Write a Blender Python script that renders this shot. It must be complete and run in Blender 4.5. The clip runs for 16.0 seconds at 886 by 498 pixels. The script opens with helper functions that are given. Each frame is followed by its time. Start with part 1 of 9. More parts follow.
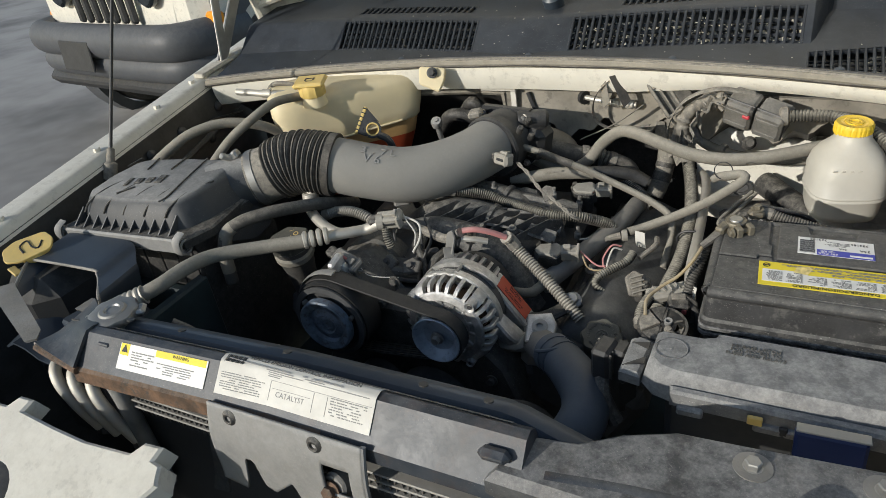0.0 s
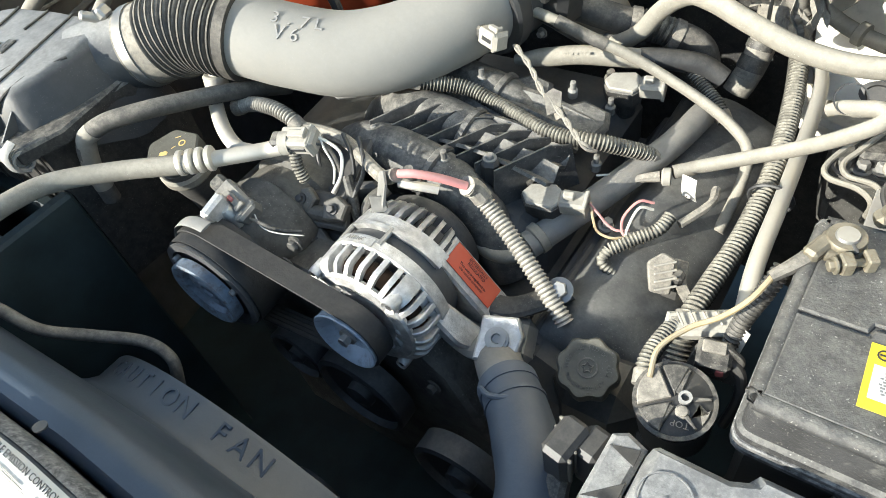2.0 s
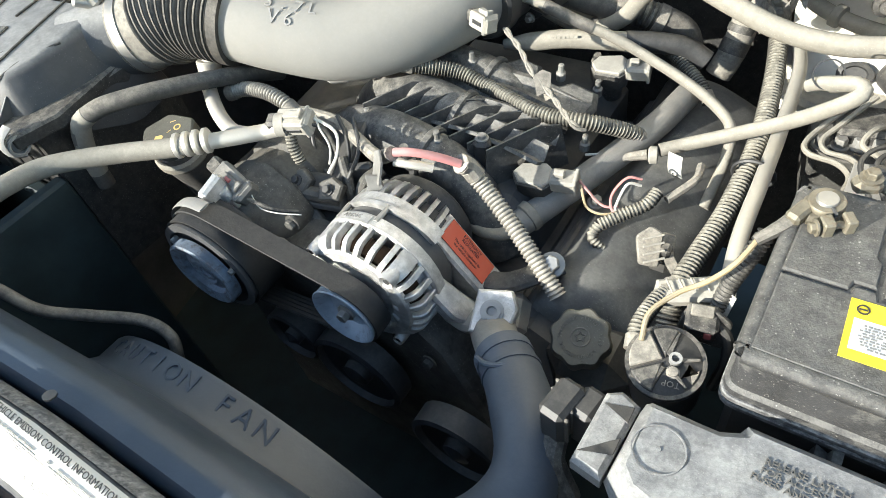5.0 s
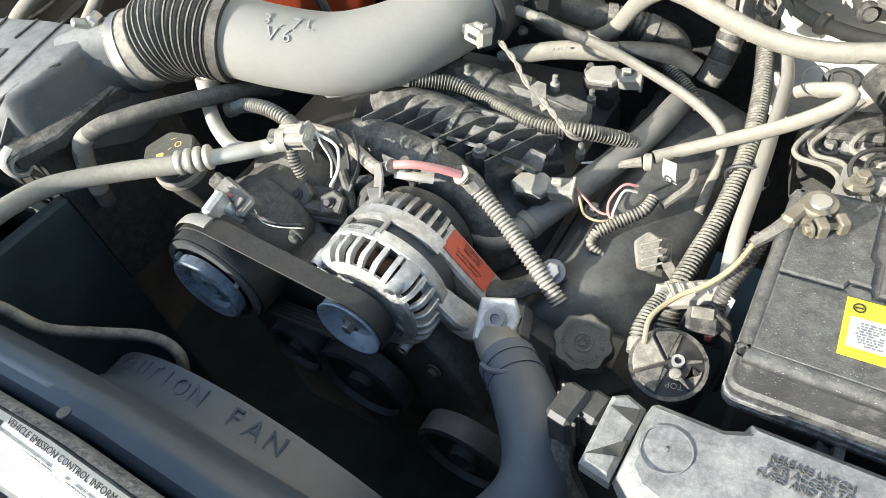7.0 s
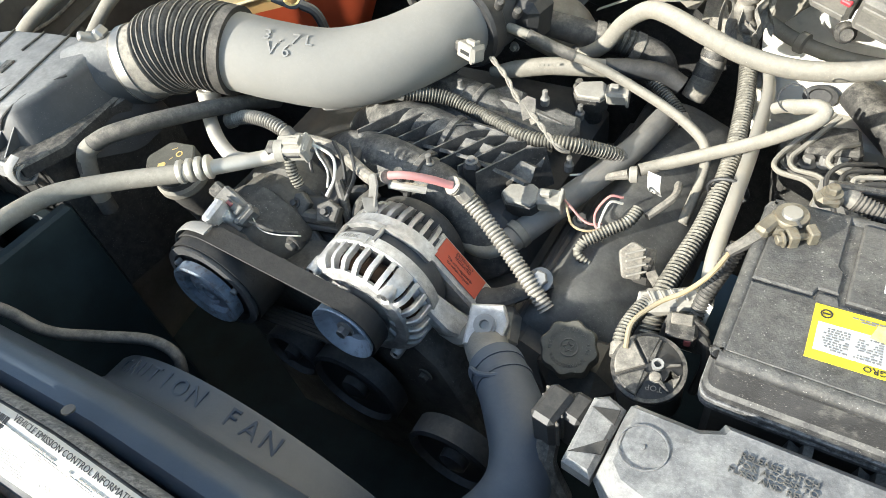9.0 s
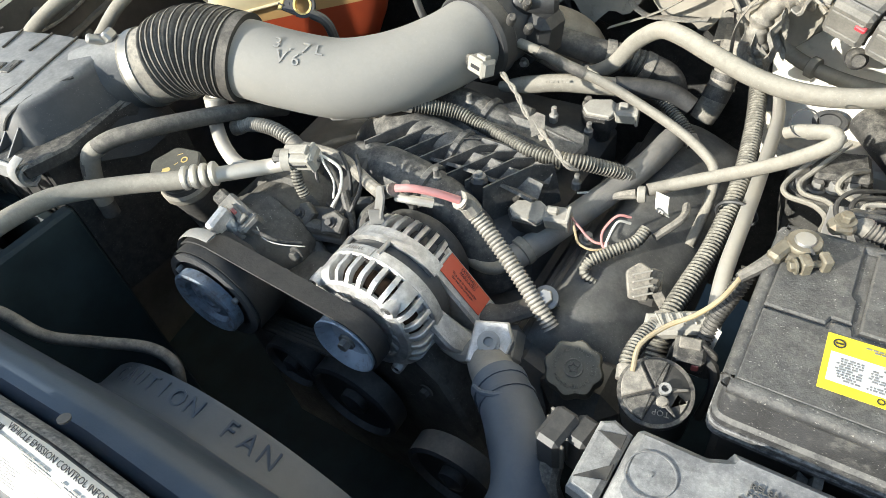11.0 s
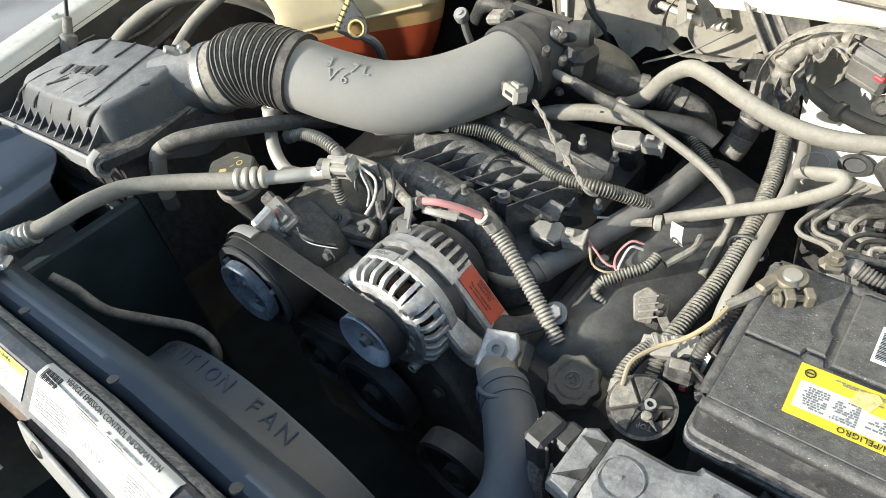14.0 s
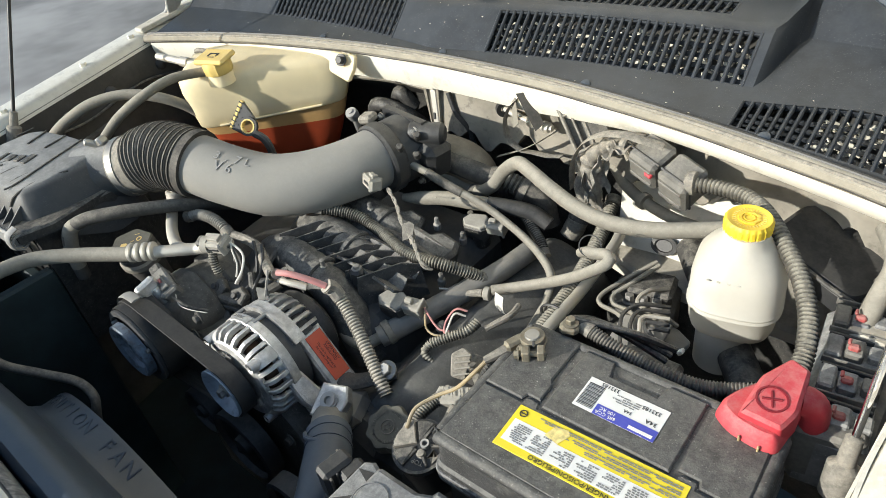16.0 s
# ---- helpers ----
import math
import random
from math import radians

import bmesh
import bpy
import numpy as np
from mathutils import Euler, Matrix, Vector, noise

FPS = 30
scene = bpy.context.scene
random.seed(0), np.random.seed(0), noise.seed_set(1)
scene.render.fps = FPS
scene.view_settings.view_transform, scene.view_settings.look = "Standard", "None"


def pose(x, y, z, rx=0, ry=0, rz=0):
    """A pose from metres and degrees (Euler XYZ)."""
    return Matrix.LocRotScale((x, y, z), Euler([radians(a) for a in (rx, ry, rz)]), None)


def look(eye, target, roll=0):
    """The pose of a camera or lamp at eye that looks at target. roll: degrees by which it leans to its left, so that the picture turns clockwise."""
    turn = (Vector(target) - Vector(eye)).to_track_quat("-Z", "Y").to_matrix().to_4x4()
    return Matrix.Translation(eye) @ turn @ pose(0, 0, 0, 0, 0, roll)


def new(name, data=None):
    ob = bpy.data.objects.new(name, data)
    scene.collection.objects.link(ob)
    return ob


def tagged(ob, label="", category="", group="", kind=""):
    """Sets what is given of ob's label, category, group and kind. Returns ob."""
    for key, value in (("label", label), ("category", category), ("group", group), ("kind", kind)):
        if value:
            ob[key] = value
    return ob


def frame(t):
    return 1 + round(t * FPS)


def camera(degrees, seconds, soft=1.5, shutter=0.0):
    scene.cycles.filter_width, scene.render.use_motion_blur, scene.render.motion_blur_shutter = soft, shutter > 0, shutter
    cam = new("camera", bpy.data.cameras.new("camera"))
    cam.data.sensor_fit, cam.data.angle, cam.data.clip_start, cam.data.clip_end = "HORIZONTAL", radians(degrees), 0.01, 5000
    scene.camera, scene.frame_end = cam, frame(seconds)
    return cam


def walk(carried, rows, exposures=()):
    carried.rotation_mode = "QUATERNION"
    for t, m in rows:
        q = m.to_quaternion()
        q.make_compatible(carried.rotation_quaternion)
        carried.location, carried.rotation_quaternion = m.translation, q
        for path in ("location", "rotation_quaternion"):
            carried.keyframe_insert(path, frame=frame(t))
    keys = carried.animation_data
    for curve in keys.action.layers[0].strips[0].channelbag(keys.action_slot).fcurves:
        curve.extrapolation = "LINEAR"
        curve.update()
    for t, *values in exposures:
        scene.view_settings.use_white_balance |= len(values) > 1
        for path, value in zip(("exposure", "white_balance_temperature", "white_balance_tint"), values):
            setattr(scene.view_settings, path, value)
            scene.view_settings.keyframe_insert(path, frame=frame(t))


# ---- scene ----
cam = camera(68.3, 16.0, soft=0.5)
PATH = [
    (0, (0.092, 0.073, 1.407), (-0.781, 1.554, 0.386), -8.7),
    (0.3, (0.121, 0.2, 1.42), (-0.885, 1.533, 0.32), -8.5),
    (0.5, (0.126, 0.293, 1.412), (-0.925, 1.505, 0.218), -9.1),
    (0.6, (0.116, 0.331, 1.415), (-0.916, 1.493, 0.156), -9.3),
    (0.8, (0.093, 0.401, 1.387), (-0.92, 1.492, 0.053), -12.2),
    (1, (0.066, 0.443, 1.368), (-0.907, 1.518, -0.009), -12.5),
    (1.5, (0.048, 0.489, 1.346), (-0.922, 1.466, -0.105), -14.4),
    (2, (0.043, 0.491, 1.337), (-0.898, 1.461, -0.137), -13.8),
    (2.5, (0.033, 0.488, 1.337), (-0.885, 1.468, -0.145), -13.6),
    (3, (0.032, 0.488, 1.329), (-0.881, 1.492, -0.141), -14.5),
    (3.5, (0.039, 0.49, 1.33), (-0.814, 1.446, -0.205), -12.9),
    (3.7, (0.037, 0.488, 1.332), (-0.822, 1.468, -0.186), -12.8),
    (5.8, (0.054, 0.454, 1.336), (-0.855, 1.469, -0.128), -12.5),
    (6, (0.049, 0.455, 1.335), (-0.82, 1.5, -0.131), -11.2),
    (6.5, (0.042, 0.45, 1.339), (-0.838, 1.495, -0.121), -11.5),
    (7, (0.044, 0.451, 1.345), (-0.843, 1.481, -0.123), -13.3),
    (7.5, (0.05, 0.446, 1.346), (-0.827, 1.474, -0.129), -12.8),
    (8, (0.055, 0.44, 1.351), (-0.824, 1.473, -0.119), -12.4),
    (8.5, (0.06, 0.434, 1.358), (-0.825, 1.474, -0.103), -12.3),
    (9, (0.06, 0.439, 1.359), (-0.829, 1.498, -0.087), -12.4),
    (11.5, (0.047, 0.443, 1.358), (-0.842, 1.528, -0.067), -10.0),
    (12, (0.048, 0.447, 1.358), (-0.838, 1.533, -0.068), -10.0),
    (12.5, (0.048, 0.452, 1.355), (-0.84, 1.538, -0.071), -10.5),
    (13, (0.05, 0.453, 1.364), (-0.853, 1.54, -0.051), -11.2),
    (13.5, (0.06, 0.445, 1.368), (-0.861, 1.531, -0.036), -10.6),
    (14, (0.106, 0.43, 1.388), (-0.936, 1.449, 0.019), -10.3),
    (14.2, (0.155, 0.43, 1.401), (-0.937, 1.43, 0.057), -11.0),
    (14.5, (0.224, 0.418, 1.419), (-0.924, 1.422, 0.126), -11.0),
    (14.7, (0.267, 0.411, 1.433), (-0.916, 1.409, 0.166), -11.6),
    (15, (0.322, 0.412, 1.455), (-0.887, 1.441, 0.24), -12.4),
    (15.2, (0.35, 0.431, 1.451), (-0.846, 1.498, 0.254), -12.6),
    (15.5, (0.364, 0.442, 1.449), (-0.756, 1.585, 0.249), -10.8),
    (15.8, (0.348, 0.474, 1.441), (-0.764, 1.628, 0.245), -10.5),
    (16, (0.33, 0.48, 1.442), (-0.789, 1.627, 0.245), -8.9),
]
EXPOSURES = [(0, -0.32, 6500, 8), (0.6, 0.42, 6500, 7), (1.2, 0.90, 6500, 7), (2.0, 1.3, 6500, 5), (9.0, 1.27, 6500, 6), (13.0, 0.9, 6500, 6), (14.0, 0.88, 6500, 6), (15.0, 0.62, 6500, 7), (16.0, 0.52, 6500, 6)]
walk(cam, [(t, look(eye, target, roll)) for t, eye, target, roll in PATH], EXPOSURES)

# ---- light ----
SUN_FROM = Vector((-0.50, -0.866, 0.0)).normalized()
SUN_UP = 20.0
world = bpy.data.worlds.new("sky")
scene.world = world
world.use_nodes = True
wn = world.node_tree
sky = wn.nodes.new("ShaderNodeTexSky")
sky.sky_type = "NISHITA"
sky.sun_disc = False
sky.sun_elevation = radians(SUN_UP)
sky.sun_rotation = math.atan2(SUN_FROM.x, SUN_FROM.y)
sky.air_density = 1.0
sky.dust_density = 0.6
wn.nodes["Background"].inputs["Strength"].default_value = 0.15
wn.links.new(sky.outputs[0], wn.nodes["Background"].inputs["Color"])
sun_data = bpy.data.lights.new("sun", "SUN")
sun_data.energy = 4.5
sun_data.angle = radians(0.6)
sun_data.color = (1.0, 0.955, 0.89)
sun = new("sun", sun_data)
sun_dir = SUN_FROM * math.cos(radians(SUN_UP)) + Vector((0, 0, math.sin(radians(SUN_UP))))
sun.matrix_world = look(sun_dir * 20, (0, 0, 0))

# ---- materials ----
MATS = {}


def material(name, base, rough=0.6, metal=0.0, dust=0.0, dust_col=(0.36, 0.33, 0.28), var=0.2, scale=14.0,
             bump=0.15, fine=260.0, stain=None, stain_amt=0.0, spec=0.4, glow=0.0, coat=0.0, side_dust=0.25, even=0.35, specks=0.0, settle=(0.0, 0.85)):
    """Base colour with broad and fine variation, dust that settles on upward faces, blotches and fine relief."""
    m = bpy.data.materials.new(name)
    m.use_nodes = True
    nt = m.node_tree
    n, l = nt.nodes, nt.links
    bs = n["Principled BSDF"]
    tc = n.new("ShaderNodeTexCoord")
    info = n.new("ShaderNodeObjectInfo")
    off = n.new("ShaderNodeVectorMath")
    off.operation = "MULTIPLY_ADD"
    off.inputs[1].default_value = (1, 1, 1)
    comb = n.new("ShaderNodeCombineXYZ")
    for i in range(3):
        l.new(info.outputs["Random"], comb.inputs[i])
    l.new(tc.outputs["Object"], off.inputs[0])
    l.new(comb.outputs[0], off.inputs[2])

    def noise_tex(sc, det, ro=0.6):
        t = n.new("ShaderNodeTexNoise")
        t.inputs["Scale"].default_value = sc
        t.inputs["Detail"].default_value = det
        t.inputs["Roughness"].default_value = ro
        l.new(off.outputs[0], t.inputs["Vector"])
        return t.outputs["Fac"]

    def ramp(sock, a, b, lo=0.0, hi=1.0):
        r = n.new("ShaderNodeMapRange")
        r.interpolation_type = "SMOOTHSTEP"
        for k, v in zip(range(1, 5), (a, b, lo, hi)):
            r.inputs[k].default_value = v
        l.new(sock, r.inputs[0])
        return r.outputs[0]

    def mix(fac, c1, c2):
        x = n.new("ShaderNodeMix")
        x.data_type = "RGBA"
        if isinstance(fac, float):
            x.inputs[0].default_value = fac
        else:
            l.new(fac, x.inputs[0])
        for k, c in ((6, c1), (7, c2)):
            if isinstance(c, tuple):
                x.inputs[k].default_value = (*c, 1)
            else:
                l.new(c, x.inputs[k])
        return x.outputs[2]

    def mul(a, b):
        x = n.new("ShaderNodeMath")
        x.operation = "MULTIPLY"
        for k, c in ((0, a), (1, b)):
            if isinstance(c, float):
                x.inputs[k].default_value = c
            else:
                l.new(c, x.inputs[k])
        return x.outputs[0]

    broad = noise_tex(scale, 4.0)
    small = noise_tex(fine, 3.0, 0.7)
    dark = tuple(c * (1 - var) for c in base)
    lite = tuple(min(1, c * (1 + var)) for c in base)
    col = mix(ramp(broad, 0.3, 0.7), dark, lite)
    if stain:
        blot = noise_tex(scale * 2.3, 6.0, 0.7)
        col = mix(mul(ramp(blot, 0.52, 0.66), stain_amt), col, stain)
    rough_sock = None
    if specks:
        grit = noise_tex(620.0, 2.0, 0.5)
        thick = noise_tex(scale * 1.7, 3.0)
        spot = mul(ramp(grit, 0.66, 0.70), ramp(thick, 0.42, 0.62, 0.15, 1.0))
    if dust:
        geo = n.new("ShaderNodeNewGeometry")
        sep = n.new("ShaderNodeSeparateXYZ")
        l.new(geo.outputs["Normal"], sep.inputs[0])
        up = ramp(sep.outputs[2], settle[0], settle[1], side_dust, 1.0)
        grime = noise_tex(scale * 3.1, 8.0, 0.75)
        patch = ramp(grime, 0.34, 0.64, even, 1.0)
        speck = ramp(small, 0.35, 0.7, 0.62 + 0.4 * even, 1.05)
        fac = mul(mul(mul(up, patch), speck), float(dust))
        col = mix(fac, col, dust_col)
        rr = n.new("ShaderNodeMapRange")
        rr.inputs[3].default_value = rough
        rr.inputs[4].default_value = 0.95
        l.new(fac, rr.inputs[0])
        rough_sock = rr.outputs[0]
    else:
        rough_sock = ramp(broad, 0.2, 0.8, max(0.04, rough - 0.08), min(1, rough + 0.1))
    if specks:
        col = mix(mul(spot, float(specks)), col, (0.5, 0.48, 0.43))
    l.new(col, bs.inputs["Base Color"])
    l.new(rough_sock, bs.inputs["Roughness"])
    bs.inputs["Metallic"].default_value = metal
    bs.inputs["Specular IOR Level"].default_value = spec
    bs.inputs["Coat Weight"].default_value = coat
    if bump:
        b = n.new("ShaderNodeBump")
        b.inputs["Strength"].default_value = bump
        b.inputs["Distance"].default_value = 0.0012
        l.new(small, b.inputs["Height"])
        l.new(b.outputs[0], bs.inputs["Normal"])
    if glow:
        tr = n.new("ShaderNodeBsdfTranslucent")
        l.new(col, tr.inputs["Color"])
        ms = n.new("ShaderNodeMixShader")
        ms.inputs[0].default_value = glow
        l.new(bs.outputs[0], ms.inputs[1])
        l.new(tr.outputs[0], ms.inputs[2])
        l.new(ms.outputs[0], n["Material Output"].inputs["Surface"])
    MATS[name] = m
    return m


DUSTY = (0.40, 0.37, 0.31)
M_ASPHALT = material("asphalt", (0.27, 0.26, 0.245), 0.9, var=0.4, scale=0.7, fine=60, bump=0.5)
M_WHITE = material("cream_paint", (0.72, 0.69, 0.60), 0.35, dust=0.35, dust_col=(0.45, 0.41, 0.34), var=0.04, coat=0.3, bump=0.04, stain=(0.16, 0.14, 0.11), stain_amt=0.22, scale=18)
M_WHITE_DIRTY = material("dirty_cream_paint", (0.60, 0.56, 0.47), 0.55, dust=0.6, dust_col=(0.34, 0.30, 0.24), var=0.12, stain=(0.2, 0.17, 0.13), stain_amt=0.4)
M_APRON = material("dark_apron", (0.048, 0.050, 0.050), 0.6, dust=0.3, var=0.3)
M_FIREWALL = material("firewall_mat", (0.22, 0.20, 0.165), 0.9, dust=0.6, dust_col=(0.33, 0.30, 0.24), var=0.3, stain=(0.06, 0.055, 0.05), stain_amt=0.6)
M_COWL = material("cowl_plastic", (0.021, 0.025, 0.031), 0.42, dust=0.14, dust_col=(0.15, 0.16, 0.17), var=0.25, bump=0.2, specks=0.25)
M_SEAL = material("old_seal", (0.16, 0.145, 0.115), 0.85, dust=0.8, dust_col=(0.46, 0.42, 0.34), var=0.2, scale=12, even=0.6)
M_BLACK = material("black_plastic", (0.02, 0.02, 0.021), 0.5, dust=0.5, dust_col=DUSTY, var=0.25, even=0.15, scale=24, specks=0.4)
M_BLACK_CLEAN = material("clean_black_plastic", (0.024, 0.025, 0.027), 0.45, dust=0.16, dust_col=DUSTY, var=0.2)
M_DARK = material("grimy_dark", (0.048, 0.050, 0.052), 0.55, dust=0.34, dust_col=(0.2, 0.18, 0.15), var=0.35)
M_GREYPL = material("dusty_grey_plastic", (0.12, 0.12, 0.117), 0.6, dust=0.88, dust_col=(0.40, 0.39, 0.365), var=0.15, side_dust=0.5, even=0.68, bump=0.16, specks=0.15)
M_TUBE = material("intake_plastic", (0.15, 0.147, 0.138), 0.5, dust=0.95, dust_col=(0.29, 0.28, 0.255), stain=(0.20, 0.19, 0.17), stain_amt=0.3, specks=0.12, var=0.10, side_dust=0.7, scale=9, even=0.86, bump=0.08)
M_RUBBER = material("dusty_rubber", (0.03, 0.03, 0.03), 0.75, dust=0.7, dust_col=(0.34, 0.31, 0.26), var=0.25)
M_BELLOWS = material("bellows_rubber", (0.016, 0.015, 0.015), 0.7, dust=0.5, dust_col=(0.36, 0.33, 0.28), var=0.25, side_dust=0.35)
M_HOSE = material("grey_dusty_hose", (0.13, 0.12, 0.10), 0.85, spec=0.2, bump=0.3, specks=0.35, dust=0.9, dust_col=(0.36, 0.335, 0.28), var=0.24, stain=(0.12, 0.10, 0.08), stain_amt=0.45, side_dust=0.46, even=0.72, scale=30)
M_LOOM = material("dusty_loom", (0.022, 0.021, 0.02), 0.85, spec=0.15, dust=0.95, dust_col=(0.39, 0.365, 0.30), var=0.3, side_dust=0.2, even=0.42, scale=24)
M_TIN = material("tarnished_tin", (0.20, 0.18, 0.135), 0.5, metal=0.6, dust=0.6, dust_col=(0.33, 0.295, 0.23), var=0.3, scale=80, bump=0.5, side_dust=0.5, stain=(0.16, 0.10, 0.05), stain_amt=0.6)
M_TRAY = material("black_tray_plastic", (0.024, 0.038, 0.042), 0.6, var=0.3)
M_OILCAP = material("oil_cap_plastic", (0.045, 0.045, 0.038), 0.6, dust=0.5, dust_col=(0.20, 0.19, 0.155), var=0.2, even=0.6, specks=0.3)
M_ALU = material("aluminium_line", (0.62, 0.60, 0.55), 0.4, metal=0.75, dust=0.6, dust_col=(0.52, 0.48, 0.4), var=0.08, side_dust=0.5, even=0.85)
M_CAST = material("cast_aluminium", (0.60, 0.59, 0.57), 0.40, metal=0.85, dust=0.5, dust_col=(0.58, 0.56, 0.51), var=0.3, scale=60, fine=420, bump=0.8, even=0.2, side_dust=0.6)
M_CAST_DIRTY = material("dirty_cast", (0.24, 0.235, 0.22), 0.6, metal=0.4, dust=0.5, dust_col=(0.36, 0.33, 0.28), var=0.3, bump=0.5)
M_STEEL = material("dull_steel", (0.36, 0.355, 0.34), 0.42, metal=0.8, dust=0.4, dust_col=DUSTY, var=0.2)
M_PULLEY = material("pulley_grey", (0.33, 0.39, 0.46), 0.45, metal=0.2, dust=0.1, var=0.2, scale=40, stain=(0.16, 0.17, 0.18), stain_amt=0.5)
M_CLUTCH = material("clutch_plate_grey", (0.15, 0.19, 0.235), 0.55, metal=0.2, dust=0.25, dust_col=(0.17, 0.15, 0.13), var=0.35, scale=55, stain=(0.07, 0.06, 0.055), stain_amt=0.7, specks=0.2)
M_COPPER = material("copper_winding", (0.045, 0.027, 0.016), 0.45, metal=0.6, var=0.4, scale=60)
M_BELT = material("belt_rubber", (0.018, 0.018, 0.018), 0.6, dust=0.1, var=0.15, bump=0.3)
M_BATTERY = material("battery_case", (0.03, 0.03, 0.031), 0.45, dust=0.55, dust_col=(0.24, 0.23, 0.205), var=0.3, scale=30, fine=520, side_dust=0.15, bump=0.55, stain=(0.16, 0.155, 0.14), stain_amt=0.45, specks=0.6)
M_SCUFF = material("scuffed_edge", (0.05, 0.05, 0.05), 0.5, dust=0.9, dust_col=(0.36, 0.35, 0.33), var=0.4, scale=60, side_dust=0.5, even=0.0)
M_GRIME = material("oily_grime", (0.07, 0.068, 0.062), 0.6, specks=0.5, metal=0.2, dust=0.45, dust_col=(0.26, 0.24, 0.205), var=0.5, scale=26, bump=0.5, stain=(0.02, 0.02, 0.02), stain_amt=0.6)
M_CONN = material("dusty_connector", (0.05, 0.05, 0.048), 0.6, dust=0.75, dust_col=(0.33, 0.31, 0.27), var=0.2, side_dust=0.6, even=0.5)
M_BATT_SIDE = material("battery_side", (0.02, 0.02, 0.02), 0.55, dust=0.2, var=0.2)
M_RED = material("red_cover", (0.50, 0.04, 0.055), 0.5, dust=0.45, dust_col=(0.52, 0.27, 0.25), var=0.12, side_dust=0.1, scale=30, even=0.1)
M_YELLOW = material("yellow_plastic", (0.82, 0.56, 0.03), 0.45, dust=0.2, var=0.08)
M_YELLOW_FADED = material("faded_yellow_plastic", (0.72, 0.52, 0.16), 0.55, dust=0.3, var=0.1)
M_JUG = material("white_jug_plastic", (0.68, 0.645, 0.56), 0.4, dust=0.22, dust_col=(0.5, 0.46, 0.38), var=0.05, glow=0.25, bump=0.05)
M_BOTTLE = material("aged_bottle_plastic", (0.84, 0.72, 0.46), 0.42, dust=0.3, dust_col=(0.6, 0.53, 0.40), var=0.12, scale=7, glow=0.15, bump=0.05)
M_AMBER = material("stained_bottle_plastic", (0.74, 0.46, 0.19), 0.42, dust=0.2, dust_col=(0.5, 0.36, 0.2), var=0.15, scale=9, glow=0.2, bump=0.05)
M_COOLANT = material("coolant_level", (0.52, 0.085, 0.03), 0.4, dust=0.15, var=0.12, scale=8, glow=0.25, bump=0.03)
M_ORANGE = material("orange_sticker", (0.72, 0.12, 0.055), 0.5, dust=0.12, var=0.05, bump=0)
M_LABEL = material("label_paper", (0.78, 0.77, 0.73), 0.5, dust=0.12, dust_col=(0.5, 0.47, 0.42), var=0.04, bump=0)
M_LABEL_OLD = material("worn_label", (0.66, 0.64, 0.58), 0.5, dust=0.3, dust_col=(0.42, 0.40, 0.35), var=0.1, bump=0)
M_LABEL_Y = material("yellow_label", (0.83, 0.66, 0.02), 0.5, dust=0.1, var=0.05, bump=0)
M_LABEL_B = material("blue_label", (0.045, 0.06, 0.42), 0.5, dust=0.08, var=0.05, bump=0)
M_INK = material("ink", (0.03, 0.03, 0.03), 0.6, var=0.1, bump=0)
M_INK_GREY = material("faded_ink", (0.22, 0.22, 0.21), 0.6, var=0.1, bump=0)
M_PINK = material("pink_wire", (0.50, 0.20, 0.19), 0.6, dust=0.4, dust_col=(0.5, 0.4, 0.36), var=0.1)
M_WIRE_Y = material("yellow_wire", (0.36, 0.27, 0.13), 0.7, dust=0.6, var=0.1)
M_WIRE_W = material("white_wire", (0.6, 0.58, 0.52), 0.6, dust=0.2, var=0.1)
M_BEIGE = material("beige_connector", (0.24, 0.225, 0.195), 0.6, dust=0.8, dust_col=(0.42, 0.395, 0.335), var=0.12, side_dust=0.6)
M_SUPPORT = material("support_black_paint", (0.026, 0.032, 0.041), 0.38, bump=0.08, dust=0.34, dust_col=(0.24, 0.24, 0.235), var=0.4, scale=11, stain=(0.12, 0.06, 0.03), stain_amt=0.22, coat=0.12, spec=0.45, even=0.05, specks=0.25)
M_ENDPLATE = material("end_plate_paint", (0.045, 0.048, 0.052), 0.4, bump=0.16, dust=0.66, dust_col=(0.37, 0.36, 0.34), var=0.4, scale=9, stain=(0.10, 0.085, 0.07), stain_amt=0.35, coat=0.1, even=0.0, specks=0.35)
M_RUST = material("rusty_edge", (0.10, 0.055, 0.03), 0.85, dust=0.45, dust_col=(0.30, 0.25, 0.2), var=0.6, scale=40, stain=(0.035, 0.033, 0.03), stain_amt=0.9)
M_SHROUD = material("shroud_plastic", (0.036, 0.049, 0.066), 0.40, dust=0.14, dust_col=(0.15, 0.155, 0.16), var=0.2, scale=8, even=0.4, spec=0.6)
# dust kept to near-level faces; the darker slope carries painted shade
M_LID = material("air_box_lid", (0.030, 0.033, 0.037), 0.5, dust=0.95, dust_col=(0.33, 0.325, 0.31), var=0.12, side_dust=0.10, settle=(0.55, 0.95), even=0.66, bump=0.15, specks=0.2)
M_FUSE = material("fuse_cover", (0.13, 0.13, 0.132), 0.55, dust=0.76, dust_col=(0.455, 0.45, 0.42), var=0.15, side_dust=0.45, even=0.2, bump=0.3, stain=(0.05, 0.05, 0.05), stain_amt=0.5, specks=0.5)
M_FIN = material("condenser_fins", (0.09, 0.085, 0.08), 0.6, metal=0.3, dust=0.5, dust_col=(0.2, 0.18, 0.15), var=0.3)
M_CHROME = material("chrome_rod", (0.75, 0.75, 0.75), 0.15, metal=1.0, var=0.05, bump=0)
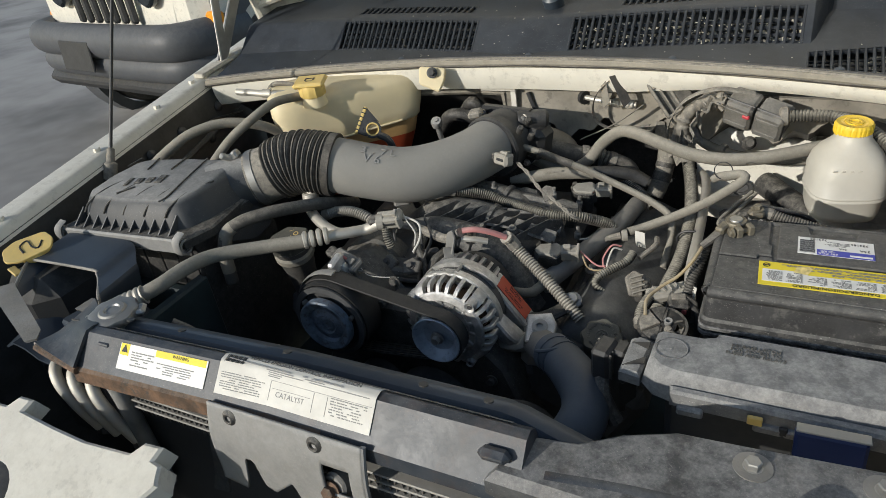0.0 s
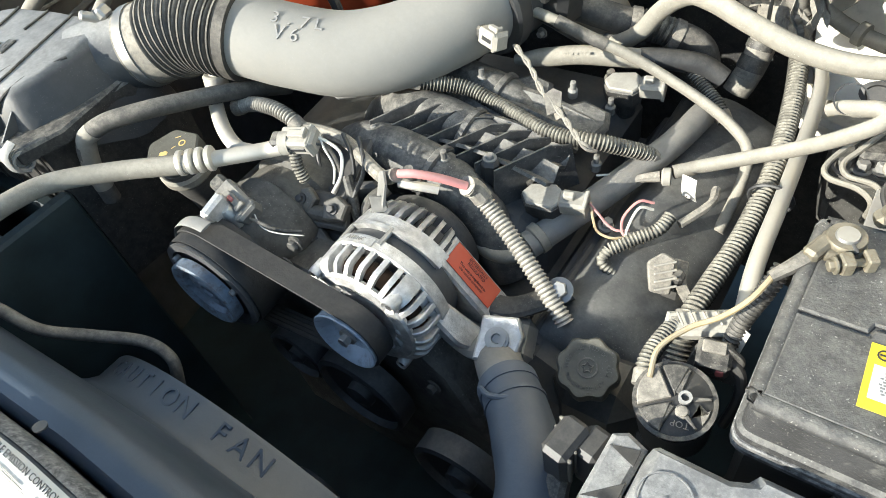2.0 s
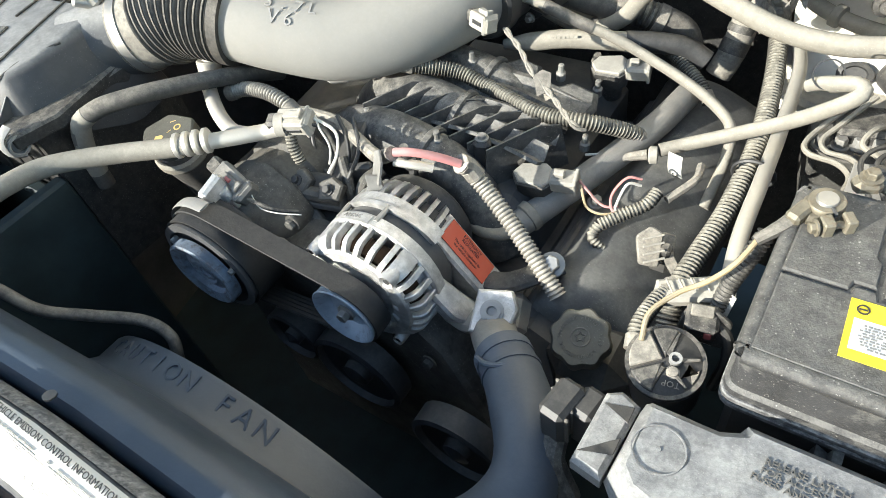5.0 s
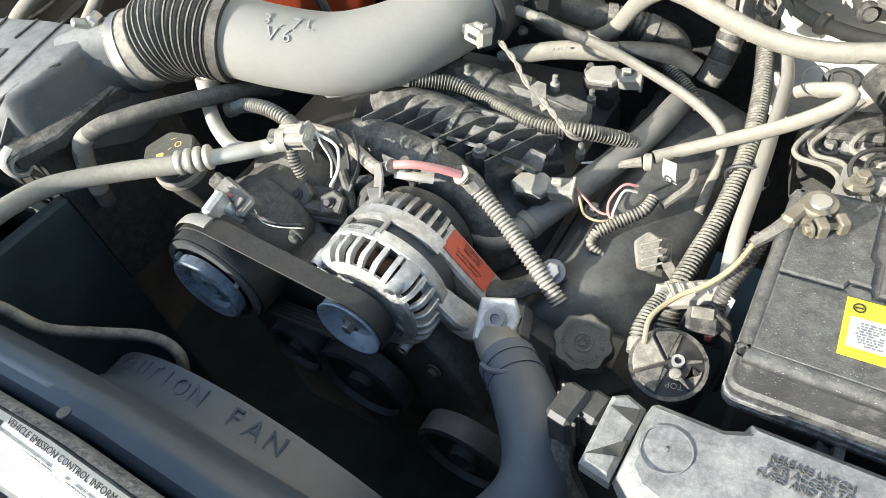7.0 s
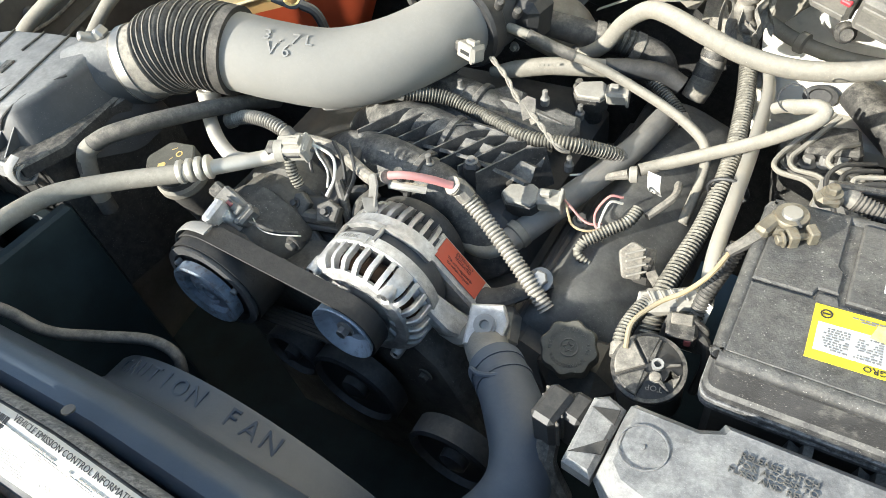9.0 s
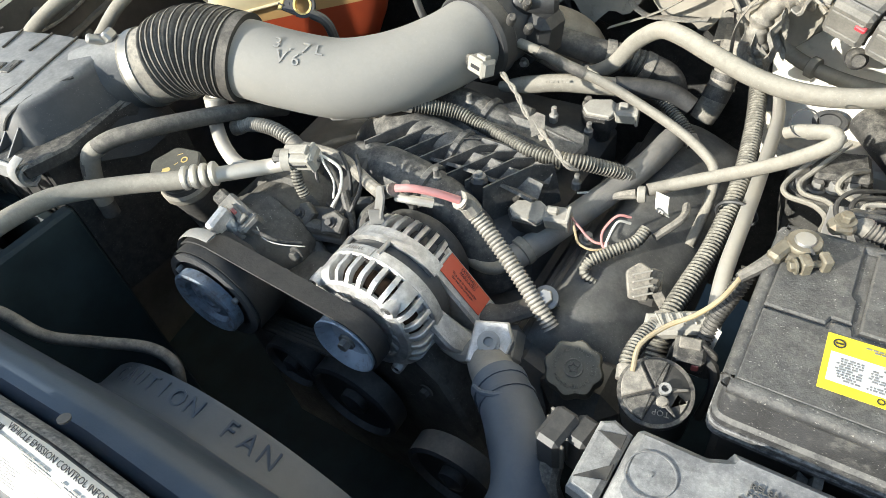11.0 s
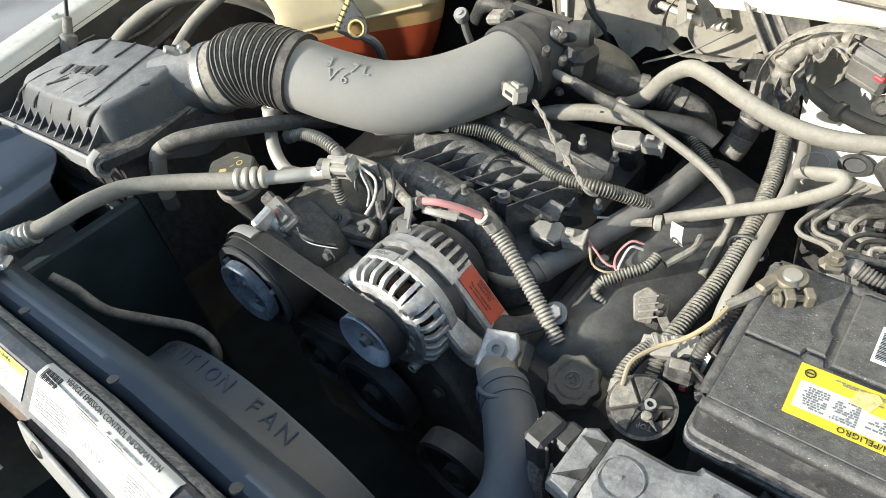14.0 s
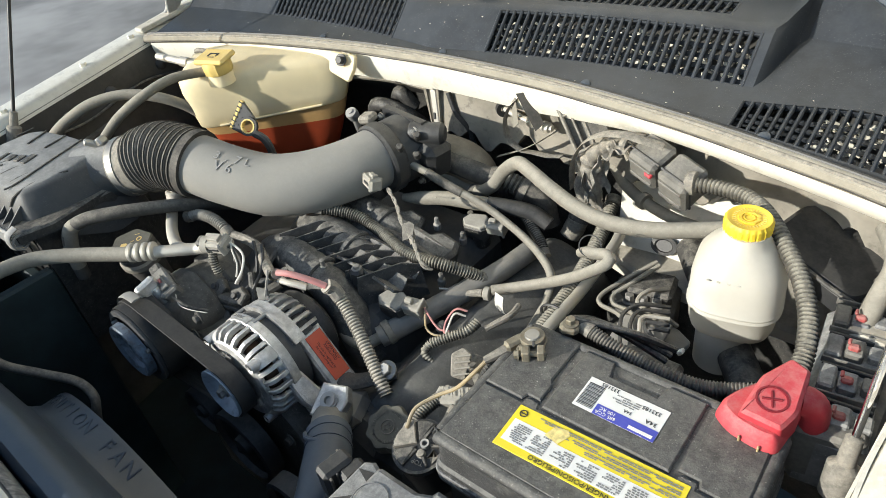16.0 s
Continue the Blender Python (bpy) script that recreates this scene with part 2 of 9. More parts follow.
M_GLASS_DARK = material("dark_windscreen", (0.02, 0.025, 0.03), 0.08, spec=0.6, var=0.1, bump=0)
M_VALVE = material("valve_cover_plastic", (0.055, 0.056, 0.056), 0.5, dust=0.58, dust_col=(0.23, 0.225, 0.205), var=0.2, scale=10, even=0.35, specks=0.3)
M_MANIFOLD = material("manifold_plastic", (0.03, 0.031, 0.033), 0.5, dust=0.75, dust_col=(0.30, 0.285, 0.25), var=0.25, scale=20, even=0.2, side_dust=0.3, specks=0.4)
M_LOOM_PALE = material("pale_loom", (0.05, 0.047, 0.042), 0.9, spec=0.15, dust=1.0, dust_col=(0.48, 0.45, 0.385), var=0.2, side_dust=0.45, even=0.6, scale=24)
M_RED_OLD = material("dusty_red", (0.36, 0.05, 0.05), 0.6, dust=0.6, dust_col=(0.42, 0.30, 0.26), var=0.15, side_dust=0.4)
M_PLENUM = material("brown_moulded_elbow", (0.22, 0.18, 0.13), 0.6, dust=0.7, dust_col=(0.42, 0.37, 0.28), var=0.15, scale=18)
M_COOLHOSE = material("coolant_hose_rubber", (0.072, 0.088, 0.110), 0.5, dust=0.2, dust_col=(0.2, 0.2, 0.2), var=0.2, scale=12, spec=0.5)
M_TAPE = material("cloth_tape", (0.10, 0.095, 0.085), 0.8, dust=0.8, dust_col=(0.44, 0.40, 0.33), var=0.35, scale=40, side_dust=0.5)

# ---- geometry tools: a shape is a pair (vertices, faces) ----


def frame_at(o, z=(0, 0, 1), x=(1, 0, 0)):
    """A pose at o whose z axis is z and whose x axis lies near x."""
    z = Vector(z).normalized()
    x = Vector(x)
    y = z.cross(x).normalized()
    x = y.cross(z)
    return Matrix((( x.x, y.x, z.x, o[0]), (x.y, y.y, z.y, o[1]), (x.z, y.z, z.z, o[2]), (0, 0, 0, 1)))


def moved(g, m):
    return [tuple(m @ Vector(v)) for v in g[0]], g[1]


def join(*gs):
    vs, fs = [], []
    for v, f in gs:
        k = len(vs)
        vs += list(v)
        fs += [tuple(i + k for i in q) for q in f]
    return vs, fs


def box(size, ch=0.002, m=None, taper=1.0):
    """A chamfered box about the origin; taper scales its top."""
    hx, hy, hz = (s / 2 for s in size)
    c = min(ch, hx * 0.9, hy * 0.9, hz * 0.9)
    vs, idx = [], {}
    for sx in (-1, 1):
        for sy in (-1, 1):
            for sz in (-1, 1):
                k = taper if sz > 0 else 1.0
                for a, d in enumerate(((0, c, c), (c, 0, c), (c, c, 0))):
                    idx[sx, sy, sz, a] = len(vs)
                    vs.append((sx * (hx * k - d[0]), sy * (hy * k - d[1]), sz * (hz - d[2])))
    fs = []

    def add(q):
        p = [Vector(vs[i]) for i in q]
        nrm = (p[1] - p[0]).cross(p[2] - p[0])
        mid = sum(p, Vector()) / len(p)
        fs.append(tuple(q) if nrm.dot(mid) > 0 else tuple(reversed(q)))

    for s in (-1, 1):
        add([idx[s, -1, -1, 0], idx[s, 1, -1, 0], idx[s, 1, 1, 0], idx[s, -1, 1, 0]])
        add([idx[-1, s, -1, 1], idx[1, s, -1, 1], idx[1, s, 1, 1], idx[-1, s, 1, 1]])
        add([idx[-1, -1, s, 2], idx[1, -1, s, 2], idx[1, 1, s, 2], idx[-1, 1, s, 2]])
        for u in (-1, 1):
            add([idx[s, u, -1, 0], idx[s, u, 1, 0], idx[s, u, 1, 1], idx[s, u, -1, 1]])
            add([idx[s, -1, u, 0], idx[s, 1, u, 0], idx[s, 1, u, 2], idx[s, -1, u, 2]])
            add([idx[-1, s, u, 1], idx[1, s, u, 1], idx[1, s, u, 2], idx[-1, s, u, 2]])
            for w in (-1, 1):
                add([idx[s, u, w, 0], idx[s, u, w, 1], idx[s, u, w, 2]])
    g = (vs, fs)
    return moved(g, m) if m is not None else g


def offset_poly(pts, d):
    """A polygon (counter-clockwise) shrunk by d."""
    out = []
    k = len(pts)
    for i in range(k):
        a, b, c = Vector(pts[i - 1]), Vector(pts[i]), Vector(pts[(i + 1) % k])
        e1, e2 = (b - a).normalized(), (c - b).normalized()
        n1, n2 = Vector((-e1.y, e1.x)), Vector((-e2.y, e2.x))
        s = n1 + n2
        q = s / max(0.35, s.dot(n1))
        out.append(tuple(b + q * d))
    return out


def prism(pts, z0, z1, m=None, ch=0.002, inset=0.0):
    """A polygon (counter-clockwise) raised from z0 to z1 with a chamfered top; inset leans its sides in."""
    k = len(pts)
    top = offset_poly(pts, inset) if inset else list(pts)
    top2 = offset_poly(pts, inset + ch)
    vs = [(x, y, z0) for x, y in pts] + [(x, y, z1 - ch) for x, y in top] + [(x, y, z1) for x, y in top2]
    fs = [tuple(reversed(range(k))), tuple(range(2 * k, 3 * k))]
    for r in (0, k):
        fs += [(r + i, r + (i + 1) % k, r + k + (i + 1) % k, r + k + i) for i in range(k)]
    g = (vs, fs)
    return moved(g, m) if m is not None else g


def rounded_poly(pts, r, k=5):
    """A polygon with its corners rounded off."""
    out = []
    for i, b in enumerate(pts):
        a, b, c = Vector(pts[i - 1]), Vector(b), Vector(pts[(i + 1) % len(pts)])
        d, e = a - b, c - b
        p, q = b + d.normalized() * min(r, d.length * 0.45), b + e.normalized() * min(r, e.length * 0.45)
        for u in np.linspace(0, 1, k):
            w = p * (1 - u) ** 2 + b * 2 * u * (1 - u) + q * u ** 2
            out.append((w.x, w.y))
    return out


def lathe(profile, m=None, n=32, wob=None):
    """Turns a profile of (radius, height) about z; wob(angle, radius, height) may vary the radius."""
    vs, fs = [], []
    for r, h in profile:
        for i in range(n):
            a = 2 * math.pi * i / n
            rr = wob(a, r, h) if wob else r
            vs.append((rr * math.cos(a), rr * math.sin(a), h))
    for j in range(len(profile) - 1):
        for i in range(n):
            k = (i + 1) % n
            fs.append((j * n + i, j * n + k, (j + 1) * n + k, (j + 1) * n + i))
    if profile[0][0] > 1e-6:
        fs.append(tuple(reversed(range(n))))
    if profile[-1][0] > 1e-6:
        q = (len(profile) - 1) * n
        fs.append(tuple(range(q, q + n)))
    g = (vs, fs)
    return moved(g, m) if m is not None else g


def ring(r0, r1, h0, h1, m=None, n=32):
    """A closed ring between two radii and two heights."""
    pr = [(r0, h0), (r1, h0), (r1, h1), (r0, h1)]
    vs, fs = [], []
    for r, h in pr:
        vs += [(r * math.cos(2 * math.pi * i / n), r * math.sin(2 * math.pi * i / n), h) for i in range(n)]
    for j in range(4):
        j2 = (j + 1) % 4
        fs += [(j * n + i, j * n + (i + 1) % n, j2 * n + (i + 1) % n, j2 * n + i) for i in range(n)]
    g = (vs, fs)
    return moved(g, m) if m is not None else g


def spline(pts, step):
    """Points at even steps along a smooth curve through pts."""
    p = [np.array(q, float) for q in pts]
    p = [2 * p[0] - p[1]] + p + [2 * p[-1] - p[-2]]
    dense = []
    for i in range(1, len(p) - 2):
        a, b, c, d = p[i - 1:i + 3]
        for u in np.linspace(0, 1, 24, endpoint=False):
            dense.append(0.5 * (2 * b + (c - a) * u + (2 * a - 5 * b + 4 * c - d) * u ** 2 + (3 * b - a - 3 * c + d) * u ** 3))
    dense.append(p[-2])
    dense = np.array(dense)
    ln = np.concatenate([[0], np.cumsum(np.linalg.norm(np.diff(dense, axis=0), axis=1))])
    k = max(2, int(round(ln[-1] / step)) + 1)
    s = np.linspace(0, ln[-1], k)
    return np.stack([np.interp(s, ln, dense[:, i]) for i in range(3)], 1), s


def sweep(pts, r, n=14, step=0.006, ribs=0.0, pitch=0.0045, squash=1.0, radius=None, caps=True):
    """A tube of radius r along a smooth curve; ribs: depth of its corrugation; radius(u) scales it from start to end."""
    if ribs:
        step = pitch / 4
    c, s = spline(pts, step)
    t = np.gradient(c, axis=0)
    t /= np.linalg.norm(t, axis=1)[:, None]
    ref = np.array((0, 0, 1.0)) if abs(t[0][2]) < 0.9 else np.array((1.0, 0, 0))
    u = np.cross(t[0], ref)
    u /= np.linalg.norm(u)
    vs, fs = [], []
    tot = s[-1] if s[-1] > 0 else 1
    for i in range(len(c)):
        u = u - t[i] * (u @ t[i])
        u /= np.linalg.norm(u)
        w = np.cross(t[i], u)
        rr = r * (radius(s[i] / tot) if radius else 1.0)
        if ribs:
            rr -= ribs * (0, 0.15, 1, 0.85)[i % 4]
        for k in range(n):
            a = 2 * math.pi * k / n
            vs.append(tuple(c[i] + rr * (math.cos(a) * u + squash * math.sin(a) * w)))
    for i in range(len(c) - 1):
        for k in range(n):
            k2 = (k + 1) % n
            fs.append((i * n + k, i * n + k2, (i + 1) * n + k2, (i + 1) * n + k))
    if caps:
        fs.append(tuple(reversed(range(n))))
        q = (len(c) - 1) * n
        fs.append(tuple(range(q, q + n)))
    return vs, fs


def grid(f, nu, nv, thick=0.0):
    """A sheet f(u, v), u and v from 0 to 1, with thickness along its normal."""
    us, vv = np.linspace(0, 1, nu), np.linspace(0, 1, nv)
    p = np.array([[f(u, v) for v in vv] for u in us])
    vs = [tuple(q) for q in p.reshape(-1, 3)]
    fs = [(i * nv + j, (i + 1) * nv + j, (i + 1) * nv + j + 1, i * nv + j + 1) for i in range(nu - 1) for j in range(nv - 1)]
    if thick:
        du = np.gradient(p, axis=0)
        dv = np.gradient(p, axis=1)
        nr = np.cross(du, dv)
        nr /= np.maximum(1e-9, np.linalg.norm(nr, axis=2))[:, :, None]
        q = (p - nr * thick).reshape(-1, 3)
        k = len(vs)
        vs += [tuple(x) for x in q]
        fs += [tuple(k + i for i in reversed(fc)) for fc in list(fs)]
        edge = [(i, 0) for i in range(nu)] + [(nu - 1, j) for j in range(1, nv)] + [(i, nv - 1) for i in range(nu - 2, -1, -1)] + [(0, j) for j in range(nv - 2, 0, -1)]
        e = [i * nv + j for i, j in edge]
        fs += [(e[i - 1], k + e[i - 1], k + e[i], e[i]) for i in range(len(e))]
    return vs, fs


def lettering(text, size, depth=0.0006, m=None, align="CENTER", space=1.0):
    """Letters in the built-in font as a shape in the xy plane, size high."""
    cu = bpy.data.curves.new("letters", "FONT")
    cu.body, cu.size, cu.extrude, cu.align_x, cu.align_y = text, size * 1.35, depth / 2, align, "CENTER"
    cu.space_character = space
    cu.space_line = 0.95
    cu.resolution_u = 2
    ob = bpy.data.objects.new("letters", cu)
    me = bpy.data.meshes.new_from_object(ob)
    g = ([tuple(v.co) for v in me.vertices], [tuple(p.vertices) for p in me.polygons])
    bpy.data.objects.remove(ob)
    bpy.data.meshes.remove(me)
    bpy.data.curves.remove(cu)
    return moved(g, m) if m is not None else g


def print_bars(w, h, rows, m, seed=1, fill=0.75, thick=0.0003, gap=0.35, chunk=0.011):
    """Unreadable small print: rows of plain bars of word length, in a field w by h about the pose m."""
    rnd = random.Random(seed)
    gs = []
    rh = h / rows
    for i in range(rows):
        y = h / 2 - (i + 0.5) * rh
        x = -w / 2
        end = -w / 2 + w * (rnd.uniform(0.75, 1.0) if rnd.random() < 0.8 else rnd.uniform(0.35, 0.7))
        while x < end - 0.001:
            ln = min(end - x, chunk * rnd.uniform(0.35, 1.2))
            if rnd.random() < 0.5 + fill / 2:
                gs.append(box((ln, rh * (1 - gap), thick), 0.00005, Matrix.Translation((x + ln / 2, y, thick / 2))))
            x += ln + rh * 0.35
    return moved(join(*gs), m)


def mesh_of(name, g, mat, sharp=35):
    me = bpy.data.meshes.new(name)
    me.from_pydata([tuple(v) for v in g[0]], [], [tuple(f) for f in g[1]])
    me.materials.append(mat)
    me.validate()
    me.shade_smooth()
    me.set_sharp_from_angle(angle=radians(sharp))
    return me


def base_of(ob):
    while ob.parent:
        ob = ob.parent
    return ob.location


def thing(name, base, label, category, group="", kind=""):
    """An empty at the base of a thing with parts."""
    ob = new(name)
    ob.empty_display_size = 0.02
    ob.location = base
    return tagged(ob, label, category, group, kind)


def part(name, g, mat, parent, label="", sharp=35):
    """One mesh, given in world places, under a thing or a part."""
    b = base_of(parent)
    me = mesh_of(name, ([(v[0] - b[0], v[1] - b[1], v[2] - b[2]) for v in g[0]], g[1]), mat, sharp)
    ob = new(name, me)
    ob.parent = parent
    if label:
        ob["label"] = label
    if name == "print_line":
        tagged(ob, kind="stuff")
    return ob


def solid(name, g, mat, label, category, group="", kind="", sharp=35):
    """A thing that is one mesh, given in world places; its origin goes to its base."""
    a = np.array(g[0])
    lo, hi = a.min(0), a.max(0)
    b = ((lo[0] + hi[0]) / 2, (lo[1] + hi[1]) / 2, lo[2])
    me = mesh_of(name, ([tuple(v) for v in a - np.array(b)], g[1]), mat, sharp)
    ob = new(name, me)
    ob.location = b
    return tagged(ob, label, category, group, kind)


def T(x, y, z, rx=0, ry=0, rz=0):
    return pose(x, y, z, rx, ry, rz)


def bolt(r, h, m, n=6):
    """A hexagon head on a washer."""
    return join(lathe([(r * 1.5, 0), (r * 1.5, h * 0.25), (r * 1.1, h * 0.3)], m, 20), lathe([(r, h * 0.25), (r, h * 0.9), (r * 0.85, h)], m, n))

# ---- structure ----
g_ground = grid(lambda u, v: (-60 + 120 * u, -60 + 120 * v, 0.0), 13, 13)
tagged(new("ground", mesh_of("ground", g_ground, M_ASPHALT)), "worn grey asphalt of a sunlit parking area", "ground", kind="structure")

CX = -0.35  # the car's middle


def fender(side):
    """The top of a front wing, from the car's front to its windscreen, with the inner apron below it."""
    def inner(y):
        return 0.672 + (0.006 if side > 0 else 0) + 0.10 * max(0, y - 0.55) + 0.04 * max(0, 0.5 - y)

    def top(y):
        return 0.975 + 0.115 * (y - 0.5)

    prof = [(-0.008, -0.02), (0.0, -0.004), (0.004, 0.0), (0.03, 0.003), (0.048, 0.003), (0.056, -0.004), (0.066, -0.03), (0.082, -0.14), (0.095, -0.42)]

    def f(u, v):
        y = 0.1 + 1.5 * u
        k = v * (len(prof) - 1)
        i = min(int(k), len(prof) - 2)
        a, b = prof[i], prof[i + 1]
        x = a[0] + (b[0] - a[0]) * (k - i)
        z = a[1] + (b[1] - a[1]) * (k - i)
        return (CX + side * (inner(y) + x), y, top(y) + z)
    t = thing("fender", (CX + side * 0.8, 0.8, 0.5), "cream painted front wing with a bolted inner lip", "fender", kind="structure")
    part("panel", grid(f, 40, 25, 0.004 * side), M_WHITE, t)

    def ap(u, v):
        y = 0.1 + 1.32 * u
        d = v
        return (CX + side * (inner(y) - 0.005 - 0.05 * d ** 2 + 0.015 * math.sin(9 * y) * d), y, top(y) - 0.012 - 0.76 * d)
    part("apron", grid(ap, 30, 14, -0.004 * side), M_APRON, t, "black inner wing apron")
    if side < 0:
        for y, z in ((0.90, 0.965), (1.0, 0.975), (1.08, 0.93), (0.955, 0.90), (1.13, 0.985)):
            part("apron_clip", lathe([(0.012, 0), (0.012, 0.003), (0.006, 0.008), (0, 0.009)], frame_at((CX - inner(y) + 0.012, y, z), (1, 0, 0.2)), 12), M_BLACK_CLEAN, t)
        part("apron_rib", sweep([(CX - inner(y) + 0.012, y, 0.93 + 0.03 * math.sin(6 * y)) for y in np.linspace(0.8, 1.3, 9)], 0.007, 8, 0.01), M_APRON, t)
        part("apron_cable", sweep([(CX - inner(y) + 0.018, y, 0.955 + 0.012 * math.sin(19 * y)) for y in np.linspace(0.82, 1.2, 9)], 0.0035, 8, 0.01), M_BLACK, t)
    for y in (0.42, 0.58, 0.804, 0.98, 1.10):
        m = T(CX + side * (inner(y) + 0.015), y, top(y) + 0.001)
        part("bolt", bolt(0.0068, 0.011, m), M_WHITE, t)
    if side > 0:
        part("lip_flange", grid(lambda u, v: (CX + inner(0.80 + 0.36 * u) - 0.006 - 0.004 * math.sin(9 * u), 0.80 + 0.36 * u, top(0.80 + 0.36 * u) - 0.004 - 0.024 * v * (1 - 0.4 * abs(math.sin(7 * u)))), 24, 4, 0.003), M_WHITE, t, "notched inner flange")
        for y in (0.70, 0.872, 0.935):
            part("lip_pad", prism(rounded_poly([(-0.010, -0.018), (0.012, -0.016), (0.014, 0.014), (-0.008, 0.020)], 0.007), 0, 0.004, T(CX + inner(y) + 0.006, y, top(y) + 0.001, 6.5, 0, 4), 0.002), M_WHITE, t, "raised pad on the lip")
    return t


fender(-1)
fender(1)

# cowl
def lip_y(x):
    return 1.232 - 0.205 * (x - CX) ** 2


def lip_z(x):
    return 1.062 - 0.03 * (x - CX) ** 2


def rise(x):
    """How far behind the lip the cowl begins to climb; past the middle vent the raised part stands further back."""
    k = min(1, max(0, (x - 0.118) / 0.028))
    return foot(x) + 0.105 * k * k * (3 - 2 * k)


def foot(x):
    """How far behind the lip the raised part around the vents has its foot."""
    return 0.02 + 0.13 * abs(x + 0.38)


def on_cowl(x, s, up=0.0):
    """A place on the cowl, s metres back from its lip."""
    k = rise(x)
    z = 0.25 * min(s, k) + 0.95 * min(max(0, s - k), 0.055) + 0.15 * max(0, s - k - 0.055)
    return (x, lip_y(x) + s, lip_z(x) + z + up)


def cowl_q(x, q, up=0.0):
    """The same by bands: q up to 1 before the climb, past 1 metres up the climb."""
    if q <= 1 and x > 0.1164:
        q = float(np.interp(q, [0, 0.18, 0.90, 1], [0, 0.18, min(0.975, 0.70 + 2.2 * (x - 0.1165)), 1]))
    return on_cowl(x, q * foot(x) if q <= 1 else rise(x) + q - 1, up)


cowl = thing("cowl_panel", (CX, 1.3, 1.05), "dark grey plastic cowl panel with slotted air vents, dusty", "cowl panel", kind="structure")
VENTS = [(-0.80, -0.475, 1.002, 1.050, 26), (-0.280, 0.105, 1.0005, 1.050, 31), (0.1165, 0.36, 0.18, 0.90, 22), (-0.20, 0.055, 1.080, 1.112, 20), (-0.78, -0.50, 1.080, 1.112, 20)]
xs = sorted({round(v, 4) for a, b, *_ in VENTS for v in (a, b)} | {0.118, 0.125, 0.132, 0.139, 0.146} | {round(-1.06 + 0.0203 * i, 4) for i in range(71)})
ss = sorted({v for *_, a, b, _ in VENTS for v in (a, b)} | {0, 0.1, 0.2, 0.6, 0.97, 1.0, 1.025, 1.057, 1.07, 1.13, 1.16, 1.2})
vs, fs = [], []
for x in xs:
    for q in ss:
        vs.append(cowl_q(x, q, -0.006 if q == 0 else 0.0))
nv = len(ss)
for i in range(len(xs) - 1):
    for j in range(nv - 1):
        mx, ms = (xs[i] + xs[i + 1]) / 2, (ss[j] + ss[j + 1]) / 2
        if not any(a < mx < b and c < ms < d for a, b, c, d, _ in VENTS):
            fs.append((i * nv + j, (i + 1) * nv + j, (i + 1) * nv + j + 1, i * nv + j + 1))
part("panel", (vs, fs), M_COWL, cowl)
for a, b, c, d, k in VENTS:
    w = (b - a) / k
    e0, e1 = Vector(cowl_q(a, (c + d) / 2, -0.003)), Vector(cowl_q(b, (c + d) / 2, -0.003))
    v = part("vent", join(*[grid(lambda u, q: cowl_q(a + (b - a) * u, e + 0.002 * (q - 0.5) * (1 if c > 1 else 15), -0.002), 12, 2, 0.006) for e in (c, d)]), M_COWL, cowl)
    for i in range(k + 1):
        x = a + w * i
        p0, p1 = Vector(cowl_q(x, c - 0.001, -0.0025)), Vector(cowl_q(x, d + 0.001, -0.0025))
        mid = (p0 + p1) / 2
        nrm = (p1 - p0).cross(Vector((-1, 0, 0)))
        part("slat", box(((p1 - p0).length + 0.004, w * 0.40, 0.006), 0.0015, frame_at(mid, nrm, p1 - p0)), M_COWL, v)
    rows = 5
    for i in range(1, rows):
        s = c + (d - c) * i / rows
        h = 0.0022 if c > 1 else 0.03
        part("screen_bar", grid(lambda u, q: cowl_q(a + (b - a) * u, s - h + 2 * h * q, -0.011), 10, 2, 0.002), M_COWL, v)
# light leaf litter and dust lying in the trough below the vents
rnd = random.Random(5)
litter = []
for a, b, c, d, k in VENTS[1:3]:
    for i in range(620):
        p = cowl_q(rnd.uniform(a if c > 1 else 0.20, b), rnd.uniform(c, d), -0.012 - rnd.random() * 0.008)
        if rnd.random() < 0.75:
            litter.append(box((rnd.uniform(0.003, 0.010), rnd.uniform(0.003, 0.006), 0.0015), 0.0003, T(*p, rnd.uniform(0, 50), rnd.uniform(-30, 30), rnd.uniform(0, 180))))
tagged(solid("leaf_litter", join(*litter), material("dry_litter", (0.62, 0.58, 0.48), 0.9, var=0.3), "pale dry leaf litter lying under the cowl vents", "litter"), kind="stuff")
solid("cowl_trough", grid(lambda u, v: (-1.05 + 1.4 * u, on_cowl(-1.05 + 1.4 * u, 0.012 + 0.27 * v)[1], on_cowl(-1.05 + 1.4 * u, 0.012 + 0.27 * v)[2] - 0.028 - 0.02 * math.sin(math.pi * v) ** 0.5), 40, 9, 0.003), M_DARK, "black trough under the cowl panel", "trough", kind="structure")
for x in (-0.92, -0.62, -0.35, -0.086, 0.16):
    p = on_cowl(x, 0.013)
    solid("cowl_clip", lathe([(0.0072, 0), (0.0072, 0.0015), (0.005, 0.003), (0, 0.0034)], frame_at(p, (0, -0.53, 0.85)), 16), M_SHROUD, "small grey push clip on the cowl edge", "clip", "cowl clips")
flecks = []
for i in range(70):
    p = on_cowl(rnd.uniform(-0.95, 0.34), abs(rnd.gauss(0.03, 0.05)) + 0.004, 0.0008)
    flecks.append(box((rnd.uniform(0.0008, 0.0028), rnd.uniform(0.0006, 0.0014), 0.0006), 0.0001, T(*p, 14, 0, rnd.uniform(0, 180))))
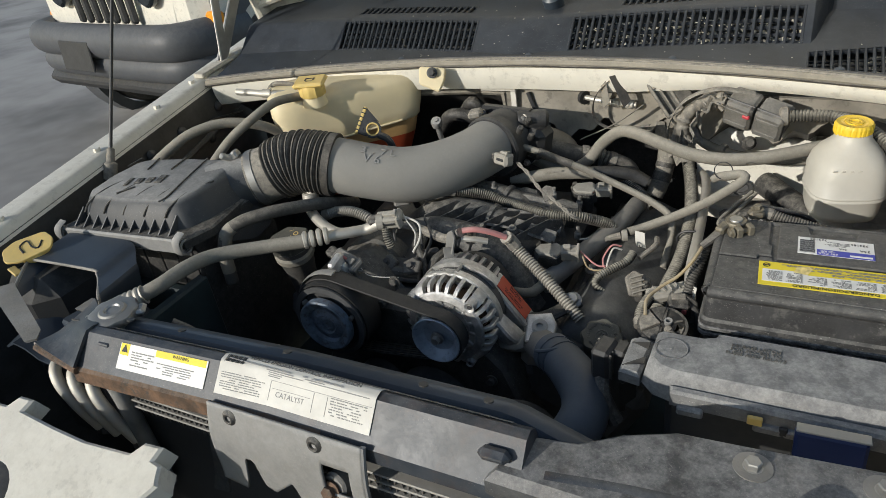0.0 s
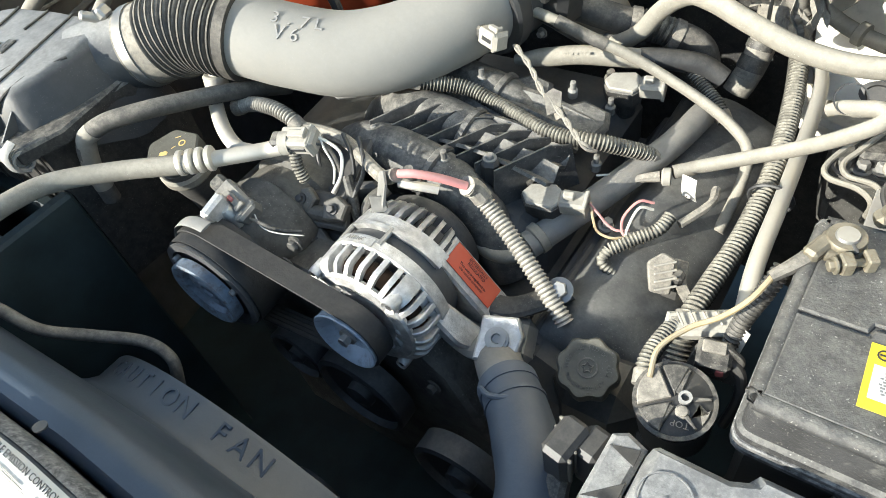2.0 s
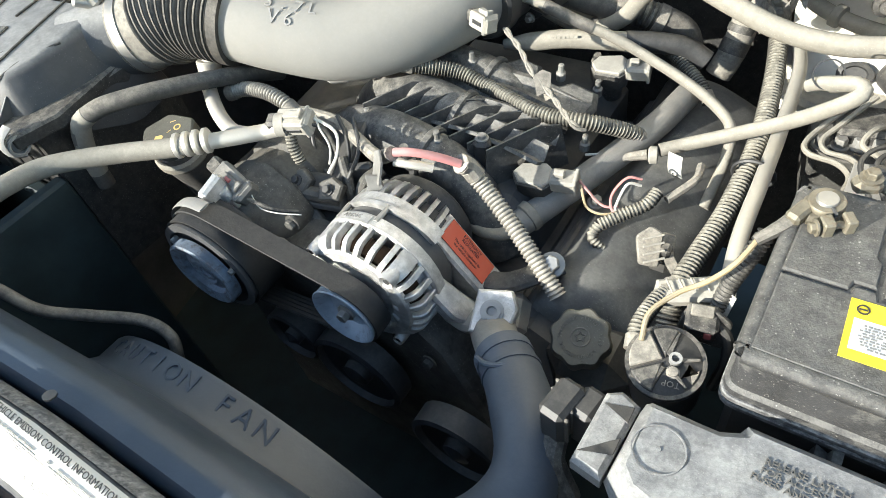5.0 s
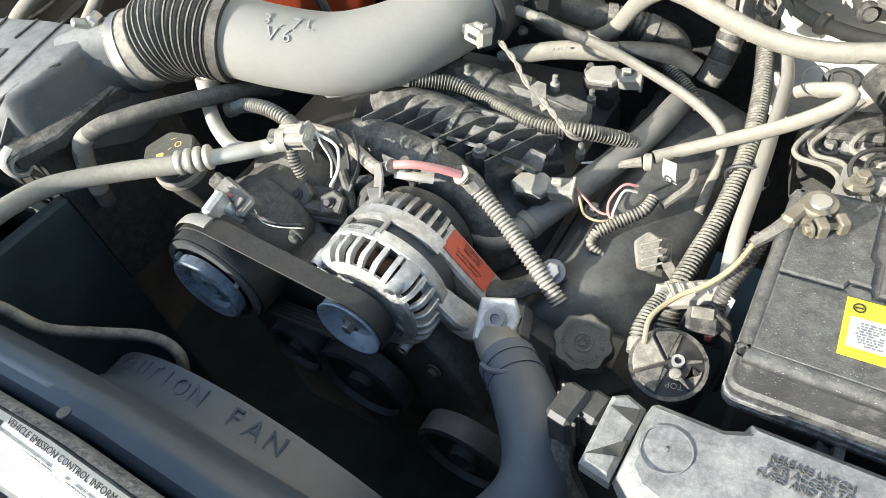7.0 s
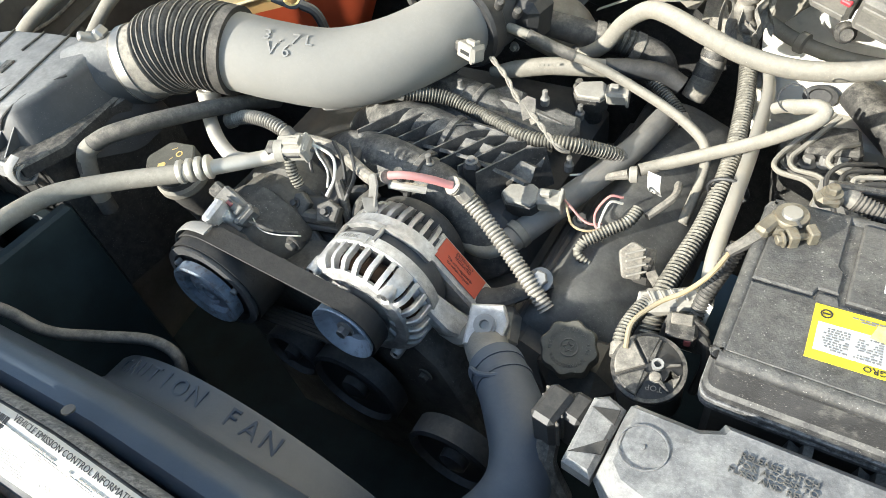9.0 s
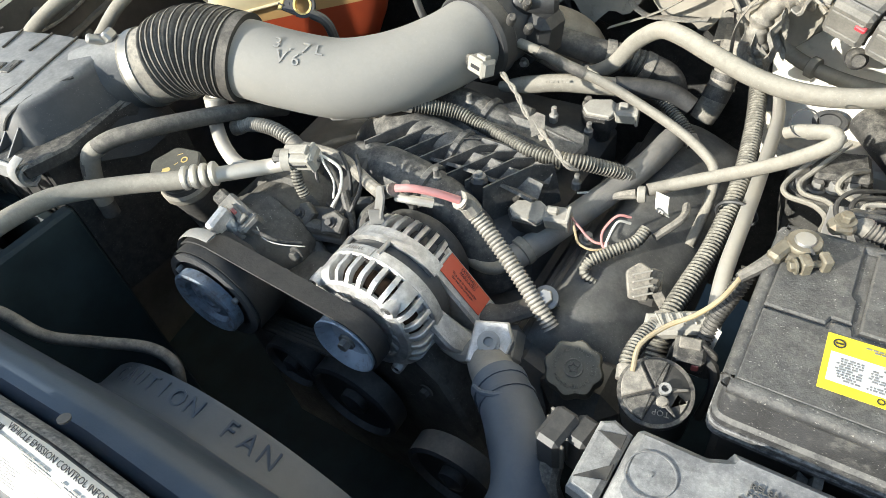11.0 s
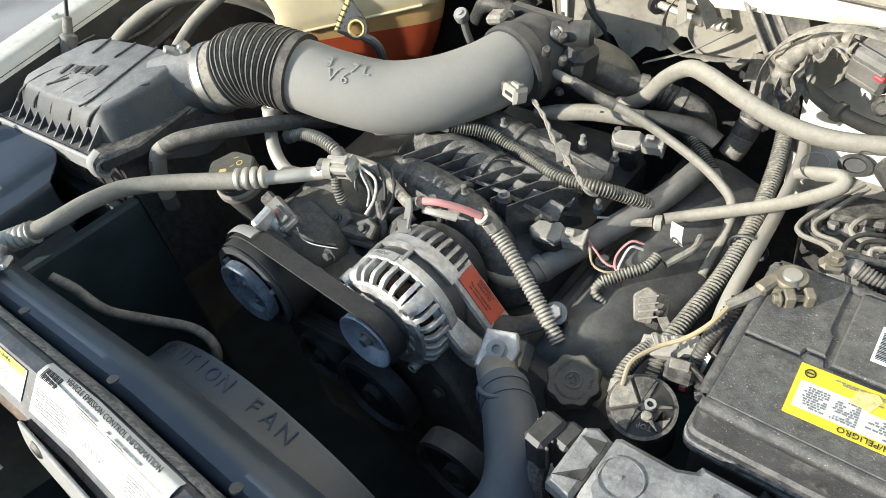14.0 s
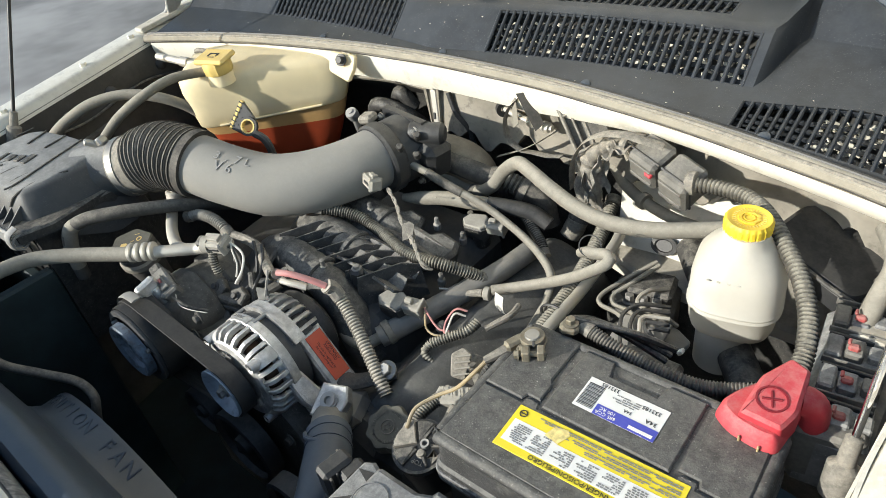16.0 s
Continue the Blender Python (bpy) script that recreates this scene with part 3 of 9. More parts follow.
tagged(solid("cowl_dirt", join(*flecks), MATS["dry_litter"], "pale crumbs of dirt scattered on the cowl panel", "dirt"), kind="stuff")
# edge seal and cream ledge below it
seal = [(x, lip_y(x) - 0.001, lip_z(x) - 0.004) for x in np.linspace(-1.07, 0.37, 24)]
hs = thing("hood_seal", (CX, 1.23, 1.05), "flattened dusty rubber seal with frayed strips along the cowl edge", "seal")
part("bulb", sweep(seal, 0.0130, 10, 0.012, squash=0.75), M_SEAL, hs)
part("strip", sweep([(x, y - 0.0105, z - 0.003 + 0.001 * math.sin(31 * x)) for x, y, z in seal], 0.0024, 6, 0.012), M_RUBBER, hs, "dark frayed strip along the hood seal")
part("strip", sweep([(x, y - 0.006, z + 0.0075 + 0.0008 * math.sin(23 * x)) for x, y, z in seal], 0.0026, 6, 0.012), M_TAPE, hs, "dusty streaked strip on top of the hood seal")
part("gap_strip", sweep([(x, y + 0.004, z + 0.0085) for x, y, z in seal], 0.003, 6, 0.012), M_BLACK_CLEAN, hs, "dark gap strip between seal and cowl")
solid("cowl_ledge", grid(lambda u, v: (-1.06 + 1.42 * u, lip_y(-1.06 + 1.42 * u) - 0.004 + 0.012 * v ** 2, lip_z(-1.06 + 1.42 * u) - 0.012 - (0.044 - 0.022 * min(1, max(0, (u - 0.62) / 0.15))) * v), 50, 6, 0.004), M_WHITE, "cream painted steel ledge below the cowl", "ledge", kind="structure")
solid("ledge_flange", grid(lambda u, v: (-1.06 + 1.42 * u, lip_y(-1.06 + 1.42 * u) + 0.008 + 0.07 * v, lip_z(-1.06 + 1.42 * u) - 0.0565 + 0.022 * min(1, max(0, (u - 0.62) / 0.15))), 50, 4, 0.003), M_WHITE_DIRTY, "dusty cream flange under the cowl ledge", "flange", kind="structure")
# firewall with its stained insulation
fw = thing("firewall", (CX, 1.38, 0.4), "dusty grey firewall with stained insulation mat", "firewall", kind="structure")


def mat_edge(x):
    """Height of the ragged lower edge of the insulation mat."""
    if x < -0.41:
        return 0.985
    return 0.916 + 0.013 * math.sin(52 * x) + 0.010 * math.sin(119 * x + 1) + 0.06 * (x + 0.3)


def wall_y(x, z):
    return lip_y(x) + 0.040 + 0.010 * math.sin(7 * x + 1) * math.sin(9 * z) + 0.007 * math.sin(23 * x) * math.sin(17 * z + x * 4)


def mat_pt(u, v):
    x = -1.06 + 1.42 * u
    z = 1.0 - (1.0 - mat_edge(x)) * v
    return (x, wall_y(x, z) - 0.006 * v ** 3, z)


def wall_pt(u, v):
    x = -1.06 + 1.42 * u
    z = mat_edge(x) + 0.006 - (mat_edge(x) + 0.006 - 0.36) * v
    return (x, wall_y(x, z) + 0.085 * min(1, v * 9), z)


part("mat", grid(mat_pt, 150, 10, -0.008), M_FIREWALL, fw, "dusty tan insulation mat with a ragged edge")
# black colour stands for the deep shade in the recess
part("wall", grid(wall_pt, 90, 30, -0.01), M_BLACK, fw, "recessed bulkhead below the mat, its shade coloured black")
# windscreen and its base behind the cowl
solid("windscreen", grid(lambda u, v: (-1.05 + 1.4 * u, 1.62 - 0.3 * (u - 0.5) ** 2 + 0.5 * v, 1.20 + 0.5 * v), 20, 6, 0.006), M_GLASS_DARK, "dark curved windscreen glass behind the cowl", "windscreen", kind="structure")

# hood, raised on its hinges
def hood_pt(u, v, d=0.0):
    x = CX + (u - 0.5) * 1.52 * (1 - 0.06 * v)
    y = 1.60 - 0.34 * v - 0.22 * (2 * u - 1) ** 2
    z = 1.20 - 0.08 * (2 * u - 1) ** 2 + 1.02 * v
    return (x, y + d, z + 0.03 * math.sin(math.pi * u))


hood = thing("hood", (CX, 1.5, 1.2), "open cream hood seen from below, propped up", "hood", kind="structure")
part("skin", grid(lambda u, v: hood_pt(u, v), 24, 16, 0.004), M_WHITE, hood)
for u in (0.02, 0.98):
    part("stiffener", sweep([hood_pt(u, v, -0.02) for v in np.linspace(0, 1, 8)], 0.022, 10, 0.03, squash=0.6), M_WHITE_DIRTY, hood)
for v in (0.03, 0.5, 0.97):
    part("stiffener", sweep([hood_pt(u, v, -0.02) for u in np.linspace(0.02, 0.98, 8)], 0.02, 10, 0.03, squash=0.6), M_WHITE_DIRTY, hood)
for sx in (-1, 1):
    h = part("hinge", join(box((0.008, 0.03, 0.26), 0.002, T(CX + sx * 0.745, 1.285, 1.165, -38)), box((0.006, 0.025, 0.2), 0.002, T(CX + sx * 0.735, 1.22, 1.14, -10))), M_STEEL, hood, "bare steel hinge arm")
    part("hinge_foot", box((0.03, 0.16, 0.01), 0.002, T(CX + sx * 0.74, 1.2, 1.066, 6)), M_WHITE_DIRTY, h)

# gas struts
def gas_strut(base, top):
    b, t = Vector(base), Vector(top)
    d = (t - b)
    ob = thing("gas_strut", base, "slim gas strut holding the hood, black cylinder and bright rod", "gas strut", "hood struts")
    part("rod", lathe([(0.0031, 0), (0.0031, d.length * 0.55)], frame_at(b, d), 14), M_CHROME if base[0] > 0 else M_BLACK_CLEAN, ob, "bright polished rod" if base[0] > 0 else "dark rod")
    part("cylinder", lathe([(0.0031, d.length * 0.5), (0.0075, d.length * 0.502), (0.0075, d.length)], frame_at(b, d), 16), M_BLACK_CLEAN, ob)
    part("socket", lathe([(0.008, -0.035), (0.0125, -0.033), (0.0130, -0.004), (0.0075, 0.0), (0.0068, 0.024), (0.0045, 0.026), (0, 0.027)], frame_at(b, d), 18), M_TAPE, ob, "dusty plastic ball socket")
    part("stud", lathe([(0.006, 0), (0.006, 0.03)], frame_at(b - d.normalized() * 0.006, (-1 if base[0] < 0 else 1, 0, 0)), 12), M_STEEL, ob)
    return ob


gas_strut((-1.03, 0.800, 0.998), (-1.00, 1.10, 1.66))
gas_strut((0.338, 0.891, 0.953), (0.33, 1.10, 1.66))

# parked car across the lot
def parked_car(m):
    car = thing("parked_suv", tuple(m.translation), "pale cream off-road car with dark grey bumper, parked beyond the lot", "car")
    P = lambda g: moved(g, m)
    body = part("body", P(join(box((1.66, 3.8, 0.62), 0.08, T(0, 2.15, 0.78)), box((1.5, 2.4, 0.62), 0.14, T(0, 2.9, 1.35), 0.86))), M_WHITE, car)
    part("hood", P(grid(lambda u, v: (-0.72 + 1.44 * u, 0.28 + 1.2 * v, 1.06 + 0.08 * v + 0.03 * math.sin(math.pi * u)), 12, 8, 0.03)), M_WHITE, car)
    gr = part("grille", P(prism([(-0.62, 0.62), (0.62, 0.62), (0.66, 0.86), (0.6, 1.06), (-0.6, 1.06), (-0.66, 0.86)], 0, 0.06, frame_at((0, 0.27, 0), (0, -1, 0.05), (1, 0, 0)), 0.015)), M_WHITE, car)
    for i in range(7):
        part("slot", P(box((0.055, 0.03, 0.3), 0.012, T(-0.285 + 0.095 * i, 0.212, 0.84))), M_BLACK_CLEAN, gr)
    for sx in (-1, 1):
        hl = part("headlight", P(lathe([(0.085, 0), (0.085, 0.03), (0.07, 0.045), (0, 0.05)], frame_at((sx * 0.47, 0.235, 0.86), (0, -1, 0)), 24)), M_GLASS_DARK, car)
        part("turn_signal", P(box((0.10, 0.06, 0.07), 0.015, T(sx * 0.845, 0.33, 0.70))), material("amber_lens", (0.8, 0.3, 0.02), 0.3, var=0.05, bump=0), car, "amber lens")
    def rail(z, y, w, r, sq):
        """A rounded bumper rail that turns back at its ends."""
        pts = [(-w, y + 0.42, z), (-w - 0.005, y + 0.22, z), (-w + 0.06, y + 0.07, z), (-w + 0.2, y + 0.015, z), (0, y, z), (w - 0.2, y + 0.015, z), (w - 0.06, y + 0.07, z), (w + 0.005, y + 0.22, z), (w, y + 0.42, z)]
        return sweep(pts, r, 18, 0.04, squash=sq)
    M_BUMPER = material("grey_bumper", (0.065, 0.07, 0.078), 0.5, dust=0.2, var=0.1)
    bp = part("bumper", P(rail(0.615, 0.10, 0.80, 0.085, 1.15)), M_BUMPER, car)
    part("lower_rail", P(rail(0.475, 0.12, 0.79, 0.072, 1.1)), M_BUMPER, bp)
    part("valance", P(box((1.5, 0.25, 0.10), 0.04, T(0, 0.2, 0.37))), M_BLACK_CLEAN, car)
    part("plate_bracket", P(box((0.34, 0.012, 0.17), 0.006, T(-0.12, 0.012, 0.55, -6))), M_BLACK_CLEAN, bp)
    for sx in (-1, 1):
        for y in (0.75, 3.3):
            w = part("wheel", P(lathe([(0.2, -0.1), (0.34, -0.095), (0.355, -0.06), (0.355, 0.06), (0.34, 0.095), (0.2, 0.1)], frame_at((sx * 0.74, y, 0.355), (sx, 0, 0), (0, 1, 0)), 32)), M_RUBBER, car)
            part("rim", P(lathe([(0.2, 0), (0.2, 0.085), (0.16, 0.06), (0.05, 0.07), (0, 0.07)], frame_at((sx * 0.74, y, 0.355), (sx, 0, 0), (0, 1, 0)), 24)), M_STEEL, w)
        part("fender_flare", P(ring(0.39, 0.46, -0.06, 0.12, frame_at((sx * 0.74, 0.75, 0.38), (sx, 0, 0), (0, 1, 0)), 32)), MATS["grey_bumper"], car)
    return car


parked_car(T(-3.9, 2.78, 0, 0, 0, -9.4) @ Matrix.Scale(1.12, 4))

# ---- front end ----
# radiator support: a pressed beam across the front
SUP = [(0.466, 0.90), (0.465, 0.950), (0.461, 0.960), (0.451, 0.9675), (0.440, 0.9665), (0.415, 0.9380), (0.4085, 0.931), (0.4075, 0.914), (0.413, 0.906), (0.44, 0.90)]


def beam(x0, x1, prof, n):
    q = len(prof)
    xs_ = np.linspace(x0, x1, n)
    v = [(x, y - 0.016 * max(0, -0.35 - x) * 3 - 0.25 * max(0, -0.69 - x), z) for x in xs_ for y, z in prof]
    f = [(i * q + j, (i + 1) * q + j, (i + 1) * q + (j + 1) % q, i * q + (j + 1) % q) for i in range(n - 1) for j in range(q)]
    f += [tuple(range(q)), tuple(reversed(range((n - 1) * q, n * q)))]
    return v, f


sup = thing("radiator_support", (CX, 0.45, 0.86), "black painted steel radiator support with a rusty front edge and labels", "radiator support", kind="structure")
part("beam", beam(-0.645, -0.07, SUP, 40), M_SUPPORT, sup)
part("edge", beam(-0.645, -0.28, [(0.4135, 0.9355), (0.4070, 0.931), (0.4057, 0.913), (0.4115, 0.908), (0.4115, 0.926)], 30), M_RUST, sup, "rust-flecked lower edge")
part("scuffed_crease", beam(-0.69, -0.09, [(0.4665, 0.9475), (0.4663, 0.9525), (0.4612, 0.9612), (0.4570, 0.9640), (0.4600, 0.9570)], 30), M_SCUFF, sup, "pale scuffed rear crease")
part("side_plate", prism([(-0.10, 0.408), (0.33, 0.40), (0.36, 0.55), (0.20, 0.525), (0.10, 0.518), (0.045, 0.515), (0.0, 0.497), (-0.035, 0.474), (-0.095, 0.466)], 0.920, 0.947, None, 0.008), M_ENDPLATE, sup, "wide dusty mottled end plate")
part("side_ridge", sweep([(-0.05, 0.425, 0.944), (0.06, 0.437, 0.944), (0.30, 0.44, 0.944)], 0.008, 10, 0.01, squash=0.5), M_SUPPORT, sup)
def gusset(u, v):
    crest = 0.936 + 0.030 * min(1, v / 0.6) - 0.014 * max(0, v - 0.75)
    hollow = 0.945 + 0.010 * v - 0.010 * math.sin(math.pi * v) ** 0.8 * (1 - u)
    k = u ** 0.6
    return (-0.722 + 0.087 * u + 0.014 * v * (1 - u), 0.402 - 0.009 * u + (0.090 - 0.034 * u) * v, hollow + (crest - hollow) * k)


part("corner", grid(gusset, 16, 16, -0.004), M_SUPPORT, sup, "scuffed hollow end gusset")
part("corner_edge", sweep([gusset(0, v) for v in np.linspace(0, 1, 8)], 0.0026, 8, 0.006), M_CAST_DIRTY, sup, "bare upturned edge")
part("corner_edge", sweep([(x, y, z - 0.004) for x, y, z in (gusset(u, 0) for u in np.linspace(0, 1, 8))], 0.0050, 8, 0.006), M_RUST, sup, "rusty front edge of the gusset")
for x, y, z in ((0.107, 0.490, 0.944), (0.200, 0.498, 0.944)):
    b = part("washer", ring(0.008, 0.0155, 0, 0.004, T(x, y, z), 24), M_CAST_DIRTY, sup)
    part("bolt", bolt(0.007, 0.010, T(x, y, z + 0.001)), M_STEEL, b)
part("bump", box((0.03, 0.016, 0.012), 0.005, T(-0.095, 0.424, 0.956, -20)), M_SUPPORT, sup)
part("bump", box((0.022, 0.014, 0.008), 0.003, T(-0.605, 0.425, 0.955, -35)), M_SUPPORT, sup)
for x, y in ((-0.36, 0.473), (-0.60, 0.462), (-0.19, 0.474), (-0.515, 0.466), (-0.12, 0.474)):
    part("hole", lathe([(0.005, 0), (0.005, 0.0015), (0, 0.0016)], T(x, y, 0.9655, -15), 16), M_BLACK_CLEAN, sup)
for x in (0.13, 0.165):
    part("clip", sweep([(x, 0.445, 0.946), (x + 0.01, 0.455, 0.958), (x + 0.03, 0.45, 0.958), (x + 0.045, 0.44, 0.948)], 0.004, 8, 0.004), M_STEEL, sup)

# labels on the support: a sheet that bends over the crease
def bent(x0, x1, s0, s1, up):
    """A sheet along the beam between two places of its front slope, s from 0 (back) to 1 (lower edge)."""
    path = [(0.456, 0.9640), (0.450, 0.9682), (0.441, 0.9675), (0.4155, 0.9386)]
    ln = [0]
    for a, b in zip(path, path[1:]):
        ln.append(ln[-1] + math.hypot(b[0] - a[0], b[1] - a[1]))

    def f(u, v):
        s = (s0 + (s1 - s0) * v) * ln[-1]
        y, z = np.interp(s, ln, [p[0] for p in path]), np.interp(s, ln, [p[1] for p in path])
        x = x0 + (x1 - x0) * u
        return (x, y - 0.048 * max(0, -0.35 - x), z + up)
    return f


def slope_pose(x, s, up, upside=False):
    p, q = bent(x, x + 0.01, s, s + 0.05, up), bent(x, x + 0.01, s, s + 0.05, up)
    a, b, c = Vector(p(0, 0)), Vector(p(1, 0)), Vector(p(0, 1))
    return frame_at(a, (b - a).cross(a - c), b - a)


em = thing("emission_label", (-0.32, 0.43, 0.95), "worn white emission label stuck on the radiator support", "label")
part("sheet", grid(bent(-0.424, -0.224, 0.04, 0.97, 0.0012), 20, 24, 0.0006), M_LABEL_OLD, em)
part("title", lettering("VEHICLE EMISSION CONTROL INFORMATION", 0.0052, 0.0003, slope_pose(-0.318, 0.15, 0.0022)), M_INK, em)
part("barcode", join(*[box((0.0009 + 0.0006 * (i % 3), 0.010, 0.0003), 0.0001, slope_pose(-0.418 + 0.0022 * i, 0.24, 0.0021)) for i in range(12)]), M_INK, em)
part("print_line", print_bars(0.185, 0.010, 5, slope_pose(-0.322, 0.36, 0.0021), 3, gap=0.5, chunk=0.007), M_INK_GREY, em)
part("print_line", print_bars(0.062, 0.020, 8, slope_pose(-0.388, 0.70, 0.0021), 4, gap=0.6, chunk=0.005), M_INK_GREY, em)
part("print_line", print_bars(0.046, 0.019, 7, slope_pose(-0.252, 0.68, 0.0021), 6, gap=0.6, chunk=0.004), M_INK_GREY, em)
part("print_line", join(*[box((0.0008, 0.020, 0.0003), 0.0001, slope_pose(x, 0.70, 0.0021)) for x in (-0.352, -0.296, -0.279)]), M_INK_GREY, em)
part("heading", lettering("CATALYST", 0.0058, 0.0003, slope_pose(-0.325, 0.74, 0.0022)), M_INK_GREY, em)
part("rule", join(box((0.05, 0.0004, 0.0003), 0.0001, slope_pose(-0.325, 0.64, 0.0021)), box((0.2, 0.0004, 0.0003), 0.0001, slope_pose(-0.327, 0.5, 0.0021))), M_INK_GREY, em)
wl = thing("warning_label", (-0.5, 0.41, 0.95), "white and yellow warning label stuck on the radiator support", "label")
part("sheet", grid(bent(-0.575, -0.44, 0.40, 0.96, 0.0010), 12, 14, 0.0006), M_LABEL, wl)
part("band", grid(bent(-0.518, -0.442, 0.41, 0.55, 0.0016), 8, 4, 0.0003), M_LABEL_Y, wl, "yellow heading band")
part("band", grid(bent(-0.574, -0.560, 0.41, 0.66, 0.0016), 4, 6, 0.0003), M_LABEL_Y, wl, "yellow heading band")
part("symbol", prism([(-0.005, -0.004), (0.005, -0.004), (0, 0.005)], 0, 0.0003, slope_pose(-0.567, 0.53, 0.0022), 0.0001), M_INK, wl, "black warning triangle")
part("heading", lettering("WARNING", 0.0038, 0.0003, slope_pose(-0.48, 0.48, 0.0022)), M_INK, wl)
part("print_line", print_bars(0.036, 0.018, 6, slope_pose(-0.537, 0.70, 0.0018), 8, gap=0.55), M_INK_GREY, wl)
part("print_line", print_bars(0.066, 0.013, 5, slope_pose(-0.48, 0.77, 0.0018), 9, gap=0.55), M_INK_GREY, wl)

# fan shroud
shr = thing("fan_shroud", (CX, 0.55, 0.5), "dull black plastic fan shroud behind the radiator", "fan shroud")
ROLL = [(0.467, 0.925), (0.469, 0.943), (0.477, 0.9525), (0.489, 0.9535), (0.501, 0.947), (0.512, 0.928), (0.520, 0.90), (0.526, 0.86), (0.528, 0.75), (0.528, 0.45)]


def roll(u, v):
    x = -0.70 + 0.72 * u
    k = v * (len(ROLL) - 1)
    i = min(int(k), len(ROLL) - 2)
    a, b = ROLL[i], ROLL[i + 1]
    y, z = a[0] + (b[0] - a[0]) * (k - i), a[1] + (b[1] - a[1]) * (k - i)
    drop = 0.10 * max(0, (x + 0.10)) * 4
    return (x, y - 0.048 * max(0, -0.35 - x), z - drop)


part("panel", grid(roll, 40, 33, 0.004), M_SHROUD, shr)
SC = (-0.355, 0.600)
RS = 0.268
part("fan_ring", moved(lathe([(RS - 0.006, 0.05), (RS - 0.002, 0.05), (RS, 0.046), (RS + 0.001, 0.02), (RS + 0.012, 0.004), (RS + 0.02, 0.0), (RS - 0.004, 0.02), (RS - 0.006, 0.04), (RS - 0.006, 0.05)], None, 96), frame_at((SC[0], 0.515, SC[1]), (0, 1, 0), (1, 0, 0))), M_SHROUD, shr)


for i, ch in enumerate("CAUTION FAN"):
    if ch != " ":
        a = radians(119.3 - i * 4.75)
        o = (SC[0] + (RS + 0.001) * math.cos(a), 0.548, SC[1] + (RS + 0.0005) * math.sin(a))
        part("raised_letter", lettering(ch, 0.019, 0.0015, frame_at(o, (math.cos(a), -0.05, math.sin(a)), (math.sin(a), 0, -math.cos(a)))), M_SHROUD, shr)
# mechanical fan deep inside
fan = thing("cooling_fan", (SC[0], 0.56, SC[1]), "black plastic cooling fan inside the shroud", "fan")
part("hub", lathe([(0.06, 0), (0.06, 0.05), (0.03, 0.06), (0.03, 0.09), (0, 0.09)], frame_at((SC[0], 0.51, SC[1]), (0, 1, 0)), 28), M_BLACK_CLEAN, fan)
for i in range(9):
    a = 2 * math.pi * i / 9
    m = frame_at((SC[0], 0.535, SC[1]), (0, 1, 0)) @ Matrix.Rotation(a, 4, "Z")
    part("blade", moved(grid(lambda u, v: (0.055 + 0.155 * u, -0.03 + 0.06 * v + 0.02 * u, -0.012 + 0.03 * v + 0.005 * math.sin(3 * u)), 6, 5, 0.003), m), M_BLACK_CLEAN, fan)
# radiator core
rc = thing("radiator", (-0.36, 0.455, 0.48), "dark finned radiator core behind the support, with its pressure cap", "radiator")
part("core", box((0.66, 0.045, 0.42), 0.005, T(-0.36, 0.455, 0.69)), M_FIN, rc)
mcap = frame_at((-0.640, 0.468, 0.960), (0.02, -0.05, 1), (0.8, 0.6, 0)) @ Matrix.Scale(0.86, 4)
rcap = part("cap", lathe([(0.036, 0), (0.037, 0.003), (0.035, 0.009), (0.030, 0.011), (0.021, 0.0105), (0.018, 0.013), (0.012, 0.013), (0.010, 0.0105), (0, 0.0105)], mcap, 40, lambda a, r, h: r * (1 + (0.05 * math.cos(8 * a) if r > 0.03 else 0))), M_STEEL, rc, "dull metal pressure cap")
for s in (-1, 1):
    part("ear", box((0.02, 0.024, 0.010), 0.004, mcap @ T(s * 0.036, 0, 0.001)), M_STEEL, rcap)
part("neck", lathe([(0.024, -0.06), (0.026, -0.01), (0.031, -0.002), (0.031, 0.001)], mcap, 28), M_CAST_DIRTY, rc)
solid("overflow_hose", sweep([(-0.600, 0.512, 0.925), (-0.581, 0.521, 0.908), (-0.554, 0.530, 0.879), (-0.522, 0.555, 0.858), (-0.478, 0.580, 0.845), (-0.450, 0.584, 0.831), (-0.444, 0.575, 0.808), (-0.453, 0.566, 0.772)], 0.0062, 12, 0.006), M_RUBBER, "thin black overflow hose above the fan shroud", "hose")

# air guide plate, condenser and its lines
ag = thing("air_guide", (-0.34, 0.38, 0.7), "grey plastic air guide flap clipped to the support", "air guide")


def agf(u, v):
    x = -0.424 + 0.200 * u - 0.010 * v * (1 - u)
    return (x, 0.4035 - 0.020 * v - 0.004 * math.sin(6 * v), 0.9385 - 0.150 * v)


def flap_end(u):
    """How far down the torn flap reaches, as a part of its full depth."""
    torn = [(0, 0.74), (0.17, 0.77), (0.20, 0.55), (0.22, 0.41), (0.28, 0.41), (0.31, 0.66), (0.38, 0.70), (0.52, 0.52), (0.56, 0.70), (0.60, 1.0), (1.0, 1.0)]
    return float(np.interp(u, [p[0] for p in torn], [p[1] for p in torn]))


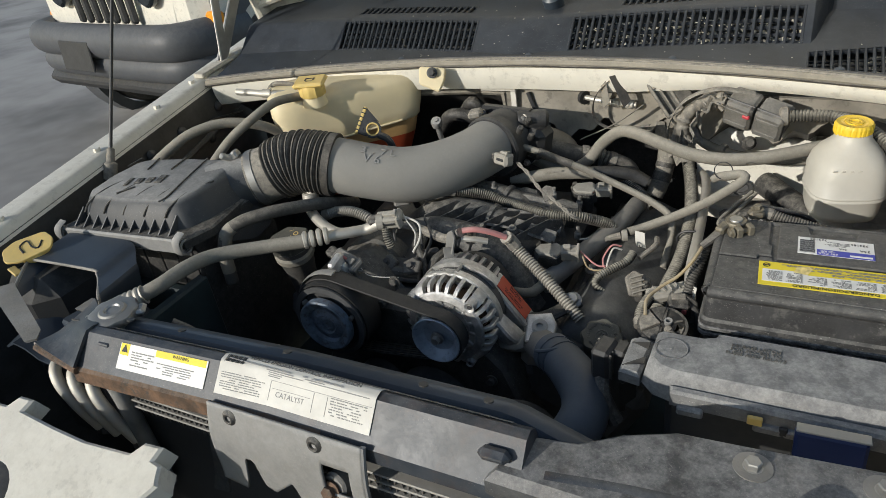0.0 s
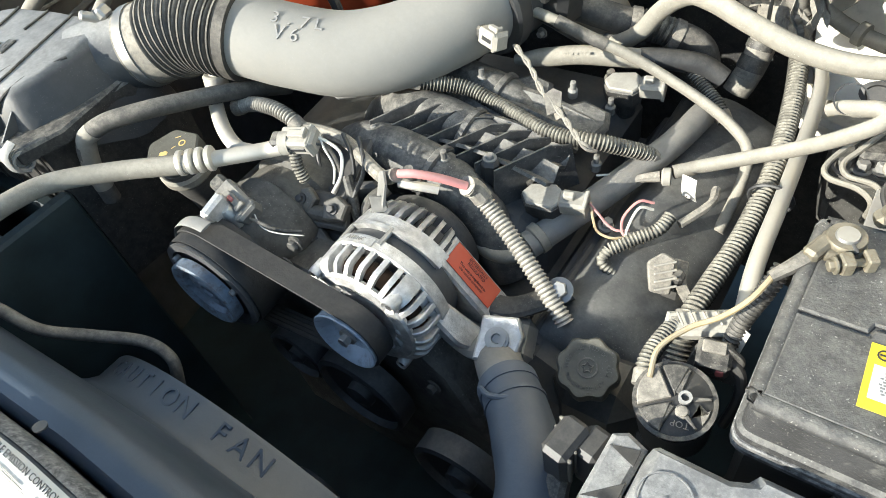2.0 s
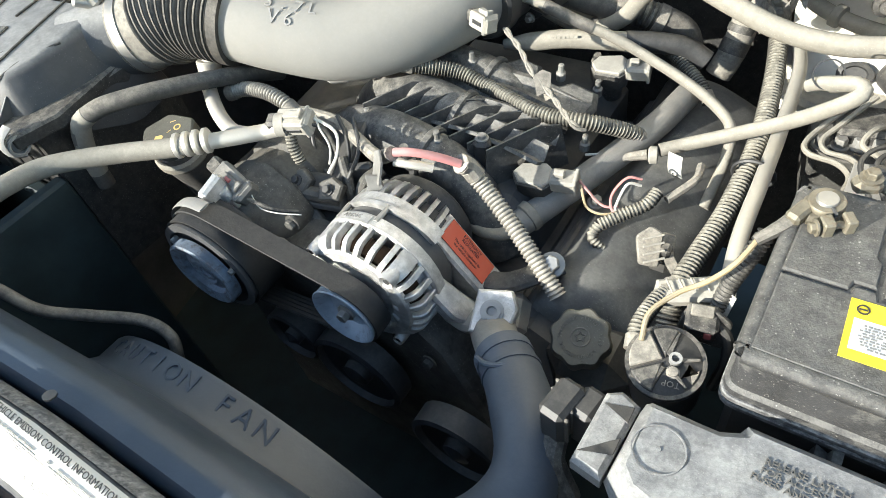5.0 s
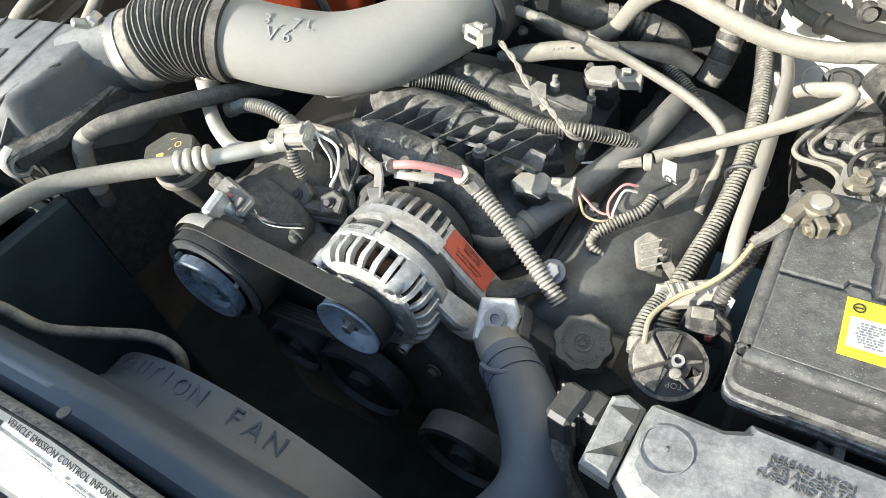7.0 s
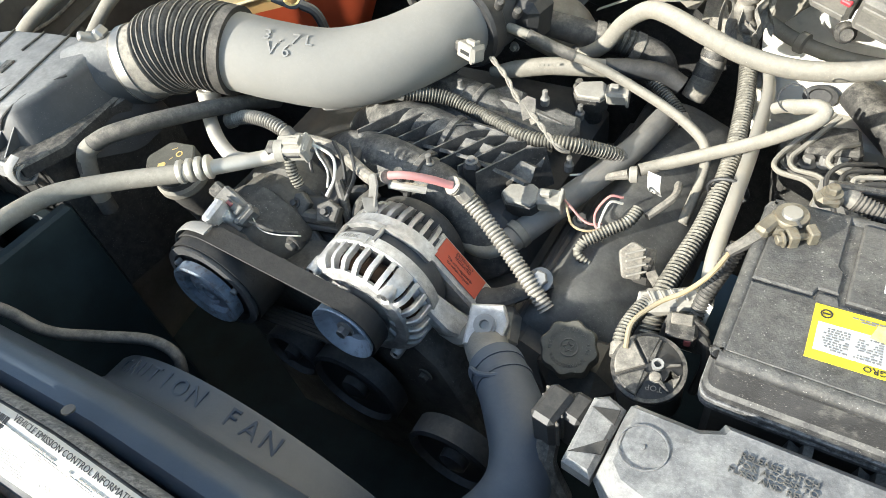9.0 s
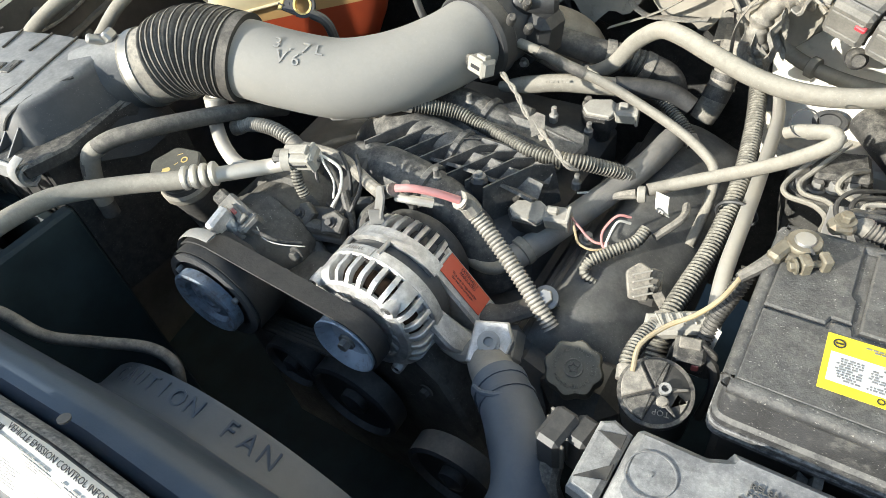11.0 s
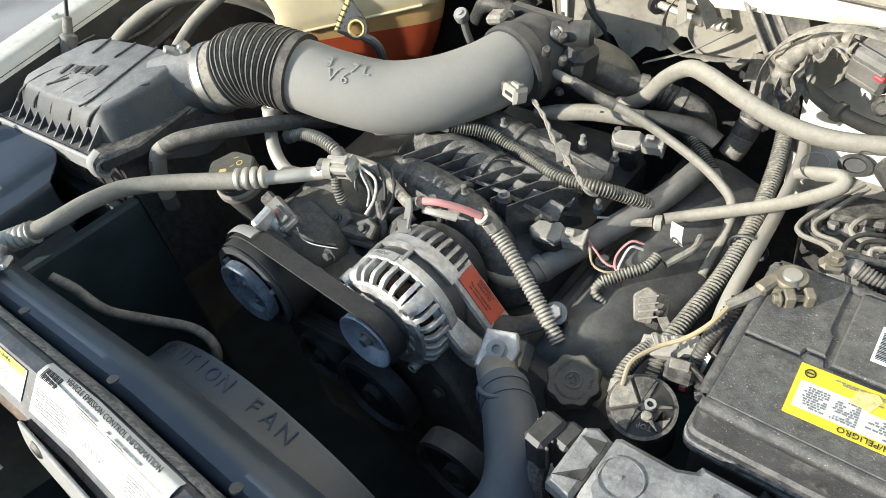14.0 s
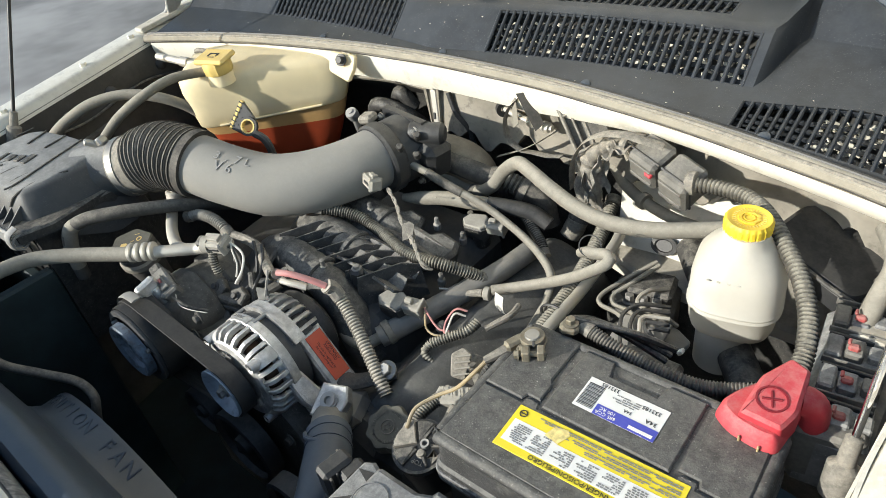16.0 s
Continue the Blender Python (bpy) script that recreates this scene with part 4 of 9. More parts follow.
us = [i / 60 for i in range(61)]
vs, fs = [], []
for u in us:
    for j in range(25):
        vs.append(agf(u, j / 24 * flap_end(u)))
for i in range(60):
    for j in range(24):
        w = (j + 0.5) / 24 * flap_end(us[i])
        if not (0.735 < us[i] < 0.91 and 0.22 < w < 0.47):
            fs.append((i * 25 + j, (i + 1) * 25 + j, (i + 1) * 25 + j + 1, i * 25 + j + 1))
flap = part("flap", (vs, fs), M_GREYPL, ag, "grey flap with a torn lower edge and a square cut-out")
flap.modifiers.new("thick", "SOLIDIFY").thickness = 0.003
part("crease", sweep([agf(u, 0.165 + 0.012 * math.sin(5 * u)) for u in np.linspace(0.02, 0.98, 14)], 0.0018, 8, 0.01), M_GREYPL, ag)
part("side_wall", grid(lambda u, v: tuple(Vector(agf(0, v * 0.92)) + Vector((-0.030 * u * v - 0.004 * u, 0.004 * u, -0.012 * u))), 5, 12, 0.003), M_BLACK, ag, "black folded side wall")
part("side_lip", sweep([agf(1, v) for v in np.linspace(0, 1, 10)], 0.003, 8, 0.008), M_GREYPL, ag)
for u in (0.16, 0.72):
    p = Vector(agf(u, 0.075))
    part("push_pin", lathe([(0.0095, 0), (0.0095, 0.002), (0.006, 0.005), (0.004, 0.0045), (0.0035, 0.002), (0, 0.002)], frame_at(p + Vector((0, -0.001, 0)), (0, -1, 0.2)), 18), M_BLACK, ag)
cond = thing("condenser", (-0.35, 0.37, 0.5), "finned air conditioning condenser with dusty aluminium tubes", "condenser")
part("core", box((0.60, 0.02, 0.36), 0.003, T(-0.32, 0.435, 0.670)), M_BLACK_CLEAN, cond)
part("tank", sweep([(-0.607, 0.412, 0.905), (-0.603, 0.412, 0.86), (-0.60, 0.412, 0.72)], 0.011, 14, 0.01), M_CAST_DIRTY, cond, "dusty end tank")
for i in range(3):
    part("tube", box((0.56, 0.024, 0.003), 0.001, T(-0.33, 0.425, 0.888 - 0.011 * i)), M_CAST_DIRTY, cond)
    part("fin_row", join(*[box((0.0016, 0.020, 0.008), 0.0003, T(-0.606 + 0.008 * k, 0.425, 0.8825 - 0.011 * i, 0, 12 * (-1) ** k)) for k in range(70)]), M_FIN, cond)
for i, dx in enumerate((0, 0.036, 0.072)):
    part("line", sweep([(-0.722 + dx, 0.440, 0.905), (-0.715 + dx, 0.410, 0.908), (-0.702 + dx, 0.396, 0.892), (-0.688 + dx, 0.396, 0.855), (-0.680 + dx, 0.405, 0.81)], 0.0075, 12, 0.006), M_ALU, cond)
part("bracket", prism(rounded_poly([(-0.018, -0.05), (0.018, -0.05), (0.016, 0.012), (0, 0.022), (-0.016, 0.012)], 0.008), 0, 0.012, frame_at((-0.272, 0.405, 0.862), (0, -1, 0.4), (1, 0, 0)), 0.003), M_CAST_DIRTY, cond)
part("bracket_bolt", bolt(0.0075, 0.009, frame_at((-0.272, 0.393, 0.868), (0, -1, 0.4))), M_RUST, cond)
# cream grille header in front
hd = thing("grille_header", (-0.55, 0.3, 0.7), "cream painted grille header panel with notched back edge", "grille", kind="structure")
HDR = [(-1.05, -0.23), (-0.47, -0.23), (-0.452, -0.06), (-0.437, -0.034), (-0.441, -0.028), (-0.447, -0.014), (-0.460, -0.012), (-0.458, 0.004), (-0.485, 0.002), (-0.496, -0.013), (-0.566, -0.018), (-0.624, -0.016), (-0.688, -0.012), (-0.685, 0.004), (-0.710, 0.003), (-0.720, -0.012), (-0.734, -0.013), (-1.05, -0.016)]
part("panel", prism(HDR, -0.030, 0, T(0, 0.35, 0.904, 22), 0.003), M_WHITE, hd)
part("face", prism([(-1.05, 0.10), (0.35, 0.10), (0.35, 0.13), (-1.05, 0.13)], 0.45, 0.800, None, 0.008), M_WHITE, hd)
for i in range(7):
    part("slot", box((0.06, 0.02, 0.28), 0.01, T(-0.65 + 0.1 * i, 0.097, 0.68)), M_BLACK_CLEAN, hd)
part("scoop", lathe([(0.045, 0), (0.038, 0.003), (0, 0.004)], T(0, 0.35, 0.904, 22) @ T(-0.665, -0.115, 0.0), 24), M_BLACK_CLEAN, hd, "dark round opening")

# washer bottle and snorkel at the wing
wb = thing("washer_bottle", (-0.93, 0.55, 0.6), "dark washer fluid bottle with a faded yellow cap", "washer bottle")
part("body", box((0.13, 0.13, 0.34), 0.03, T(-0.93, 0.56, 0.765)), M_BLACK_CLEAN, wb)
part("neck", lathe([(0.02, -0.05), (0.02, 0.0)], frame_at((-0.945, 0.562, 0.952), (0.2, -0.2, 1)), 20), M_BLACK, wb)
mc = frame_at((-0.945, 0.560, 0.956), (0.35, -0.30, 1), (0.5, 0.85, 0))
lid = part("cap", lathe([(0.024, 0), (0.025, 0.004), (0.024, 0.010), (0.019, 0.012), (0, 0.012)], mc, 28), M_YELLOW_FADED, wb, "faded yellow flip cap")
part("flap", prism(rounded_poly([(-0.042, -0.014), (-0.02, -0.024), (0.026, -0.020), (0.034, 0.0), (0.026, 0.020), (-0.02, 0.022), (-0.040, 0.012)], 0.007), 0.0105, 0.0145, mc, 0.001), M_YELLOW_FADED, lid)
part("tab", box((0.012, 0.022, 0.004), 0.0015, mc @ T(-0.034, -0.026, 0.002, 0, 15, 20)), M_YELLOW_FADED, lid)
part("cap_symbol", sweep([tuple(mc @ Vector(p)) for p in ((-0.012, -0.010, 0.0148), (-0.014, 0.006, 0.0148), (-0.002, 0.012, 0.0148), (0.002, -0.004, 0.0148), (0.010, -0.010, 0.0148), (0.018, 0.002, 0.0148))], 0.0014, 6, 0.003), M_INK, lid)
sn = thing("intake_snorkel", (-0.84, 0.56, 0.8), "black square-mouthed air intake duct ahead of the air box", "air duct")
SNP = [(-0.895, 0.482, 0.925), (-0.905, 0.492, 0.940), (-0.936, 0.540, 0.9505), (-0.925, 0.545, 0.952), (-0.80, 0.551, 0.951), (-0.785, 0.549, 0.948), (-0.772, 0.540, 0.943), (-0.740, 0.512, 0.940), (-0.742, 0.510, 0.925), (-0.765, 0.515, 0.86)]


def snork(u, v):
    k = min(v * (len(SNP) - 1), len(SNP) - 1.001)
    return tuple(Vector(SNP[int(k)]).lerp(Vector(SNP[int(k) + 1]), k % 1) + Vector((-0.02, 0.085, -0.004)) * u)


part("shell", grid(snork, 6, 36, 0.003), M_SHROUD, sn)
part("mouth_rim", sweep(SNP[1:9], 0.0026, 8, 0.005), M_CAST_DIRTY, sn, "pale worn rim of the mouth")
part("rim_tab", prism([(-0.766, 0.516), (-0.735, 0.512), (-0.738, 0.488), (-0.768, 0.490)], 0.926, 0.929, None, 0.001), M_CAST_DIRTY, sn, "pale square tab")
part("floor", grid(lambda u, v: (-0.90 + 0.16 * v, 0.44 + 0.15 * u, 0.865 + 0.012 * math.sin(9 * v + 3 * u)), 8, 8, 0.003), M_SHROUD, sn)
part("inner_step", prism(rounded_poly([(-0.85, 0.50), (-0.79, 0.49), (-0.78, 0.53), (-0.84, 0.545)], 0.01), 0.868, 0.884, None, 0.004), M_SHROUD, sn)
solid("lamp_bracket", prism([(-0.925, 0.468), (-0.905, 0.492), (-0.742, 0.424), (-0.729, 0.409), (-0.738, 0.400)], 0.944, 0.947, None, 0.001), M_CAST_DIRTY, "bent grey sheet bracket behind the headlamp", "bracket")

# ---- air box, intake tube, bottles ----
ab = thing("air_box", (-0.83, 0.74, 0.70), "black plastic air filter box with dusty grey lid and toothed rim", "air box")
part("base", prism([(-0.955, 0.655), (-0.712, 0.672), (-0.704, 0.80), (-0.72, 0.86), (-0.93, 0.85)], 0.72, 0.955, None, 0.006), M_BLACK, ab)
part("rim", prism([(-0.978, 0.632), (-0.705, 0.650), (-0.69, 0.70), (-0.72, 0.86), (-0.945, 0.862)], 0.940, 0.956, None, 0.003), M_BLACK, ab)
LID_LO = [(-0.968, 0.646, 0.956), (-0.716, 0.668, 0.938), (-0.690, 0.78, 0.885), (-0.700, 0.862, 0.895), (-0.945, 0.845, 0.95)]
LID_HI = [(-0.952, 0.676), (-0.742, 0.690), (-0.738, 0.775), (-0.748, 0.832), (-0.945, 0.808)]
LID_STEPS = ((0, 0), (0.2, 0.34), (0.45, 0.66), (0.7, 0.88), (0.88, 0.975), (1, 1))


def lid_ring(s, h):
    """Outline of the lid between its foot and its crown: s of the way in, h of the way up."""
    return [(a[0] + (b[0] - a[0]) * s, a[1] + (b[1] - a[1]) * s, a[2] + (1.003 + 0.06 * (b[1] - 0.75) - a[2]) * h) for a, b in zip(LID_LO, LID_HI)]


def smooth_outline(pts, k):
    out = []
    n_ = len(pts)
    for i in range(n_):
        a, b, c = np.array(pts[i - 1]), np.array(pts[i]), np.array(pts[(i + 1) % n_])
        for u in np.linspace(0.06, 0.94, k):
            p = (1 - u) ** 2 * (a + b) / 2 + 2 * u * (1 - u) * b + u ** 2 * (b + c) / 2
            q = b * 0.8 + p * 0.2 if abs(u - 0.5) < 0.2 else p
            out.append(tuple(p * 0.5 + q * 0.5))
    return out


vs, fs = [], []
K = 8
for s_, h_ in LID_STEPS:
    vs += smooth_outline(lid_ring(s_, h_), K)
n_ = K * len(LID_LO)
NR = len(LID_STEPS)
for j in range(NR - 1):
    fs += [(j * n_ + i, j * n_ + (i + 1) % n_, (j + 1) * n_ + (i + 1) % n_, (j + 1) * n_ + i) for i in range(n_)]
fs.append(tuple(range((NR - 1) * n_, NR * n_)))
lid = part("lid", (vs, fs), M_LID, ab, "dusty grey moulded lid", 50)
for i in range(11):
    x = -0.950 + 0.0208 * i
    part("tooth", prism([(0, 0), (0.030, 0), (0.030, 0.022)], -0.0012, 0.0012, frame_at((x, 0.6385 + 0.068 * (x + 0.965), 0.9565), (1, 0.07, 0), (-0.07, 1, 0)), 0.0004), M_LID, ab)
for gx in (-0.935, -0.893, -0.850, -0.806, -0.762):
    gy = 0.094 * (gx + 0.82)
    part("groove", sweep([(gx + 0.030, 0.760 + gy, 1.0005), (gx + 0.016, 0.722 + gy, 1.0000), (gx + 0.014, 0.692 + gy, 0.9975), (gx + 0.006, 0.677 + gy, 0.9885), (gx, 0.6695 + gy, 0.976)], 0.0017, 6, 0.004), M_BLACK, lid, "dark moulded groove")
for x, dy in ((-0.972, 0), (-0.712, 0.018)):
    part("clip", sweep([(x, 0.634 + dy, 0.930), (x, 0.622 + dy, 0.940), (x, 0.623 + dy, 0.958), (x, 0.638 + dy, 0.966)], 0.008, 8, 0.003, squash=0.4), M_GREYPL, ab)
part("front_bar", prism([(-0.976, 0.6275), (-0.712, 0.6455), (-0.712, 0.652), (-0.976, 0.634)], 0.934, 0.9572, None, 0.0025), M_GREYPL, ab, "pale dusty front rail")
for i in range(6):
    part("bar_slot", box((0.014, 0.002, 0.004), 0.0006, T(-0.895 + 0.018 * i, 0.6325 + 0.0012 * i, 0.9375, 0, 0, 3.9)), M_BLACK_CLEAN, ab)
for x, dy in ((-0.972, 0), (-0.712, 0.018)):
    for k in range(3):
        part("clip_coil", ring(0.0095, 0.0125, -0.0012, 0.0012, frame_at((x - 0.004 + 0.005 * k, 0.634 + dy, 0.944), (1, 0.07, 0)), 20), M_GREYPL, ab)
for i in range(7):
    part("rib", box((0.004, 0.006, 0.13), 0.001, T(-0.94 + 0.036 * i, 0.656 + 0.0027 * i, 0.87)), M_BLACK, ab)
def on_lid(x, y):
    return (x, y, 1.0045 + 0.06 * (y - 0.75))


for run in (((-0.945, 0.806), (-0.947, 0.775)), ((-0.906, 0.812), (-0.893, 0.772)), ((-0.848, 0.820), (-0.843, 0.780)), ((-0.800, 0.826), (-0.785, 0.76), (-0.770, 0.70), (-0.772, 0.682)), ((-0.88, 0.69), (-0.873, 0.70), (-0.863, 0.716))):
    part("groove", sweep([on_lid(*p) for p in run], 0.0014, 6, 0.006), M_BLACK, lid)
# raised badge, drawn as plain bars
for k, w in enumerate((0.007, 0.013, 0.013, 0.013)):
    o = Vector(on_lid(-0.893 + 0.0195 * k, 0.728 + 0.0065 * k))
    mo = T(o.x, o.y, o.z - 0.0006, 3.4, 0, 14)
    part("badge_bar", join(box((w, 0.026 if k in (0, 3) else 0.018, 0.003), 0.0012, mo), box((w * 0.4, 0.008, 0.004), 0.0006, mo)), M_BLACK, lid, "raised dark badge bar")
# outlet snout to the clamp
CL = [Vector(p) for p in ((-0.770, 0.800, 0.955), (-0.745, 0.828, 0.962), (-0.712, 0.852, 0.968))]
part("snout", sweep(CL, 0.047, 28, 0.006, radius=lambda u: 1.12 - 0.12 * u), M_LID, ab)

# intake tube with bellows
TUBE = [(-0.722, 0.846, 0.967), (-0.690, 0.864, 0.975), (-0.645, 0.884, 0.989), (-0.588, 0.900, 0.980), (-0.535, 0.917, 0.965), (-0.475, 0.946, 0.948), (-0.425, 0.988, 0.945), (-0.388, 1.040, 0.949), (-0.372, 1.090, 0.950)]
it = thing("intake_tube", (-0.53, 0.92, 0.92), "grey dusty plastic intake tube with a black bellows joint", "intake tube")
dense, dl = spline(TUBE, 0.004)
i0, i1 = int(len(dense) * 0.10), int(len(dense) * 0.325)


def seg(a, b, k=8):
    return [tuple(dense[int(round(q))]) for q in np.linspace(a, b, k)]


part("cuff", sweep(seg(0, i0 + 2, 5), 0.0490, 40, 0.004), M_TAPE, it, "dull dusty cuff")
bc_ = spline(seg(i0, i1, 10), 0.0088)[0]
for k in range(1, len(bc_) - 1):
    ax = Vector(bc_[k + 1] - bc_[k - 1]).normalized()
    part("rib", moved(lathe([(0.0515, -0.0014), (0.0548, -0.0010), (0.0548, 0.0010), (0.0515, 0.0014)], None, 48), frame_at(bc_[k], ax)), M_RUBBER, it, "dusty rib crest")
part("bellows", sweep(seg(i0, i1, 10), 0.0535, 40, ribs=0.0075, pitch=0.0088), M_BELLOWS, it, "black rubber bellows", 60)
part("cuff_ring", sweep(seg(i1 - 1, i1 + 1.6, 4), 0.0545, 40, 0.002), M_BELLOWS, it)
part("pipe", sweep(seg(i1, len(dense) - 1, 14), 0.0455, 40, 0.005, radius=lambda u: 1.0 + 0.10 * max(0, 0.25 - u) * 2 + 0.06 * math.sin(math.pi * u) + 0.5 * max(0, u - 0.75) ** 1.5), M_TUBE, it)
sm = [(p[0] + 0.0455 * 0.30, p[1] - 0.0455 * 0.80, p[2] + 0.0455 * 0.43) for p in seg(i1 + 8, len(dense) - 8, 10)]
part("mould_seam", sweep(sm, 0.0028, 6, 0.008), M_TUBE, it)
cl = part("clamp_band", sweep(seg(1, 3.6, 4), 0.0505, 48, 0.003), M_STEEL, it, "steel worm-drive band")
part("clamp_screw", join(box((0.014, 0.018, 0.014), 0.003, T(-0.738, 0.833, 1.018, 0, -30, 20)), lathe([(0.006, 0), (0.006, 0.02), (0.0045, 0.022), (0, 0.022)], frame_at((-0.742, 0.828, 1.012), (-0.3, -0.7, 0.5)), 12)), M_STEEL, cl)
def tube_letters(text, k0, step, lean, size):
    """Letters set on the tube one by one, lean degrees in front of its top."""
    for i, ch in enumerate(text):
        k = k0 + step * i
        c = Vector(dense[int(k)])
        ax = (Vector(dense[int(k) + 3]) - Vector(dense[int(k) - 3])).normalized()
        n0 = (Vector((0, 0, 1)) - ax * ax.z).normalized()
        nr = Matrix.Rotation(radians(lean), 3, ax) @ n0
        part("raised_letter", lettering(ch, size, 0.003, frame_at(c + nr * 0.0473, nr, ax)), M_GREYPL, it, "raised grey letter")


tube_letters("3.7L", i1 + 14, 4.0, 20, 0.0150)
tube_letters("V6", i1 + 16.5, 4.4, 40, 0.0155)
part("foot_tab", box((0.03, 0.02, 0.02), 0.004, T(-0.487, 0.94, 0.902, 0, 0, 30)), M_TUBE, it)
# throttle body
tb = thing("throttle_assembly", (-0.37, 1.13, 0.87), "dark throttle housing with bolted flange and black motor", "throttle")
mt = frame_at((-0.372, 1.085, 0.946), (0.18, 1, 0))
part("collar", lathe([(0.055, -0.004), (0.058, 0.0), (0.058, 0.018), (0.055, 0.022), (0.052, 0.022)], mt, 36), M_BLACK_CLEAN, tb)
part("bore", lathe([(0.052, 0.018), (0.054, 0.03), (0.054, 0.06)], mt, 36), M_DARK, tb)
fl = part("flange", prism([(-0.05, -0.055), (0.05, -0.055), (0.057, -0.03), (0.057, 0.04), (0.04, 0.056), (-0.044, 0.056), (-0.057, 0.04), (-0.057, -0.03)], 0.058, 0.072, mt, 0.003), M_BLACK_CLEAN, tb)
for x, y in ((-0.044, 0.044), (0.044, 0.044), (-0.044, -0.044), (0.044, -0.044)):
    part("bolt", bolt(0.0045, 0.008, mt @ T(x, y, 0.05, 180)), M_STEEL, fl)
part("motor", join(box((0.04, 0.05, 0.06), 0.01, T(-0.30, 1.14, 0.94, 0, 10, -10)), lathe([(0.016, 0), (0.018, 0.004), (0.018, 0.05), (0.012, 0.056), (0, 0.056)], frame_at((-0.335, 1.13, 0.982), (0.85, 0.4, -0.05)), 18)), M_BLACK_CLEAN, tb)
for i in range(4):
    part("lug", lathe([(0.006, 0), (0.006, 0.014), (0.004, 0.017), (0, 0.017)], frame_at((-0.315 + 0.012 * (i % 2), 1.085 + 0.02 * i, 0.98 - 0.02 * (i % 2)), (0.4, -0.5, 0.6)), 10), M_BLACK, tb)
part("sensor_tower", box((0.026, 0.026, 0.014), 0.004, T(-0.41, 1.115, 0.998, 0, -8, 12)), M_TAPE, tb, "dusty sensor cap")
solid("plenum", sweep([(-0.395, 1.15, 0.916), (-0.352, 1.185, 0.914), (-0.310, 1.202, 0.908), (-0.280, 1.212, 0.888), (-0.268, 1.215, 0.85)], 0.036, 28, 0.008, radius=lambda u: 1 - 0.12 * u), M_PLENUM, "brown-grey rounded intake elbow behind the throttle body", "plenum")
# breather bolt behind
bb = thing("dipstick_tube_cap", (-0.536, 1.192, 0.9), "small grey round cap on a tube behind the throttle body", "cap")
part("tube", sweep([(-0.536, 1.192, 0.945), (-0.53, 1.197, 0.90), (-0.50, 1.22, 0.80)], 0.006, 10, 0.006), M_STEEL, bb)
part("cap", lathe([(0.011, 0), (0.012, 0.012), (0.010, 0.016), (0.004, 0.0165), (0.004, 0.019), (0, 0.019)], frame_at((-0.536, 1.192, 0.94), (0.2, -0.6, 0.9)), 12), M_GREYPL, bb)
# connector at the throttle
def plug(o, d, up, size, mat, label, wires=(), group="wiring plugs"):
    """A wiring plug: housing, latch and rear boot, pointing along d."""
    m = frame_at(o, up, d)
    L, W, H = size
    t = thing("wiring_plug", tuple(o), label, "connector", group)
    part("housing", box((L, W, H), min(W, H) * 0.14, m), mat, t)
    part("latch", join(box((L * 0.5, W * 0.34, H * 0.25), H * 0.05, m @ T(L * 0.05, 0, H * 0.58)), box((L * 0.12, W * 0.5, H * 0.4), H * 0.05, m @ T(L * 0.28, 0, H * 0.6))), mat, t)
    part("boot", box((L * 0.4, W * 0.72, H * 0.72), H * 0.16, m @ T(-L * 0.62, 0, 0)), M_BLACK, t)
    part("collar", box((L * 0.14, W * 1.14, H * 1.12), H * 0.1, m @ T(L * 0.36, 0, 0)), mat, t)
    for k in (-1, 1):
        part("side_slot", box((L * 0.5, W * 0.06, H * 0.25), H * 0.03, m @ T(0, k * W * 0.5, 0)), M_BLACK_CLEAN, t)
    for k, w in enumerate(wires):
        part("wire", sweep([tuple(m @ Vector((L * 0.45, (k - 0.5) * W * 0.3, 0)))] + list(w[1]), w[2], 8, 0.004), w[0], t)
    return t


plug((-0.322, 1.022, 0.955), (0.75, -0.35, -0.25), (0.1, 0.2, 1), (0.032, 0.019, 0.019), M_BEIGE, "dusty beige wiring plug hanging at the throttle body")

# coolant bottle
BC = Vector((-0.748, 1.184, 0.86))
BD = Vector((0.73, 0.68, 0)).normalized()
BN = Vector((BD.y, -BD.x, 0))


def bottle_pt(a, b, z):
    p = BC + BD * a + BN * b
    return (p.x, p.y, z)


def bottle_ring(z, half_l, half_w, shift=0.0, n=44, e=4.0, tilt=0.0):
    out = []
    for i in range(n):
        a = 2 * math.pi * i / n
        c, s = math.cos(a), math.sin(a)
        u = shift + half_l * math.copysign(abs(c) ** (2 / e), c)
        out.append(bottle_pt(u, half_w * math.copysign(abs(s) ** (2 / e), s), z + tilt * u))
    return out


def stack(rings, close=(True, True)):
    n = len(rings[0])
    v = [p for r in rings for p in r]
    f = [(j * n + i, j * n + (i + 1) % n, (j + 1) * n + (i + 1) % n, (j + 1) * n + i) for j in range(len(rings) - 1) for i in range(n)]
    if close[0]:
        f.append(tuple(reversed(range(n))))
    if close[1]:
        f.append(tuple(range((len(rings) - 1) * n, len(rings) * n)))
    return v, f


dg = thing("coolant_bottle", tuple(BC - Vector((0, 0, 0.04))), "yellowed translucent coolant bottle half full of orange coolant", "coolant bottle")
part("upper_shell", stack([bottle_ring(0.938, 0.143, 0.082, tilt=0.06, e=7), bottle_ring(0.942, 0.147, 0.0855, tilt=0.06, e=7), bottle_ring(0.966, 0.152, 0.087, tilt=0.03, e=7), bottle_ring(1.0, 0.158, 0.088, e=7), bottle_ring(1.022, 0.158, 0.087, e=7), bottle_ring(1.031, 0.155, 0.084, e=6), bottle_ring(1.0365, 0.148, 0.077, e=6), bottle_ring(1.039, 0.135, 0.064, e=5), bottle_ring(1.041, 0.06, 0.03)]), M_BOTTLE, dg, "", 60)
